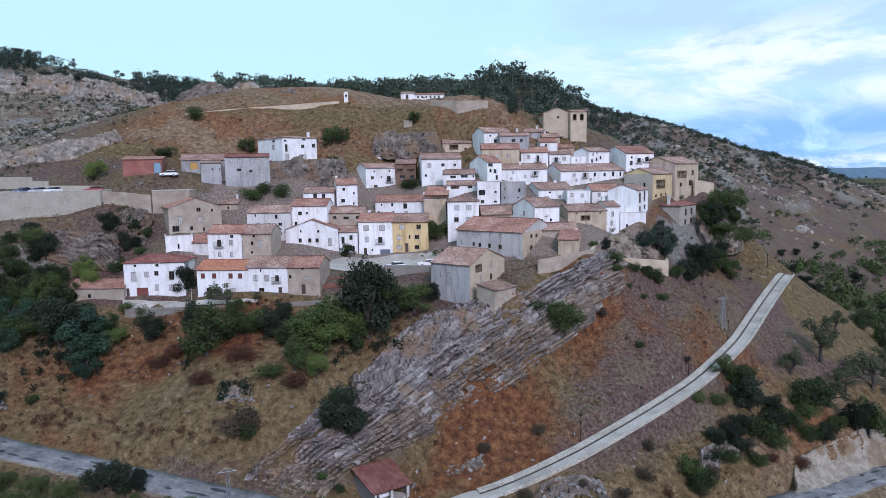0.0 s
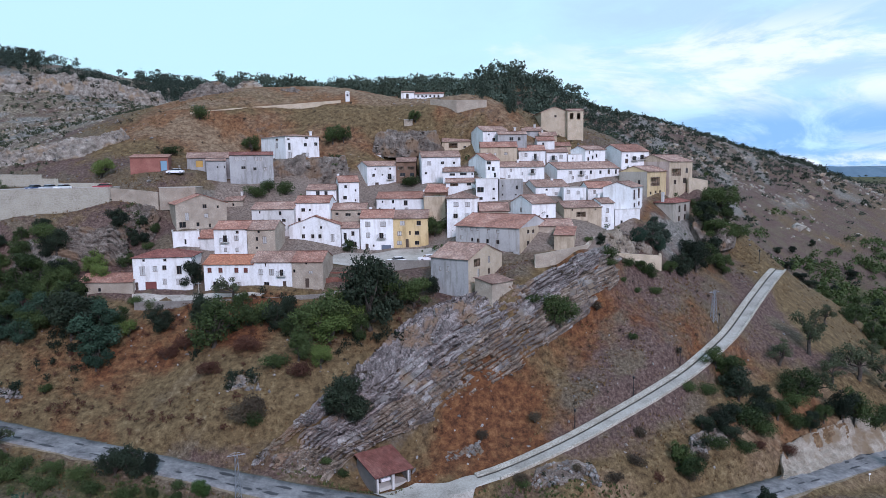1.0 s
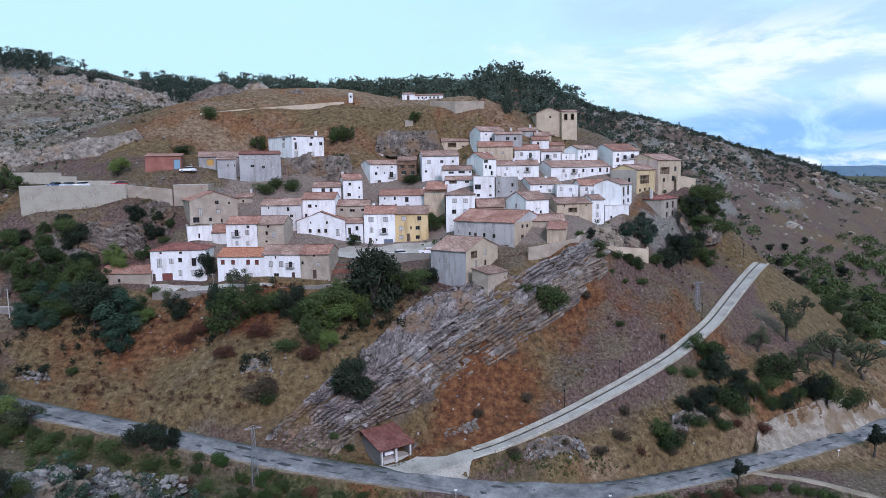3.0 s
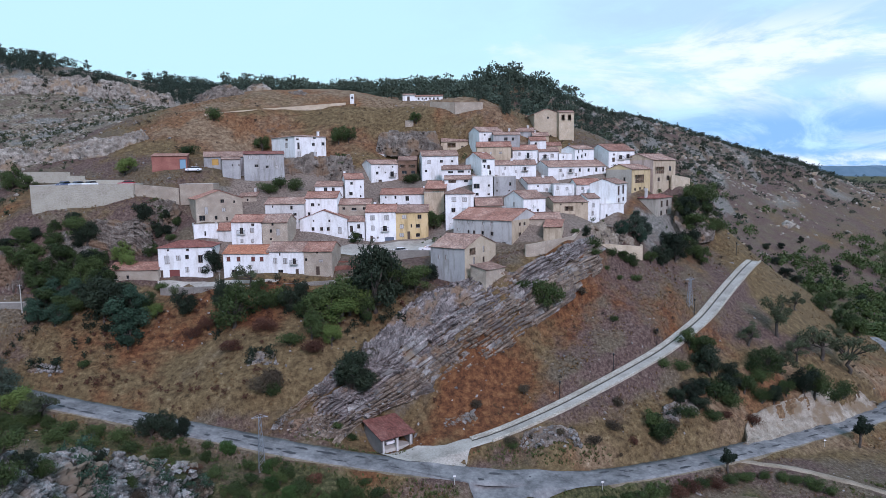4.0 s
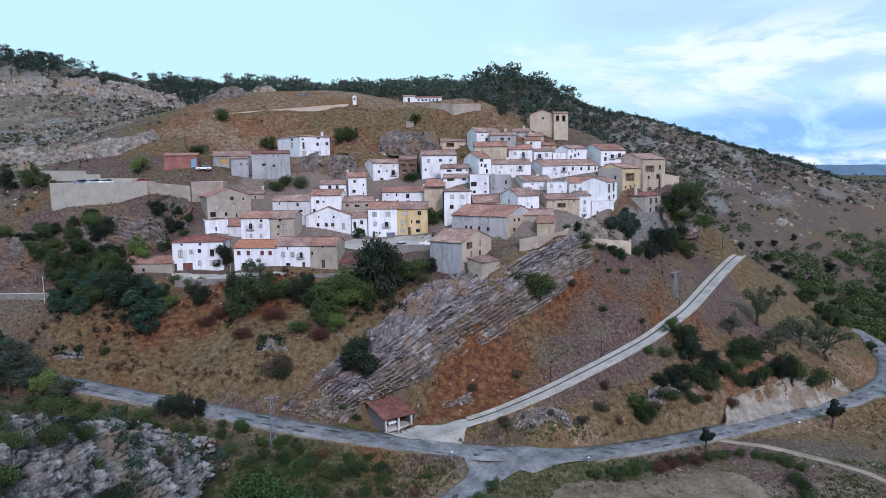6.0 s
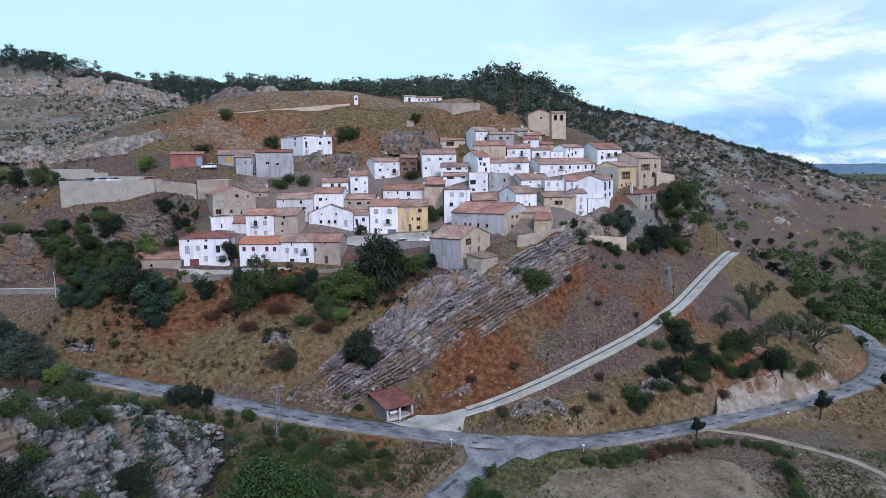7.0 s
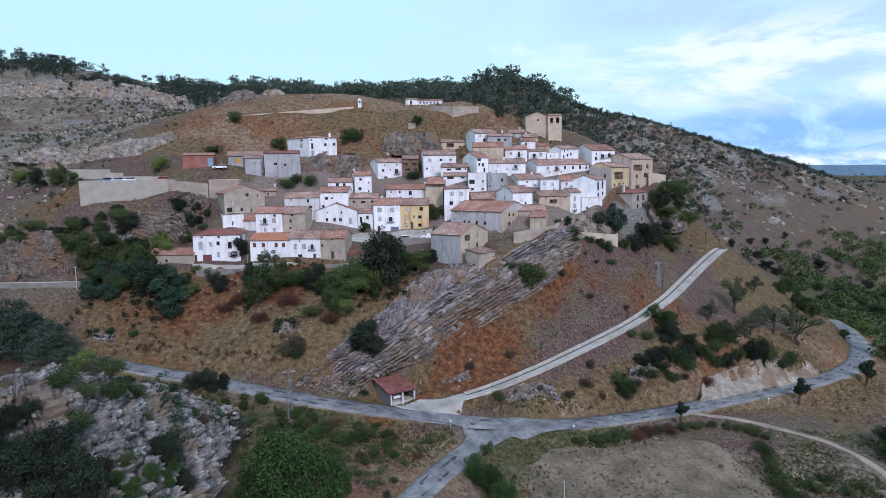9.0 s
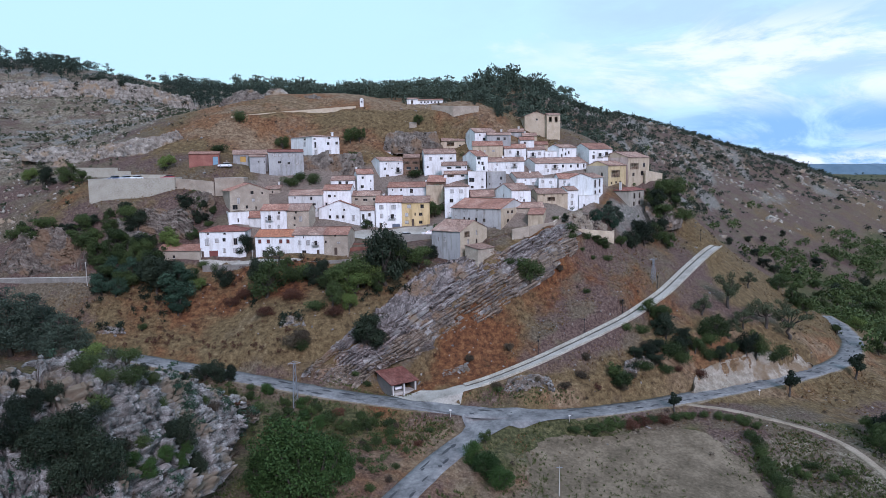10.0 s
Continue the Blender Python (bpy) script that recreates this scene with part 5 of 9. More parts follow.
house('tall whitewashed village house with a lichened tile roof, hipped', -47.3, 187.0, 53.4, 10.7, 14.7, 6.8, 42, 'hip', 'white', 'old', front=[(0.56, 5.73, 0.83, 0.44, 'w'), (6.19, 6.13, 1.04, 0.45, 'w'), (0.84, 2.98, 0.76, 1.98, 'w'), (5.77, 4.02, 1.02, 0.92, 'w'), (9.16, 4.21, 1.04, 0.93, 'w'), (0.71, 0.45, 1.11, 1.84, 's'), (4.94, 1.13, 2.43, 1.09, 's')], left=[(8.92, 5.73, 1.62, 0.53, 'w'), (8.79, 3.65, 1.55, 1.30, 's')], pitch=0.12, chimneys=[(9.5, 2.5, 1.6)])
house('bare red brick store with a blue door', -82.1, 168.0, 50.5, 9.0, 7.0, 4.0, 16, 'shed', 'brick', 'red', front=[(7.10, 0.19, 1.63, 2.96, 'B')], pitch=0.12, category='store', name='store_shed')
house('long grey barn with a tiled roof and ochre door', -70.8, 176.0, 51.1, 10.8, 8.0, 3.2, 18, 'side', 'grey', 'old', front=[(2.15, 0.81, 1.83, 1.76, 'Y')], deep=6, category='barn', name='barn')
house('low grey rendered barn wing', -63.9, 171.0, 48.2, 4.8, 6.0, 5.2, 20, 'shed', 'grey', 'old', front=[(4.29, 3.30, 0.29, 0.57, 'w'), (2.54, 3.33, 0.37, 0.57, 'w')], pitch=0.1, deep=5, category='barn', name='barn')
house('tall grey rendered barn with small windows', -58.2, 172.0, 47.8, 10.9, 6.0, 7.0, 17, 'side', 'grey', 'dark', front=[(1.33, 5.54, 1.04, 1.00, 's'), (3.09, 5.52, 1.04, 1.00, 's'), (6.24, 5.49, 0.78, 1.00, 's'), (7.62, 5.47, 0.79, 1.01, 's'), (2.84, 3.40, 1.06, 0.72, 'w'), (5.84, 3.07, 0.79, 0.72, 'w'), (8.47, 3.03, 0.80, 0.73, 's')], pitch=0.25, deep=5, category='barn', name='barn')
house('small roofless stone hut on the bare hill', -15.6, 207.0, 62.7, 2.6, 3.0, 2.8, 0, 'flat', 'stone', 'old', category='hut', name='stone_hut')
house('small white burial chapel on the hilltop', -17.7, 226.0, 73.5, 4.3, 6.0, 2.3, 0, 'side', 'white', 'old', front=[(1.6, 0.3, 0.9, 1.5, 'd')], pitch=0.2, category='chapel', name='chapel')
house('long white niche building of the hilltop burial ground', -13.3, 226.6, 73.4, 9.7, 4.0, 1.9, 0, 'side', 'white', 'red', front=[(0.9 + 1.35 * i, 0.75, 0.6, 0.7, 'w') for i in range(6)], pitch=0.25, category='building', name='burial_building')
house('low tan lean-to with a tiled roof', 20.6, 141.0, 33.6, 4.1, 5.0, 2.6, -15, 'shed', 'tan', 'red', pitch=0.25, category='lean-to', name='lean_to')
house('low brown rubble stone village house with a lichened tile roof', 17.5, 147.0, 35.5, 8.1, 7.0, 2.1, 0, 'side', 'stone', 'old')
house('low whitewashed village house with a flat roof', 26.6, 166.0, 42.7, 5.5, 6.0, 2.6, 0, 'flat', 'white', 'old', front=[(0.75, 1.20, 0.69, 0.83, 's'), (3.20, 1.03, 0.69, 0.83, 's')])
house('low whitewashed village house with a red barrel-tile roof', 33.2, 169.0, 43.0, 6.9, 8.0, 2.1, 5, 'side', 'white', 'red', front=[(1.35, 0.66, 0.72, 0.84, 's'), (4.18, 0.74, 0.72, 0.85, 's')])
house('dark timber lean-to with an old tiled roof', -7.9, 168.0, 43.7, 5.5, 5.0, 1.0, -8, 'shed', 'brown', 'red', deep=2, category='lean-to', name='lean_to')
house('tan rubble garden wall between the houses', -8.0, 163.0, 40.8, 5.3, 1.2, 3.0, 0, 'flat', 'tan', 'red', category='wall', name='garden_wall')
house('low brown rubble stone village house with a red barrel-tile roof', -79.7, 136.6, 25.2, 11.5, 7.0, 2.8, 0, 'side', 'stone', 'red', front=[(1.11, 0.68, 0.86, 0.95, 'w'), (4.03, 0.71, 0.64, 0.83, 'w')])


# ---------------------------------------------------------------- rock
def mesh_np(name, verts, faces, mats, smooth=False, ids=None):
    verts, faces = np.asarray(verts, np.float32), np.asarray(faces, np.int32)
    k = faces.shape[1]
    me = bpy.data.meshes.new(name)
    me.vertices.add(len(verts)), me.loops.add(faces.size), me.polygons.add(len(faces))
    me.vertices.foreach_set("co", verts.ravel()), me.loops.foreach_set("vertex_index", faces.ravel())
    me.polygons.foreach_set("loop_start", np.arange(0, faces.size, k, dtype=np.int32))
    if smooth:
        me.polygons.foreach_set("use_smooth", np.ones(len(faces), dtype=bool))
    for m in mats:
        me.materials.append(m)
    if ids is not None:
        me.polygons.foreach_set("material_index", np.asarray(ids, np.int32))
    me.update(calc_edges=True)
    return me


def hashed(a, b, salt=0.0):
    v = np.sin(a * 127.1 + b * 311.7 + salt * 74.7) * 43758.5453
    return v - np.floor(v)


def strata(u, v, thick, length, salt, warp=0.35):
    """Blocky relief of bedded rock: courses across v, cracked along u into blocks; 0 in the cracks, up to 1 on the proudest."""
    w = v / thick + warp * rough_noise(u * 1.0 + salt, v * 1.0, 14, 3)
    layer = np.floor(w)
    x = u / length * (0.6 + 0.8 * hashed(layer, 5.0 + salt)) + hashed(layer, salt) * 9 + 0.6 * warp * rough_noise(u + 31, v + salt, 5, 2)
    block = np.floor(x)
    high = 0.55 * hashed(layer, 3.0 + salt) + 0.45 * hashed(layer, block, salt) + 0.35 * (0.5 - (w - layer))
    edge = np.minimum(np.minimum(w - layer, 1 - (w - layer)) * thick, np.minimum(x - block, 1 - (x - block)) * length)
    return high * soft(edge, 0.0, 0.1) + 0.2 * soft(edge, 0.0, 0.3)


def pits(u, v, thick, length, salt, warp):
    """Open joints and fallen-out blocks of bedded rock: 0 on sound rock, 1 in the gaps."""
    w = v / thick + warp * rough_noise(u * 1.0 + salt, v * 1.0, 14, 3)
    layer = np.floor(w)
    x = u / length * (0.6 + 0.8 * hashed(layer, 5.0 + salt)) + hashed(layer, salt) * 9 + 0.6 * warp * rough_noise(u + 31, v + salt, 5, 2)
    block = np.floor(x)
    loose = rough_noise(u + 11, v - salt, 6, 3)
    gone = (hashed(layer, block, salt + 8) < 0.2 + 0.2 * loose).astype(float) * (0.55 + 0.45 * hashed(layer, block, salt + 9))
    joint = 1 - soft(np.minimum(w - layer, 1 - (w - layer)) * thick, 0.05, 0.17)
    crack = 1 - soft(np.minimum(x - block, 1 - (x - block)) * length, 0.04, 0.14)
    open_ = soft(rough_noise(u * 0.6 + 90, v + salt, 3.5, 3), -0.25, 0.25)
    return np.maximum(gone, np.maximum(0.8 * joint * open_, 0.55 * crack * open_))


def facets(u, v, size, salt):
    """Broken rock: every cell a tilted plane of its own, with a notch between the cells; about -0.5 to 1.2."""
    a, b = u / size, v / size
    i, j = np.floor(a), np.floor(b)
    best, second, high = np.full(a.shape, 1e9), np.full(a.shape, 1e9), np.zeros(a.shape)
    for di in (-1, 0, 1):
        for dj in (-1, 0, 1):
            ci, cj = i + di, j + dj
            px, py = ci + 0.1 + 0.8 * hashed(ci, cj, salt), cj + 0.1 + 0.8 * hashed(ci, cj, salt + 1)
            d = (a - px) ** 2 + (b - py) ** 2
            h = hashed(ci, cj, salt + 2) + (hashed(ci, cj, salt + 3) - 0.5) * 1.7 * (a - px) + (hashed(ci, cj, salt + 4) - 0.5) * 1.7 * (b - py)
            near = d < best
            second = np.where(near, best, np.minimum(second, d))
            high, best = np.where(near, h, high), np.where(near, d, best)
    return high - 0.5 * (1 - soft(np.sqrt(second) - np.sqrt(best), 0, 0.14))


def rock_sheet(name, crest, foot, nu, nv, mat, label, thick, length, push, salt, bulge=1.0, lumps=0.8, back=4.0, cross=0.0, ragged=0.12, warp=0.3, tall=1.0, second=None, gully=0.0, low_end=0.15, ledge=0.0, shelf=1.2, deep=0.0):
    """A rock face hung between a crest and a foot, with a back that falls away behind."""
    def spine(line, t):
        p = np.array(line, float)
        s = np.r_[0, np.cumsum(np.linalg.norm(np.diff(p, axis=0), axis=1))]
        return np.stack([np.interp(t * s[-1], s, p[:, k]) for k in range(3)], -1), s[-1]
    t, q = np.linspace(0, 1, nu), np.linspace(-0.3, 1, nv)
    (c, lc), (f, lf) = spine(crest, t), spine(foot, t)
    ends = (soft(t, 0, 0.12) * soft(1 - t, 0, 0.12))[:, None]
    jag = ragged * np.linalg.norm(c - f, axis=1).mean()
    c = f + (c - f) * (low_end + (1 - low_end) * ends) + np.c_[np.zeros(nu), np.zeros(nu), jag * (0.5 * rough_noise(t * lc, t * 0 + salt, 7, 4) + 0.7 * (facets(t * lc, t * 0 + salt, 4.0, salt) - 0.4))]
    f = f + np.c_[jag * rough_noise(t * lc, t * 0 + salt + 9, 6, 3), jag * rough_noise(t * lc, t * 0 + salt + 20, 6, 3), np.zeros(nu)]
    across = f - c
    wide = np.linalg.norm(across, axis=1).mean()
    run = np.gradient(c, axis=0)
    run = np.stack([np.convolve(np.pad(run[:, k], 12, mode="edge"), np.ones(25) / 25, "valid") for k in range(3)], -1)
    out = np.cross(run, across)
    out /= np.linalg.norm(out, axis=1)[:, None]
    out *= np.sign(out[:, 2:3])
    qq = np.clip(q, 0, 1)[None, :, None]
    pts = c[:, None] + across[:, None] * qq + out[:, None] * bulge * np.sin(np.pi * qq)
    behind = np.clip(-q, 0, 1)[None, :, None] / 0.3
    pts = pts + behind * (np.array([0, 0, -back]) - across[:, None] * np.array([1, 1, 0]) * 0.12)
    u, v = np.meshgrid(t * lc, q, indexing="ij")
    v = v * np.convolve(np.pad(np.linalg.norm(across, axis=1), 20, mode="edge"), np.ones(41) / 41, "valid")[:, None]
    relief = push * strata(u, v, thick, length, salt, warp) * (0.4 + 0.6 * soft(rough_noise(u + 70, v, 12, 3), -0.5, 0.4))
    relief = relief + lumps * (0.9 * facets(u, v / tall, 3.4, salt) + 0.45 * facets(u, v / tall, 1.5, salt + 7) + 0.5 * rough_noise(u, v, 9, 5))
    if cross:
        relief = relief + cross * (0.8 * strata(v, u, 0.75, 2.2, salt + 5, warp) + 0.4 * facets(u, v, 0.9, salt + 11))
    if ledge:
        w = v / shelf + 2.0 * hashed(np.floor(u / 3.1 + 0.6 * rough_noise(u, v, 5, 2)), 1.0, salt) + 0.5 * rough_noise(u, v, 6, 3)
        relief = relief + ledge * (w - np.floor(w) - 0.5) * (0.4 + 0.9 * hashed(np.floor(w), np.floor(u / 2.3), salt))
        w = v / (0.45 * shelf) + 3.0 * hashed(np.floor(u / 1.3), 2.0, salt) + 0.4 * rough_noise(u + 40, v, 4, 3)
        relief = relief + 0.5 * ledge * (w - np.floor(w) - 0.5)
    if deep:
        relief = relief - deep * pits(u, v, thick, length, salt, warp)
    if gully:
        relief = relief - gully * np.abs(rough_noise(u, v * 0.15 + salt, 3.0, 4)) * 2
    fade = soft(1 - q, 0.0, 0.08)[None, :] * soft(t, 0, 0.03)[:, None] * soft(1 - t, 0, 0.03)[:, None]
    fade = fade * (0.45 + 0.55 * soft(q, -0.02, 0.1))[None, :]
    pts = pts + out[:, None] * (relief * (0.25 + 0.75 * fade) - 0.3 * push - 0.4 * lumps)[..., None]
    i = np.arange(nu * nv).reshape(nu, nv)
    faces = np.stack([i[:-1, :-1], i[:-1, 1:], i[1:, 1:], i[1:, :-1]], -1).reshape(-1, 4)
    ob = thing(name, label, "rock", Matrix.Identity(4))
    ids = None
    if second:
        bands = v / wide + 0.35 * rough_noise(u * 0.25, v, 3.0, 4) + 0.15 * rough_noise(u, v, 8, 3)
        ids = (bands[:-1, :-1] > second[1]).astype(int).ravel()
    me = mesh_np("rock_face", pts.reshape(-1, 3), faces, [mat] + ([second[0]] if second else []), ids=ids)
    me.attributes.new("bed", "FLOAT_VECTOR", "POINT").data.foreach_set("vector", np.stack([u * 0.3, v * 1.5, 0 * u], -1).ravel().astype(np.float32))
    part("rock_face", me, None, ob)
    return ob


def rock_material(name, dark, mid, light, warm, warm_at, bedded=False):
    m = material(name, [dark, mid, light], 1.6, rough=0.95, bump=0.8, fine=5.0, bump_size=0.12)
    nt = m.node_tree
    if bedded:      # the colour runs along the beds
        bed = nt.nodes.new("ShaderNodeAttribute")
        bed.attribute_name = "bed"
        big = next(q for q in nt.nodes if q.type == "TEX_NOISE")
        big.inputs["Scale"].default_value = 0.9
        nt.links.new(bed.outputs["Vector"], big.inputs["Vector"])
    n, k = nt.nodes.new, nt.links.new
    p = nt.nodes["Principled BSDF"]
    base = p.inputs["Base Color"].links[0].from_socket
    geo, t, r, mx = n("ShaderNodeNewGeometry"), n("ShaderNodeTexNoise"), n("ShaderNodeMapRange"), n("ShaderNodeMix")
    t.inputs["Scale"].default_value, t.inputs["Detail"].default_value = 0.16, 5
    r.interpolation_type = "SMOOTHSTEP"
    r.inputs["From Min"].default_value, r.inputs["From Max"].default_value = warm_at, warm_at + 0.12
    mx.data_type = "RGBA"
    mx.inputs["B"].default_value = (*warm, 1)
    k(geo.outputs["Position"], t.inputs["Vector"]), k(t.outputs["Fac"], r.inputs["Value"]), k(r.outputs["Result"], mx.inputs["Factor"])
    k(base, mx.inputs["A"]), k(mx.outputs["Result"], p.inputs["Base Color"])
    return m


from mathutils import bvhtree

ROCK_GREY = rock_material("grey_limestone", (0.05, 0.046, 0.042), (0.17, 0.158, 0.147), (0.40, 0.38, 0.355), (0.17, 0.132, 0.095), 0.52)
ROCK_BED = rock_material("bedded_grey_limestone", (0.035, 0.031, 0.029), (0.155, 0.135, 0.127), (0.44, 0.40, 0.378), (0.215, 0.148, 0.10), 0.50, bedded=True)
ROCK_BUFF = rock_material("bedded_buff_limestone", (0.045, 0.035, 0.028), (0.185, 0.146, 0.112), (0.40, 0.335, 0.27), (0.145, 0.125, 0.112), 0.52, bedded=True)
ROCK_PALE = rock_material("pale_grey_limestone", (0.035, 0.033, 0.030), (0.16, 0.154, 0.142), (0.43, 0.42, 0.40), (0.17, 0.138, 0.10), 0.52)
ROCK_TAN = rock_material("buff_limestone", (0.09, 0.072, 0.053), (0.20, 0.165, 0.125), (0.36, 0.315, 0.255), (0.16, 0.11, 0.07), 0.55)
ROCK_WARM = rock_material("tan_limestone", (0.045, 0.037, 0.031), (0.135, 0.112, 0.092), (0.28, 0.245, 0.21), (0.17, 0.115, 0.075), 0.5)
ROCK_RIM = rock_material("pale_weathered_limestone", (0.075, 0.068, 0.057), (0.24, 0.215, 0.18), (0.44, 0.41, 0.355), (0.27, 0.205, 0.14), 0.5)
ROCK_CUT = rock_material("pale_marl", (0.15, 0.125, 0.095), (0.27, 0.235, 0.185), (0.42, 0.385, 0.325), (0.19, 0.14, 0.09), 0.52)

STRATA_CREST = [(-33, 100.5, 4.2), (-20, 107.5, 10.8), (-8, 115, 17.6), (2, 120, 23.8), (12.5, 127.6, 28.0), (24, 137, 31.6), (33, 146, 34.5)]
STRATA_FOOT = [(-22, 99.0, 1.6), (-15.5, 106.5, 4.6), (-5, 110, 7.5), (7, 116.5, 11.5), (17, 124, 16.5), (26, 132, 21.5), (34, 140, 26)]
OUTCROP = rock_sheet("rock_outcrop", STRATA_CREST, STRATA_FOOT, 640, 200, ROCK_BED, "grey tilted limestone strata in blocky parallel courses", 0.85, 2.2, 1.3, 2.0, bulge=0.9, lumps=0.75, cross=0.7, warp=0.28, ragged=0.08, second=(ROCK_BUFF, 0.46), low_end=0.9, deep=1.25)
rock_sheet("rock_outcrop", [(-33.7, 100.7, 4.2), (-28.4, 104.3, 8.5), (-22.7, 109.5, 13.0), (-17.3, 117.0, 16.5), (-11.4, 122.5, 20.6), (-5.6, 125.7, 23.5), (-0.9, 126.1, 25.5)], STRATA_CREST[:5], 460, 100, ROCK_BED, "grey upper flank of the tilted limestone strata", 0.7, 1.9, 1.0, 49.0, bulge=0.35, lumps=0.65, cross=0.6, warp=0.28, ragged=0.09, back=2.5, low_end=0.8, deep=1.0)
CRAG_CREST = [(-84, 8, 30), (-66, 25, 28.5), (-55, 35, 27), (-48, 41, 25.2), (-45.6, 47, 22), (-45.2, 55, 19.3), (-43.8, 62.5, 16.4), (-43.4, 71.5, 11.4), (-42.4, 79, 7.4), (-40.4, 84.5, 4.4)]
CRAG_FOOT = [(-60, -12, 4), (-47, 8, 5), (-39.5, 25, 4.5), (-36.5, 34, 4), (-36, 42, 3.5), (-36.6, 50, 3), (-37.6, 58, 2), (-38.8, 66, 1), (-39.6, 74, 1), (-39.6, 82, 1.6)]
CRAG = rock_sheet("crag", CRAG_CREST, CRAG_FOOT, 620, 210, ROCK_PALE, "broken grey limestone crag with bushes in its cracks", 1.5, 1.6, 0.7, 6.0, bulge=1.6, lumps=1.35, cross=0.5, warp=0.6, back=14.0, ragged=0.1, low_end=0.3, ledge=0.45, shelf=1.7, deep=1.5)
rock_sheet("road_cutting", [(54, 113.8, -1.9), (64, 119.4, 0.4), (76, 126.0, 1.2), (88, 133.0, 0.2), (95, 137.6, -2.4)], [(56, 110, -3.9), (66, 116.5, -4.5), (78, 123, -5.0), (89, 129.8, -5.5), (97, 135, -5.9)], 230, 50, ROCK_CUT, "pale eroded marl bank beside the road", 2.2, 1.4, 0.25, 9.0, bulge=-0.7, lumps=0.3, cross=0.25, back=0.2, ragged=0.1, gully=0.3, ledge=0.2)
rock_sheet("cliff", [(-120, 137.5, 32), (-112, 138, 33.5), (-103, 138, 34.5), (-95, 140, 34.5)], [(-121, 131, 22.5), (-113, 130.4, 22.5), (-104, 129.8, 22.5), (-96, 132, 23)], 170, 90, ROCK_WARM, "dark brown rock cliff above the wall", 1.6, 1.8, 0.9, 12.0, lumps=1.0, cross=0.5, ledge=0.8, deep=1.3)
rock_sheet("cliff", [(-81, 158, 42.5), (-76, 158.0, 42.8), (-72, 157.4, 42.2), (-69.5, 155.0, 39.8)], [(-80, 152.5, 37.4), (-75.6, 150.5, 35.0), (-72.4, 149.6, 34.2), (-70.4, 148.6, 33.6)], 120, 90, ROCK_WARM, "dark brown rock face of the narrow gorge", 1.8, 1.8, 0.8, 57.0, lumps=0.9, cross=0.4, ledge=0.6, deep=0.8)
rock_sheet("cliff", [(-90, 148, 39.5), (-84, 147.4, 39), (-79, 146.8, 38.8), (-75, 146.6, 39), (-72.6, 147.5, 37)], [(-89, 143.6, 33), (-84, 143, 31.5), (-79, 142.6, 30.5), (-75, 142.4, 30), (-72, 143.5, 30.5)], 110, 70, ROCK_WARM, "brown rock cliff under the terrace", 2.5, 2.0, 0.8, 14.0, lumps=0.6, cross=0.4, ledge=0.8)
rock_sheet("cliff", [(-54, 185.5, 54), (-40, 185.5, 54.2), (-28, 187.5, 54.3)], [(-54, 181, 45.0), (-40, 180, 43.5), (-28, 182, 44.5)], 110, 56, ROCK_WARM, "brown rock cliff below the upper house", 2.0, 2.0, 0.7, 17.0, lumps=0.7, cross=0.4)
rock_sheet("cliff", [(-26, 205, 62), (-14, 203.5, 62), (-3, 203, 61)], [(-25, 197, 54.5), (-14, 195.5, 54), (-4, 198, 55)], 100, 56, ROCK_WARM, "brown rock cliff on the bare hill", 2.2, 2.0, 0.7, 21.0, lumps=0.8, cross=0.5)
rock_sheet("cliff", [(29, 149, 35.8), (35, 151, 36), (41, 155, 34.5)], [(30, 144.5, 31), (37, 147, 30.5), (44, 151.5, 30)], 90, 46, ROCK_TAN, "tan rock ledge under the houses", 1.6, 2.2, 0.9, 25.0, lumps=0.6, cross=0.4)
rock_sheet("cliff", [(60, 173, 35), (67, 182, 39), (72, 193, 41)], [(64, 168, 28), (73, 178, 28), (79, 190, 29)], 100, 56, ROCK_WARM, "brown rock cliff at the end of the village", 2.0, 2.0, 0.8, 29.0, lumps=0.8, cross=0.4)
rock_sheet("rim_rock", [(-290, 332, 97), (-262, 331, 97.5), (-236, 330, 97), (-210, 330, 98), (-186, 338, 98), (-166, 344, 94.5), (-152, 352, 90.5), (-138, 356, 85)], [(-290, 320, 87), (-262, 319, 87.5), (-236, 318, 87.5), (-210, 318, 88), (-186, 325, 87.5), (-166, 332, 83), (-153, 341, 79.5), (-138, 346, 77)], 420, 80, ROCK_RIM, "pale weathered rock rim along the hilltop", 3.5, 5.0, 2.2, 33.0, bulge=1.5, lumps=1.0, cross=0.5, ragged=0.045, ledge=1.6, shelf=4.0, deep=1.8)
rock_sheet("rock_rib", [(-136, 184, 53.5), (-128, 186, 55.8), (-116, 188, 58.6), (-104, 188, 60.6), (-92, 197, 64)], [(-136, 179, 48), (-128, 181, 50), (-116, 182, 52), (-104, 182, 54), (-92, 191, 59)], 160, 56, ROCK_RIM, "weathered grey rock rib on the hillside", 2.0, 4.0, 1.0, 37.0, lumps=0.7, cross=0.5, ragged=0.08, ledge=1.2, shelf=1.8)
rock_sheet("rock_rib", [(-150, 196, 57.5), (-140, 192, 57.5), (-128, 190, 57)], [(-150, 190, 54), (-140, 187, 53), (-128, 186, 53)], 90, 30, ROCK_RIM, "low layered rock rib on the hillside", 1.5, 4.0, 0.8, 39.0, lumps=0.5, cross=0.4, ragged=0.1, ledge=0.8)
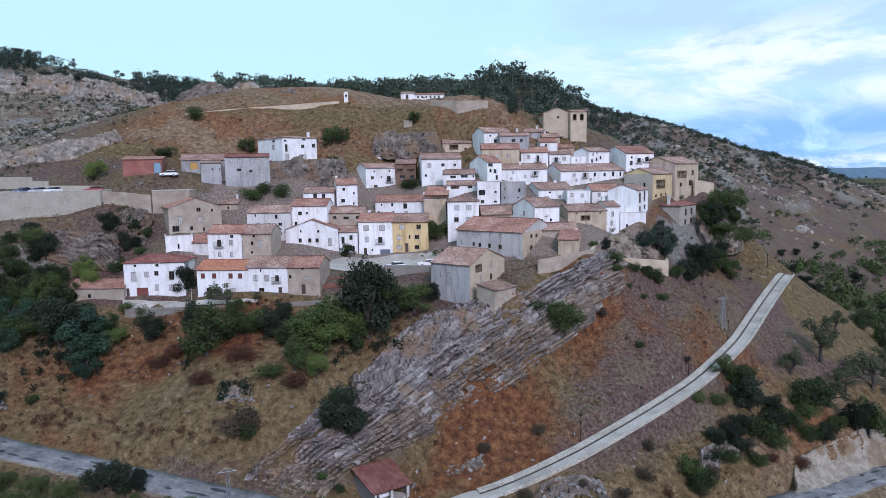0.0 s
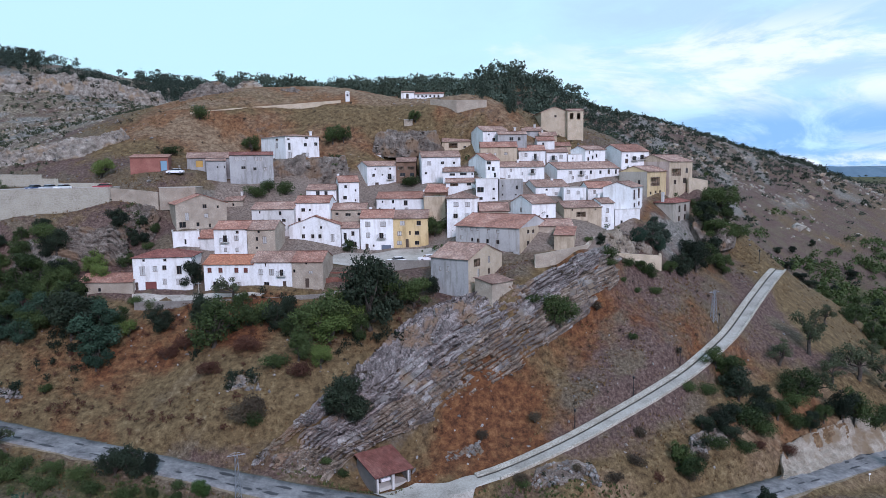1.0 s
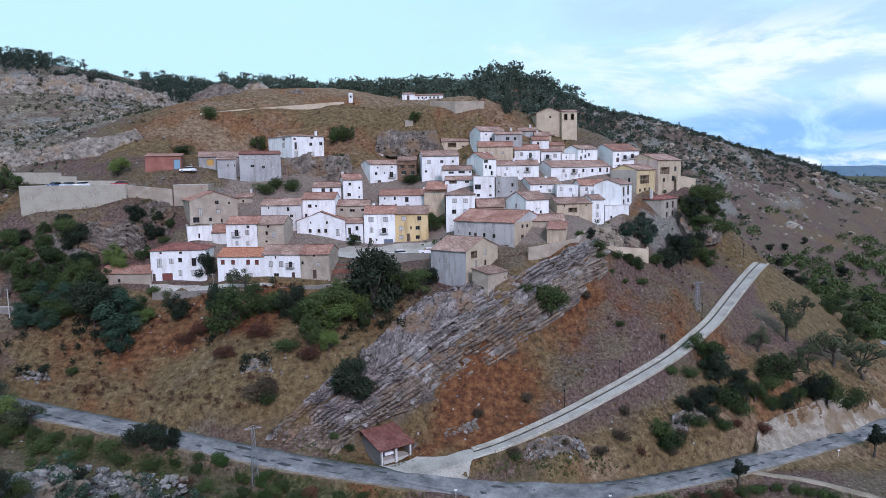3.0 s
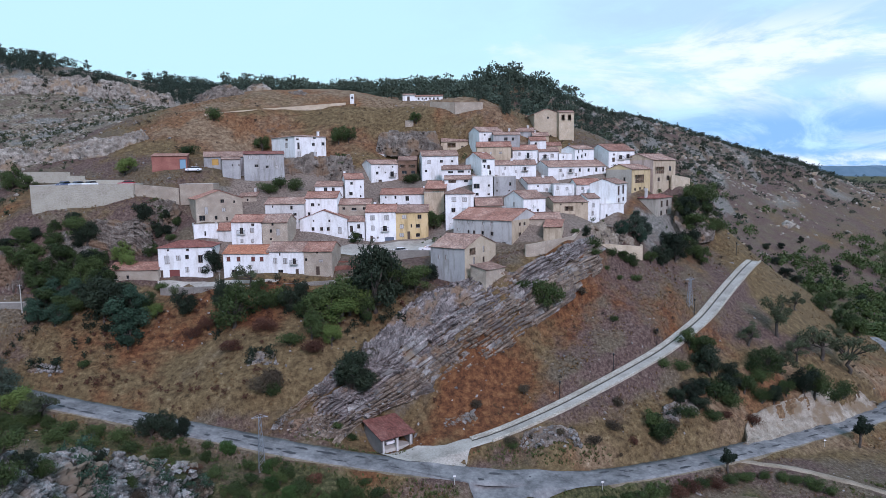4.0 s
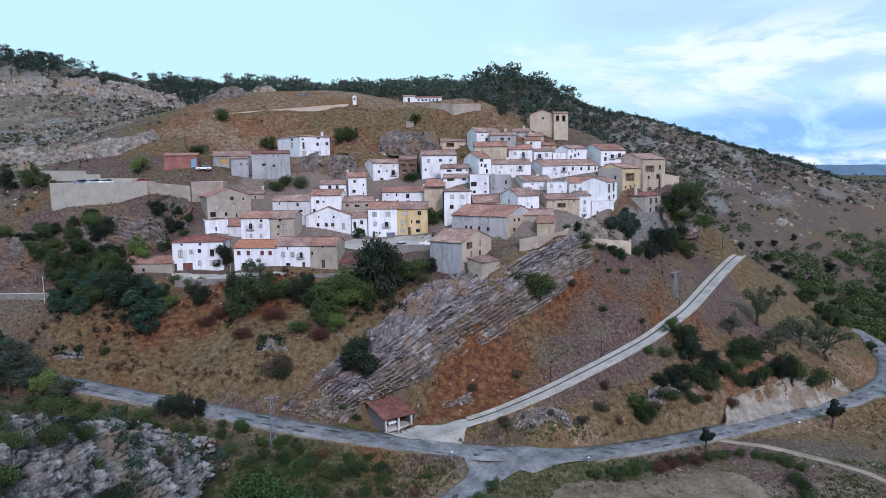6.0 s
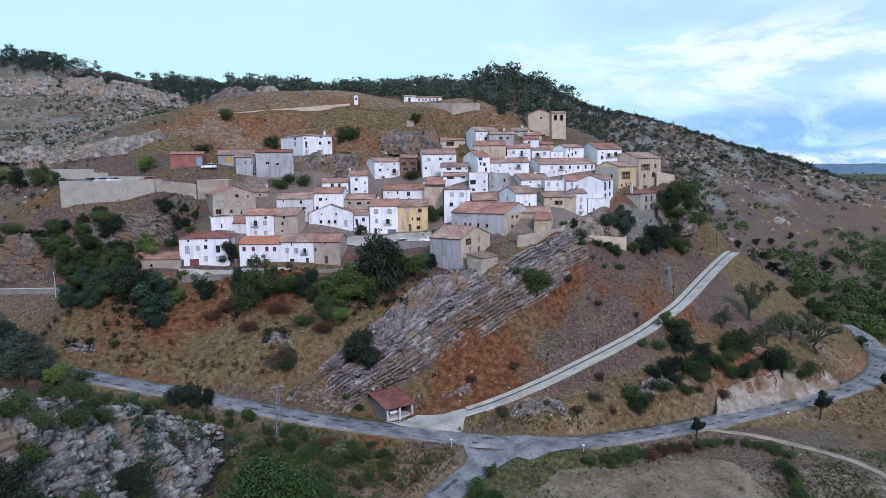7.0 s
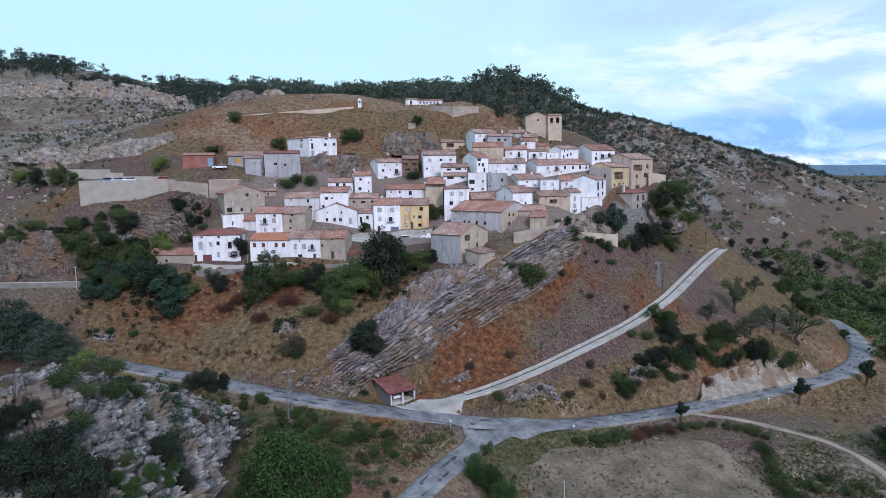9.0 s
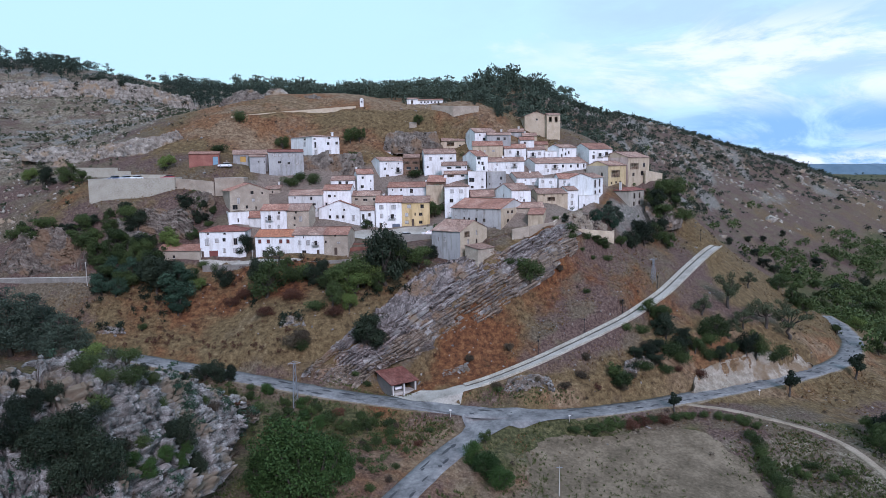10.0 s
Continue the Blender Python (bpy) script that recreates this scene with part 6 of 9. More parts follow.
rock_sheet("rock_knoll", [(-91, 231, 75.7), (-87, 232, 79.7), (-82, 232, 81.3), (-77, 231, 79.2), (-73, 230, 75.7)], [(-92, 226, 72.7), (-87, 225, 72.7), (-82, 225, 72.7), (-77, 225, 72.7), (-72, 226, 72.7)], 80, 50, ROCK_WARM, "dark brown rocky knoll on the brow", 2.0, 2.0, 0.7, 43.0, bulge=1.2, lumps=0.7, cross=0.4, back=3.0)
rock_sheet("rock_knoll", [(-82, 246, 78.7), (-76, 246, 82.7), (-71, 246, 82.2), (-66, 246, 78.7)], [(-82, 240, 75.7), (-76, 239, 76.7), (-71, 239, 76.7), (-66, 240, 75.7)], 60, 40, ROCK_RIM, "pale rocky knoll on the brow", 2.0, 2.0, 0.6, 45.0, bulge=1.2, lumps=0.5, cross=0.3, back=3.0)
rock_sheet("rock_knoll", [(-63, 233, 75.7), (-59, 233, 78.5), (-54, 233, 77.9), (-50, 233, 75.7)], [(-63, 228, 74.2), (-59, 227, 74.2), (-54, 227, 74.2), (-50, 228, 74.2)], 60, 36, ROCK_WARM, "brown rocky hump on the brow", 2.0, 2.0, 0.6, 47.0, bulge=0.8, lumps=0.6, cross=0.3, back=2.0)
rock_sheet("rock_rib", [(10.7, 99.8, 3.2), (14.6, 101.5, 3.6), (18.4, 102.6, 3.5), (22.6, 101.5, 2.5)], [(10.7, 98.6, 0.7), (14.3, 98.9, 0.7), (18.0, 99.0, 0.5), (22.0, 99.3, 0.5)], 110, 44, ROCK_WARM, "grey broken rock rib above the road", 0.7, 1.2, 0.35, 61.0, bulge=0.15, lumps=0.35, cross=0.2, ragged=0.05, back=1.2, ledge=0.3, deep=0.35)
rock_sheet("rock_rib", [(39.2, 111.2, 3.5), (42.4, 113.3, 3.8), (45.4, 114.7, 3.8), (48.4, 115.7, 3.4)], [(38.8, 108.4, 1.4), (41.7, 109.8, 1.2), (44.9, 111.6, 1.3), (47.7, 113.2, 1.4)], 110, 44, ROCK_WARM, "grey stony ledge on the spur", 0.7, 1.2, 0.35, 63.0, bulge=0.15, lumps=0.35, cross=0.2, ragged=0.05, back=1.2, ledge=0.3, deep=0.35)
rock_sheet("rock_rib", [(-2.9, 105.5, 3.3), (0.3, 106.2, 4.1), (3.5, 106.8, 4.8)], [(-2.4, 104.1, 2.4), (0.5, 104.5, 3.0), (3.5, 105.4, 3.6)], 110, 44, ROCK_WARM, "pale stones beside the lane", 0.7, 1.2, 0.35, 65.0, bulge=0.15, lumps=0.35, cross=0.2, ragged=0.05, back=1.2, ledge=0.3, deep=0.35)
rock_sheet("rock_rib", [(-41.2, 112.5, 14.3), (-39.3, 112.8, 14.9), (-36.8, 112.1, 15.1), (-34.2, 110.6, 14.3)], [(-40.4, 110.3, 12.9), (-38.4, 109.8, 13.0), (-36.2, 109.6, 13.2), (-34.1, 109.2, 13.3)], 110, 44, ROCK_TAN, "pale scree on the grass slope", 0.7, 1.2, 0.35, 67.0, bulge=0.15, lumps=0.35, cross=0.2, ragged=0.05, back=1.2, ledge=0.3, deep=0.35)
rock_sheet("rock_rib", [(-86.2, 115.0, 12.3), (-82.9, 115.3, 12.5), (-79.1, 114.8, 12.0)], [(-85.1, 113.4, 11.0), (-81.8, 113.4, 11.0), (-78.4, 113.2, 11.0)], 110, 44, ROCK_WARM, "stony ledge above the lower road", 0.7, 1.2, 0.35, 69.0, bulge=0.15, lumps=0.35, cross=0.2, ragged=0.05, back=1.2, ledge=0.3, deep=0.35)


def boulder(seed, flat=0.7, rings=2):
    rnd = np.random.default_rng(seed)
    bm = bmesh.new()
    bmesh.ops.create_icosphere(bm, subdivisions=rings, radius=1.0)
    cuts = rnd.normal(size=(15, 3))
    cuts /= np.linalg.norm(cuts, axis=1)[:, None]
    v = np.array([p.co for p in bm.verts])
    f = np.array([[w.index for w in q.verts] for q in bm.faces])
    bm.free()
    for c in cuts:
        over = np.clip(v @ c - rnd.uniform(0.34, 0.66), 0, None)
        v = v - over[:, None] * c
    return v * np.array([1, rnd.uniform(0.6, 0.9), flat]) * (1 + rnd.normal(0, 0.02, (len(v), 1))), f


BOULDERS = [boulder(s, rings=1) for s in range(6)]


def slab_mesh(seed, long, wide, thick):
    """A bed of rock: a long rough slab with broken ends."""
    rnd = np.random.default_rng(seed)
    bm = boxes((-long / 2, long / 2, -wide / 2, wide / 2, -thick / 2, thick / 2))
    bmesh.ops.subdivide_edges(bm, edges=[e for e in bm.edges if e.calc_length() > 1.0], cuts=2, use_grid_fill=True)
    for v in bm.verts:
        v.co += Vector(rnd.normal(0, 0.08, 3)) * min(1.0, thick)
        v.co.x += 0.35 * math.sin(v.co.y * 2 + seed) + 0.3 * v.co.z
    bmesh.ops.triangulate(bm, faces=bm.faces)
    me = bpy.data.meshes.new("slab")
    bm.to_mesh(me), bm.free()
    me.materials.append(ROCK_GREY)
    return me


def slabs_on_outcrop():
    """Slabs lying in the bedding, along the crest's line, over the upper and lower parts of the strata."""
    rnd = random.Random(5)
    made = [slab_mesh(s, rnd.uniform(3.0, 8.5), rnd.uniform(0.6, 1.1), rnd.uniform(0.4, 0.75)) for s in range(9)]
    crest, foot = [Vector(p) for p in STRATA_CREST], [Vector(p) for p in STRATA_FOOT]
    for i in range(120):
        t = 0.9 + rnd.random() ** 0.9 * (len(crest) - 1.901)
        k = int(t)
        c, f = crest[k].lerp(crest[k + 1], t - k), foot[k].lerp(foot[k + 1], t - k)
        q = rnd.uniform(0.06, 0.95)
        run, down = (crest[k + 1] - crest[k]).normalized(), (f - c).normalized()
        up = run.cross(down)
        up = -up if up.z < 0 else up
        at = c.lerp(f, q) + up * (0.9 * math.sin(math.pi * max(0, q)) + rnd.uniform(-0.3, 0.15))
        m = Matrix((run, up.cross(run), up)).transposed().to_4x4()
        m.translation = at
        part("slab", made[rnd.randrange(9)], None, OUTCROP, at=m @ pose(0, 0, 0, rnd.uniform(-18, 8), rnd.uniform(-3, 3), rnd.uniform(-3, 3)))


def boulders_on_crag():
    rnd = random.Random(8)
    made = []
    for s in range(7):
        v, f = boulder(40 + s, 0.8, 3)
        made.append(mesh_np("boulder", v, f, [ROCK_PALE]))
    crest, foot = [Vector(p) for p in CRAG_CREST], [Vector(p) for p in CRAG_FOOT]
    for i in range(260):
        t = 2.0 + rnd.random() * (len(crest) - 3.1)
        k = int(t)
        q = rnd.random() ** 2.2 * 0.9
        at = crest[k].lerp(crest[k + 1], t - k).lerp(foot[k].lerp(foot[k + 1], t - k), q)
        s = rnd.uniform(0.45, 1.3)
        part("boulder", made[rnd.randrange(7)], None, CRAG, at=pose(at.x, at.y, at.z + 1.6 * math.sin(math.pi * q) + 0.3, rnd.uniform(-25, 25), rnd.uniform(-25, 25), rnd.uniform(0, 360)) @ Matrix.Diagonal((s, s * rnd.uniform(0.6, 1), s * rnd.uniform(0.6, 1.1), 1)))


slabs_on_outcrop()
boulders_on_crag()


def scatter(templates, at, size, seed, upright=True, sink=0.0, squash=None):
    """Joins turned and scaled copies of the templates into one set of vertices and faces."""
    rnd = np.random.default_rng(seed)
    at, size = np.asarray(at, float), np.asarray(size, float)
    pick = rnd.integers(0, len(templates), len(at))
    vs, fs, o = [], [], 0
    for k, (v, f) in enumerate(templates):
        sel = np.where(pick == k)[0]
        if not len(sel):
            continue
        a = rnd.uniform(0, 2 * np.pi, len(sel))
        ca, sa = np.cos(a)[:, None], np.sin(a)[:, None]
        s = size[sel][:, None]
        x, y, z = v[None, :, 0] * ca - v[None, :, 1] * sa, v[None, :, 0] * sa + v[None, :, 1] * ca, np.repeat(v[None, :, 2], len(sel), 0)
        p = np.stack([x * s, y * s, z * s], -1) + at[sel][:, None]
        p[..., 2] -= sink * s
        vs.append(p.reshape(-1, 3))
        fs.append((f[None] + (np.arange(len(sel)) * len(v))[:, None, None] + o).reshape(-1, f.shape[1]))
        o += len(sel) * len(v)
    return np.concatenate(vs), np.concatenate(fs)


def keep_off(x, y, margin=0.6):
    """True where a place is clear of the roads."""
    ok = ~((x > 0) & (x < 16) & (y > 80 + 0.45 * x) & (y < 96))
    for bed, half, _ in BEDS:
        d, _, _ = along([tuple(p) for p in bed[::2]] + [tuple(bed[-1])], x, y)
        ok &= d > half + margin
    return ok


def sown(n, box_, seed, wanted=None):
    """n random places in a rectangle of the plan, thinned by wanted(x, y) in 0..1."""
    rnd = np.random.default_rng(seed)
    x, y = rnd.uniform(box_[0], box_[1], n), rnd.uniform(box_[2], box_[3], n)
    ok = keep_off(x, y)
    if wanted is not None:
        ok &= rnd.random(n) < wanted(x, y)
    return x[ok], y[ok]


def clear_of_houses(x, y):
    inside = soft(y, 136, 139) * soft(x, -72, -68) * (1 - soft(x - (y - 150) * 0.35, 52, 58)) * (1 - soft(y - 0.25 * x, 192, 200)) * (height(x, y) > 26)
    return 1 - inside


def ledge_at(x, y):
    """1 on the stony ledges that run along the rocky hill, 0 between them."""
    w = height(x, y) / 3.6 + 0.9 * rough_noise(x, y, 40, 3)
    return soft(w - np.floor(w), 0.5, 0.75)


def rubble(ob, n, lo, hi, seed, mat, squash=1.0):
    """Broken blocks sitting all over a rock face, joined."""
    face = next(c for c in ob.children if c.name.split(".")[0] == "rock_face")
    co = np.empty(len(face.data.vertices) * 3, np.float32)
    face.data.vertices.foreach_get("co", co)
    co = co.reshape(-1, 3)
    rnd = np.random.default_rng(seed)
    thick = np.clip(0.5 + rough_noise(co[:, 0] + co[:, 1], co[:, 2], 5, 3), 0.05, 1)
    pick = rnd.choice(len(co), n, p=thick / thick.sum())
    v, f = scatter(BOULDERS, co[pick] + rnd.normal(0, 0.1, (n, 3)), lo + (hi - lo) * rnd.random(n) ** 2.2, seed, sink=0.1)
    return tagged(part("rubble", mesh_np("rubble", v, f, [mat]), None, ob), kind="stuff")


for rock in [o for o in scene.objects if o.parent is None and o.name.split(".")[0] in ("crag", "rock_outcrop", "rim_rock", "rock_rib", "cliff", "rock_knoll")]:
    plain = rock.name.split(".")[0]
    n, lo, hi = {"crag": (3200, 0.2, 0.9), "rock_outcrop": (1700, 0.12, 0.55), "rim_rock": (420, 0.8, 2.8), "rock_rib": (150, 0.2, 0.9)}.get(plain, (320, 0.3, 1.0))
    rubble(rock, n, lo, hi, 60 + len(rock.name), {"rim_rock": ROCK_RIM, "rock_rib": ROCK_GREY, "crag": ROCK_PALE, "rock_outcrop": ROCK_GREY}.get(plain, ROCK_WARM))


sx, sy = sown(5200, (-118, 130, 84, 225), 11, lambda x, y: clear_of_houses(x, y) * np.clip(0.25 + 0.9 * rough_noise(x, y, 14, 3), 0.03, 1))
v, f = scatter(BOULDERS, np.c_[sx, sy, height(sx, sy)], np.random.default_rng(3).gamma(1.6, 0.16, len(sx)) + 0.12, 5, sink=0.2)
tagged(new("loose_stones", mesh_np("loose_stones", v, f, [ROCK_GREY])), "loose grey stones strewn over the slopes", "stones", kind="stuff")
sx, sy = sown(16000, (-330, -112, 140, 345), 12, lambda x, y: np.clip(0.1 + 0.5 * rough_noise(x, y, 30, 3) + 0.75 * ledge_at(x, y) * soft(rough_noise(x + 200, y, 24, 3), -0.4, 0.3), 0.03, 1))
v, f = scatter(BOULDERS, np.c_[sx, sy, height(sx, sy)], np.random.default_rng(4).gamma(1.7, 0.32, len(sx)) + 0.25, 6, sink=0.25)
tagged(new("hill_boulders", mesh_np("hill_boulders", v, f, [ROCK_RIM])), "weathered boulders on the rocky hill", "boulders", kind="stuff")
sx, sy = sown(11000, (60, 560, 250, 800), 13, lambda x, y: np.clip(0.3 + 1.1 * rough_noise(x, y, 40, 4), 0.02, 1) * (0.25 + 0.75 * soft(height(x, y), 0, 30)))
v, f = scatter(BOULDERS, np.c_[sx, sy, height(sx, sy) + 5 * soft(np.hypot(sx, sy - 100), 300, 900) * rough_noise(sx, sy, 160, 5)], np.random.default_rng(8).gamma(1.7, 1.1, len(sx)) + 0.6, 7, sink=0.2)
tagged(new("far_boulders", mesh_np("far_boulders", v, f, [ROCK_RIM])), "pale rocks on the far hillside", "boulders", kind="stuff")


# ---------------------------------------------------------------- plants
def leaf_material(name, dark, light, rough=0.75):
    m = bpy.data.materials.new(name)
    m.use_nodes = True
    nt = m.node_tree
    n, k = nt.nodes.new, nt.links.new
    p = nt.nodes["Principled BSDF"]
    p.inputs["Roughness"].default_value, p.inputs["Specular IOR Level"].default_value = rough, 0.2
    geo, info, add, r = n("ShaderNodeNewGeometry"), n("ShaderNodeObjectInfo"), n("ShaderNodeMath"), n("ShaderNodeValToRGB")
    add.operation = "MULTIPLY_ADD"
    add.inputs[1].default_value = 0.55
    sub = n("ShaderNodeMath")
    sub.operation = "MULTIPLY_ADD"
    sub.inputs[1].default_value, sub.inputs[2].default_value = 0.45, 0.0
    k(geo.outputs["Random Per Island"], sub.inputs[0]), k(info.outputs["Random"], add.inputs[0]), k(sub.outputs[0], add.inputs[2])
    e = r.color_ramp.elements
    e[0].color, e[1].color = (*dark, 1), (*light, 1)
    k(add.outputs[0], r.inputs["Fac"]), k(r.outputs["Color"], p.inputs["Base Color"])
    return m


LEAF = {
    "oak": leaf_material("leaf_green", (0.008, 0.018, 0.006), (0.070, 0.102, 0.031)),
    "dark": leaf_material("leaf_holm_oak", (0.004, 0.009, 0.006), (0.030, 0.044, 0.024)),
    "lush": leaf_material("leaf_lush", (0.006, 0.018, 0.005), (0.052, 0.105, 0.026)),
    "light": leaf_material("leaf_yellow_green", (0.04, 0.068, 0.016), (0.14, 0.19, 0.05)),
    "blue": leaf_material("leaf_blue_green", (0.010, 0.026, 0.017), (0.052, 0.10, 0.06)),
    "almond": leaf_material("leaf_almond", (0.022, 0.032, 0.016), (0.085, 0.10, 0.052)),
    "brown": leaf_material("leaf_brown_scrub", (0.03, 0.022, 0.016), (0.095, 0.075, 0.048)),
    "straw": leaf_material("dry_grass_straw", (0.075, 0.04, 0.018), (0.24, 0.155, 0.07)),
    "rust": leaf_material("leaf_rust_scrub", (0.045, 0.02, 0.013), (0.13, 0.056, 0.034)),
    "weed": leaf_material("green_grass", (0.026, 0.042, 0.012), (0.12, 0.13, 0.045)),
    "pine": leaf_material("pine_needles", (0.014, 0.027, 0.020), (0.072, 0.098, 0.068)),
    "juniper": leaf_material("juniper_needles", (0.014, 0.024, 0.018), (0.05, 0.066, 0.045)),
}
BARK = material("bark", [(0.03, 0.025, 0.02), (0.06, 0.05, 0.042), (0.10, 0.085, 0.07)], 3, bump=0.6)


def leaves(centres, radii, count, size, rnd, flat=0.8, hollow=0.45):
    """Small bent quads over lobes, denser towards their outsides."""
    w = np.array(radii) ** 2
    pick = rnd.choice(len(centres), count, p=w / w.sum())
    d = rnd.normal(size=(count, 3))
    d /= np.linalg.norm(d, axis=1)[:, None]
    knots = rnd.normal(0, 3.2, (len(centres), 3))
    waves = np.sin((d * knots[pick]).sum(1) + pick) * np.sin((d * knots[pick][:, [1, 2, 0]]).sum(1) * 1.7)
    r = np.array(radii)[pick] * (hollow + (1.08 - hollow) * rnd.random(count) ** 0.45) * (1.0 + 0.38 * waves)
    c = np.array(centres)[pick] + d * r[:, None] * np.array([1, 1, flat])
    a = d + rnd.normal(0, 0.7, (count, 3))
    a /= np.linalg.norm(a, axis=1)[:, None]
    b = np.cross(a, rnd.normal(size=(count, 3)))
    b /= np.linalg.norm(b, axis=1)[:, None]
    e = np.cross(a, b)
    s = size * rnd.uniform(0.6, 1.3, count)[:, None]
    v = np.stack([c - b * s, c + e * s * 0.6 - a * s * 0.2, c + b * s, c - e * s * 0.6 + a * s * 0.15], 1).reshape(-1, 3)
    return v, np.arange(count * 4).reshape(-1, 4)


def limb(p, q, r0, r1, sides=6, bends=3, rnd=None, wander=0.05):
    """A tapered, slightly crooked limb."""
    p, q = np.array(p, float), np.array(q, float)
    axis = (q - p) / np.linalg.norm(q - p)
    x = np.cross(axis, [0.3, 0.9, 0.1])
    x /= np.linalg.norm(x)
    y = np.cross(axis, x)
    v, f = [], []
    for k in range(bends + 1):
        t = k / bends
        c = p + (q - p) * t + (rnd.normal(0, wander, 3) * np.linalg.norm(q - p) if 0 < k < bends and rnd is not None else 0)
        r = r0 + (r1 - r0) * t
        v += [c + r * (x * math.cos(a) + y * math.sin(a)) for a in np.arange(sides) * 2 * math.pi / sides]
    for k in range(bends):
        for s in range(sides):
            f.append((k * sides + s, k * sides + (s + 1) % sides, (k + 1) * sides + (s + 1) % sides, (k + 1) * sides + s))
    return np.array(v), np.array(f)


def joined(items):
    vs, fs, o = [], [], 0
    for v, f in items:
        vs.append(v), fs.append(np.asarray(f) + o)
        o += len(v)
    return np.concatenate(vs), np.concatenate(fs)


def tree_shape(kind, seed):
    """Wood and leaves of a plant one metre high, standing at the origin."""
    rnd = np.random.default_rng(seed)
    wood, centres, radii = [], [], []
    if kind in ("bush", "scrub"):
        for _ in range(7):
            a, r = rnd.uniform(0, 2 * math.pi), rnd.uniform(0.05, 0.5)
            centres.append((r * math.cos(a), r * math.sin(a), rnd.uniform(0.28, 0.6))), radii.append(rnd.uniform(0.26, 0.42))
            wood.append(limb((0, 0, -0.1), centres[-1], 0.03, 0.012, rnd=rnd))
        return joined(wood), leaves(centres, radii, 2300, 0.036, rnd)
    if kind == "cypress":
        wood.append(limb((0, 0, -0.05), (0, 0, 0.9), 0.025, 0.006, rnd=rnd, wander=0.01))
        for i in range(12):
            z = 0.08 + 0.86 * i / 11
            centres.append((rnd.normal(0, 0.012), rnd.normal(0, 0.012), z)), radii.append(0.115 * math.sin(math.pi * min(0.95, 0.16 + 0.8 * z)) + 0.02)
        return joined(wood), leaves(centres, radii, 1600, 0.024, rnd, flat=1.5)
    if kind in ("pine", "tall"):
        wood.append(limb((0, 0, -0.05), (0.03, 0.0, 0.92), 0.035, 0.008, rnd=rnd, wander=0.02))
        levels = 9
        for i in range(levels):
            z = 0.24 + 0.68 * i / (levels - 1)
            reach = (0.30 if kind == "pine" else 0.36) * (1.05 - z) ** 0.6 + 0.03
            for _ in range(5):
                a = rnd.uniform(0, 2 * math.pi)
                c = (reach * 0.72 * math.cos(a), reach * 0.72 * math.sin(a), z + rnd.uniform(-0.02, 0.06))
                wood.append(limb((0.02, 0, z - 0.05), c, 0.011, 0.004, sides=4, bends=2, rnd=rnd))
                centres.append(c), radii.append(reach * rnd.uniform(0.38, 0.58))
        return joined(wood), leaves(centres, radii, 4600 if kind == "pine" else 9500, 0.022 if kind == "pine" else 0.0135, rnd, flat=0.55)
    trunk = {"thin": 0.3, "small": 0.36, "lush": 0.08, "dark": 0.1}.get(kind, 0.13)
    lean = rnd.normal(0, 0.09, 2)
    fork = (rnd.normal(0, 0.03), rnd.normal(0, 0.03), trunk)
    wood.append(limb((0, 0, -0.08), fork, 0.045, 0.032, rnd=rnd))
    n = {"thin": 11, "small": 7, "lush": 26, "dark": 18}.get(kind, 17)
    for i in range(n):
        a = i * 2.4 + rnd.uniform(-0.5, 0.5)
        r = rnd.uniform(0.06, 0.36 if kind != "small" else 0.2)
        z = rnd.uniform(trunk + 0.06, 0.88 - 0.75 * r)
        c = (r * math.cos(a) + lean[0] * z, r * math.sin(a) + lean[1] * z, z)
        wood.append(limb(fork, c, 0.022, 0.006, sides=5, bends=3, rnd=rnd, wander=0.06))
        centres.append(c), radii.append(rnd.uniform(0.085, 0.2) * (0.75 if kind == "thin" else 1))
    count = {"thin": 2600, "small": 2800, "lush": 9000, "dark": 5600}.get(kind, 5000)
    return joined(wood), leaves(centres, radii, count, {"thin": 0.018, "lush": 0.018, "small": 0.026}.get(kind, 0.021), rnd)


LOOK = {   # kind: shape, leaf, label, category
    "oak": ("oak", "oak", "broad green tree with an uneven crown on the slope", "tree"),
    "dark": ("dark", "dark", "dense dark holm oak on the slope", "tree"),
    "fig": ("lush", "lush", "bright green fig tree with a full crown", "tree"),
    "lush": ("lush", "lush", "large leafy green tree beside the road", "tree"),
    "light": ("oak", "light", "yellow-green leafy tree below the houses", "tree"),
    "blue": ("oak", "blue", "blue-green broad tree on the bank", "tree"),
    "thin": ("thin", "almond", "sparse almond tree with open grey-green crown", "tree"),
    "small": ("small", "dark", "small round dark tree at the roadside", "tree"),
    "pine": ("pine", "pine", "dark green pine beside the houses", "pine tree"),
    "tall": ("tall", "pine", "tall dense dark pine by the road", "pine tree"),
    "cypress": ("cypress", "pine", "slender dark cypress by the burial ground", "cypress"),
    "bush": ("bush", "oak", "low rounded green bush on dry ground", "bush"),
    "rust": ("bush", "rust", "low rust-brown shrub among dry grass", "bush"),
    "brown": ("bush", "brown", "low dry brown shrub on the slope", "bush"),
}
MADE = {}


def rock_tops():
    return [bvhtree.BVHTree.FromPolygons([v.co for v in o.data.vertices], [tuple(p.vertices) for p in o.data.polygons]) for o in scene.objects if o.name.split(".")[0] == "rock_face"]


ROCK_TOPS = rock_tops()


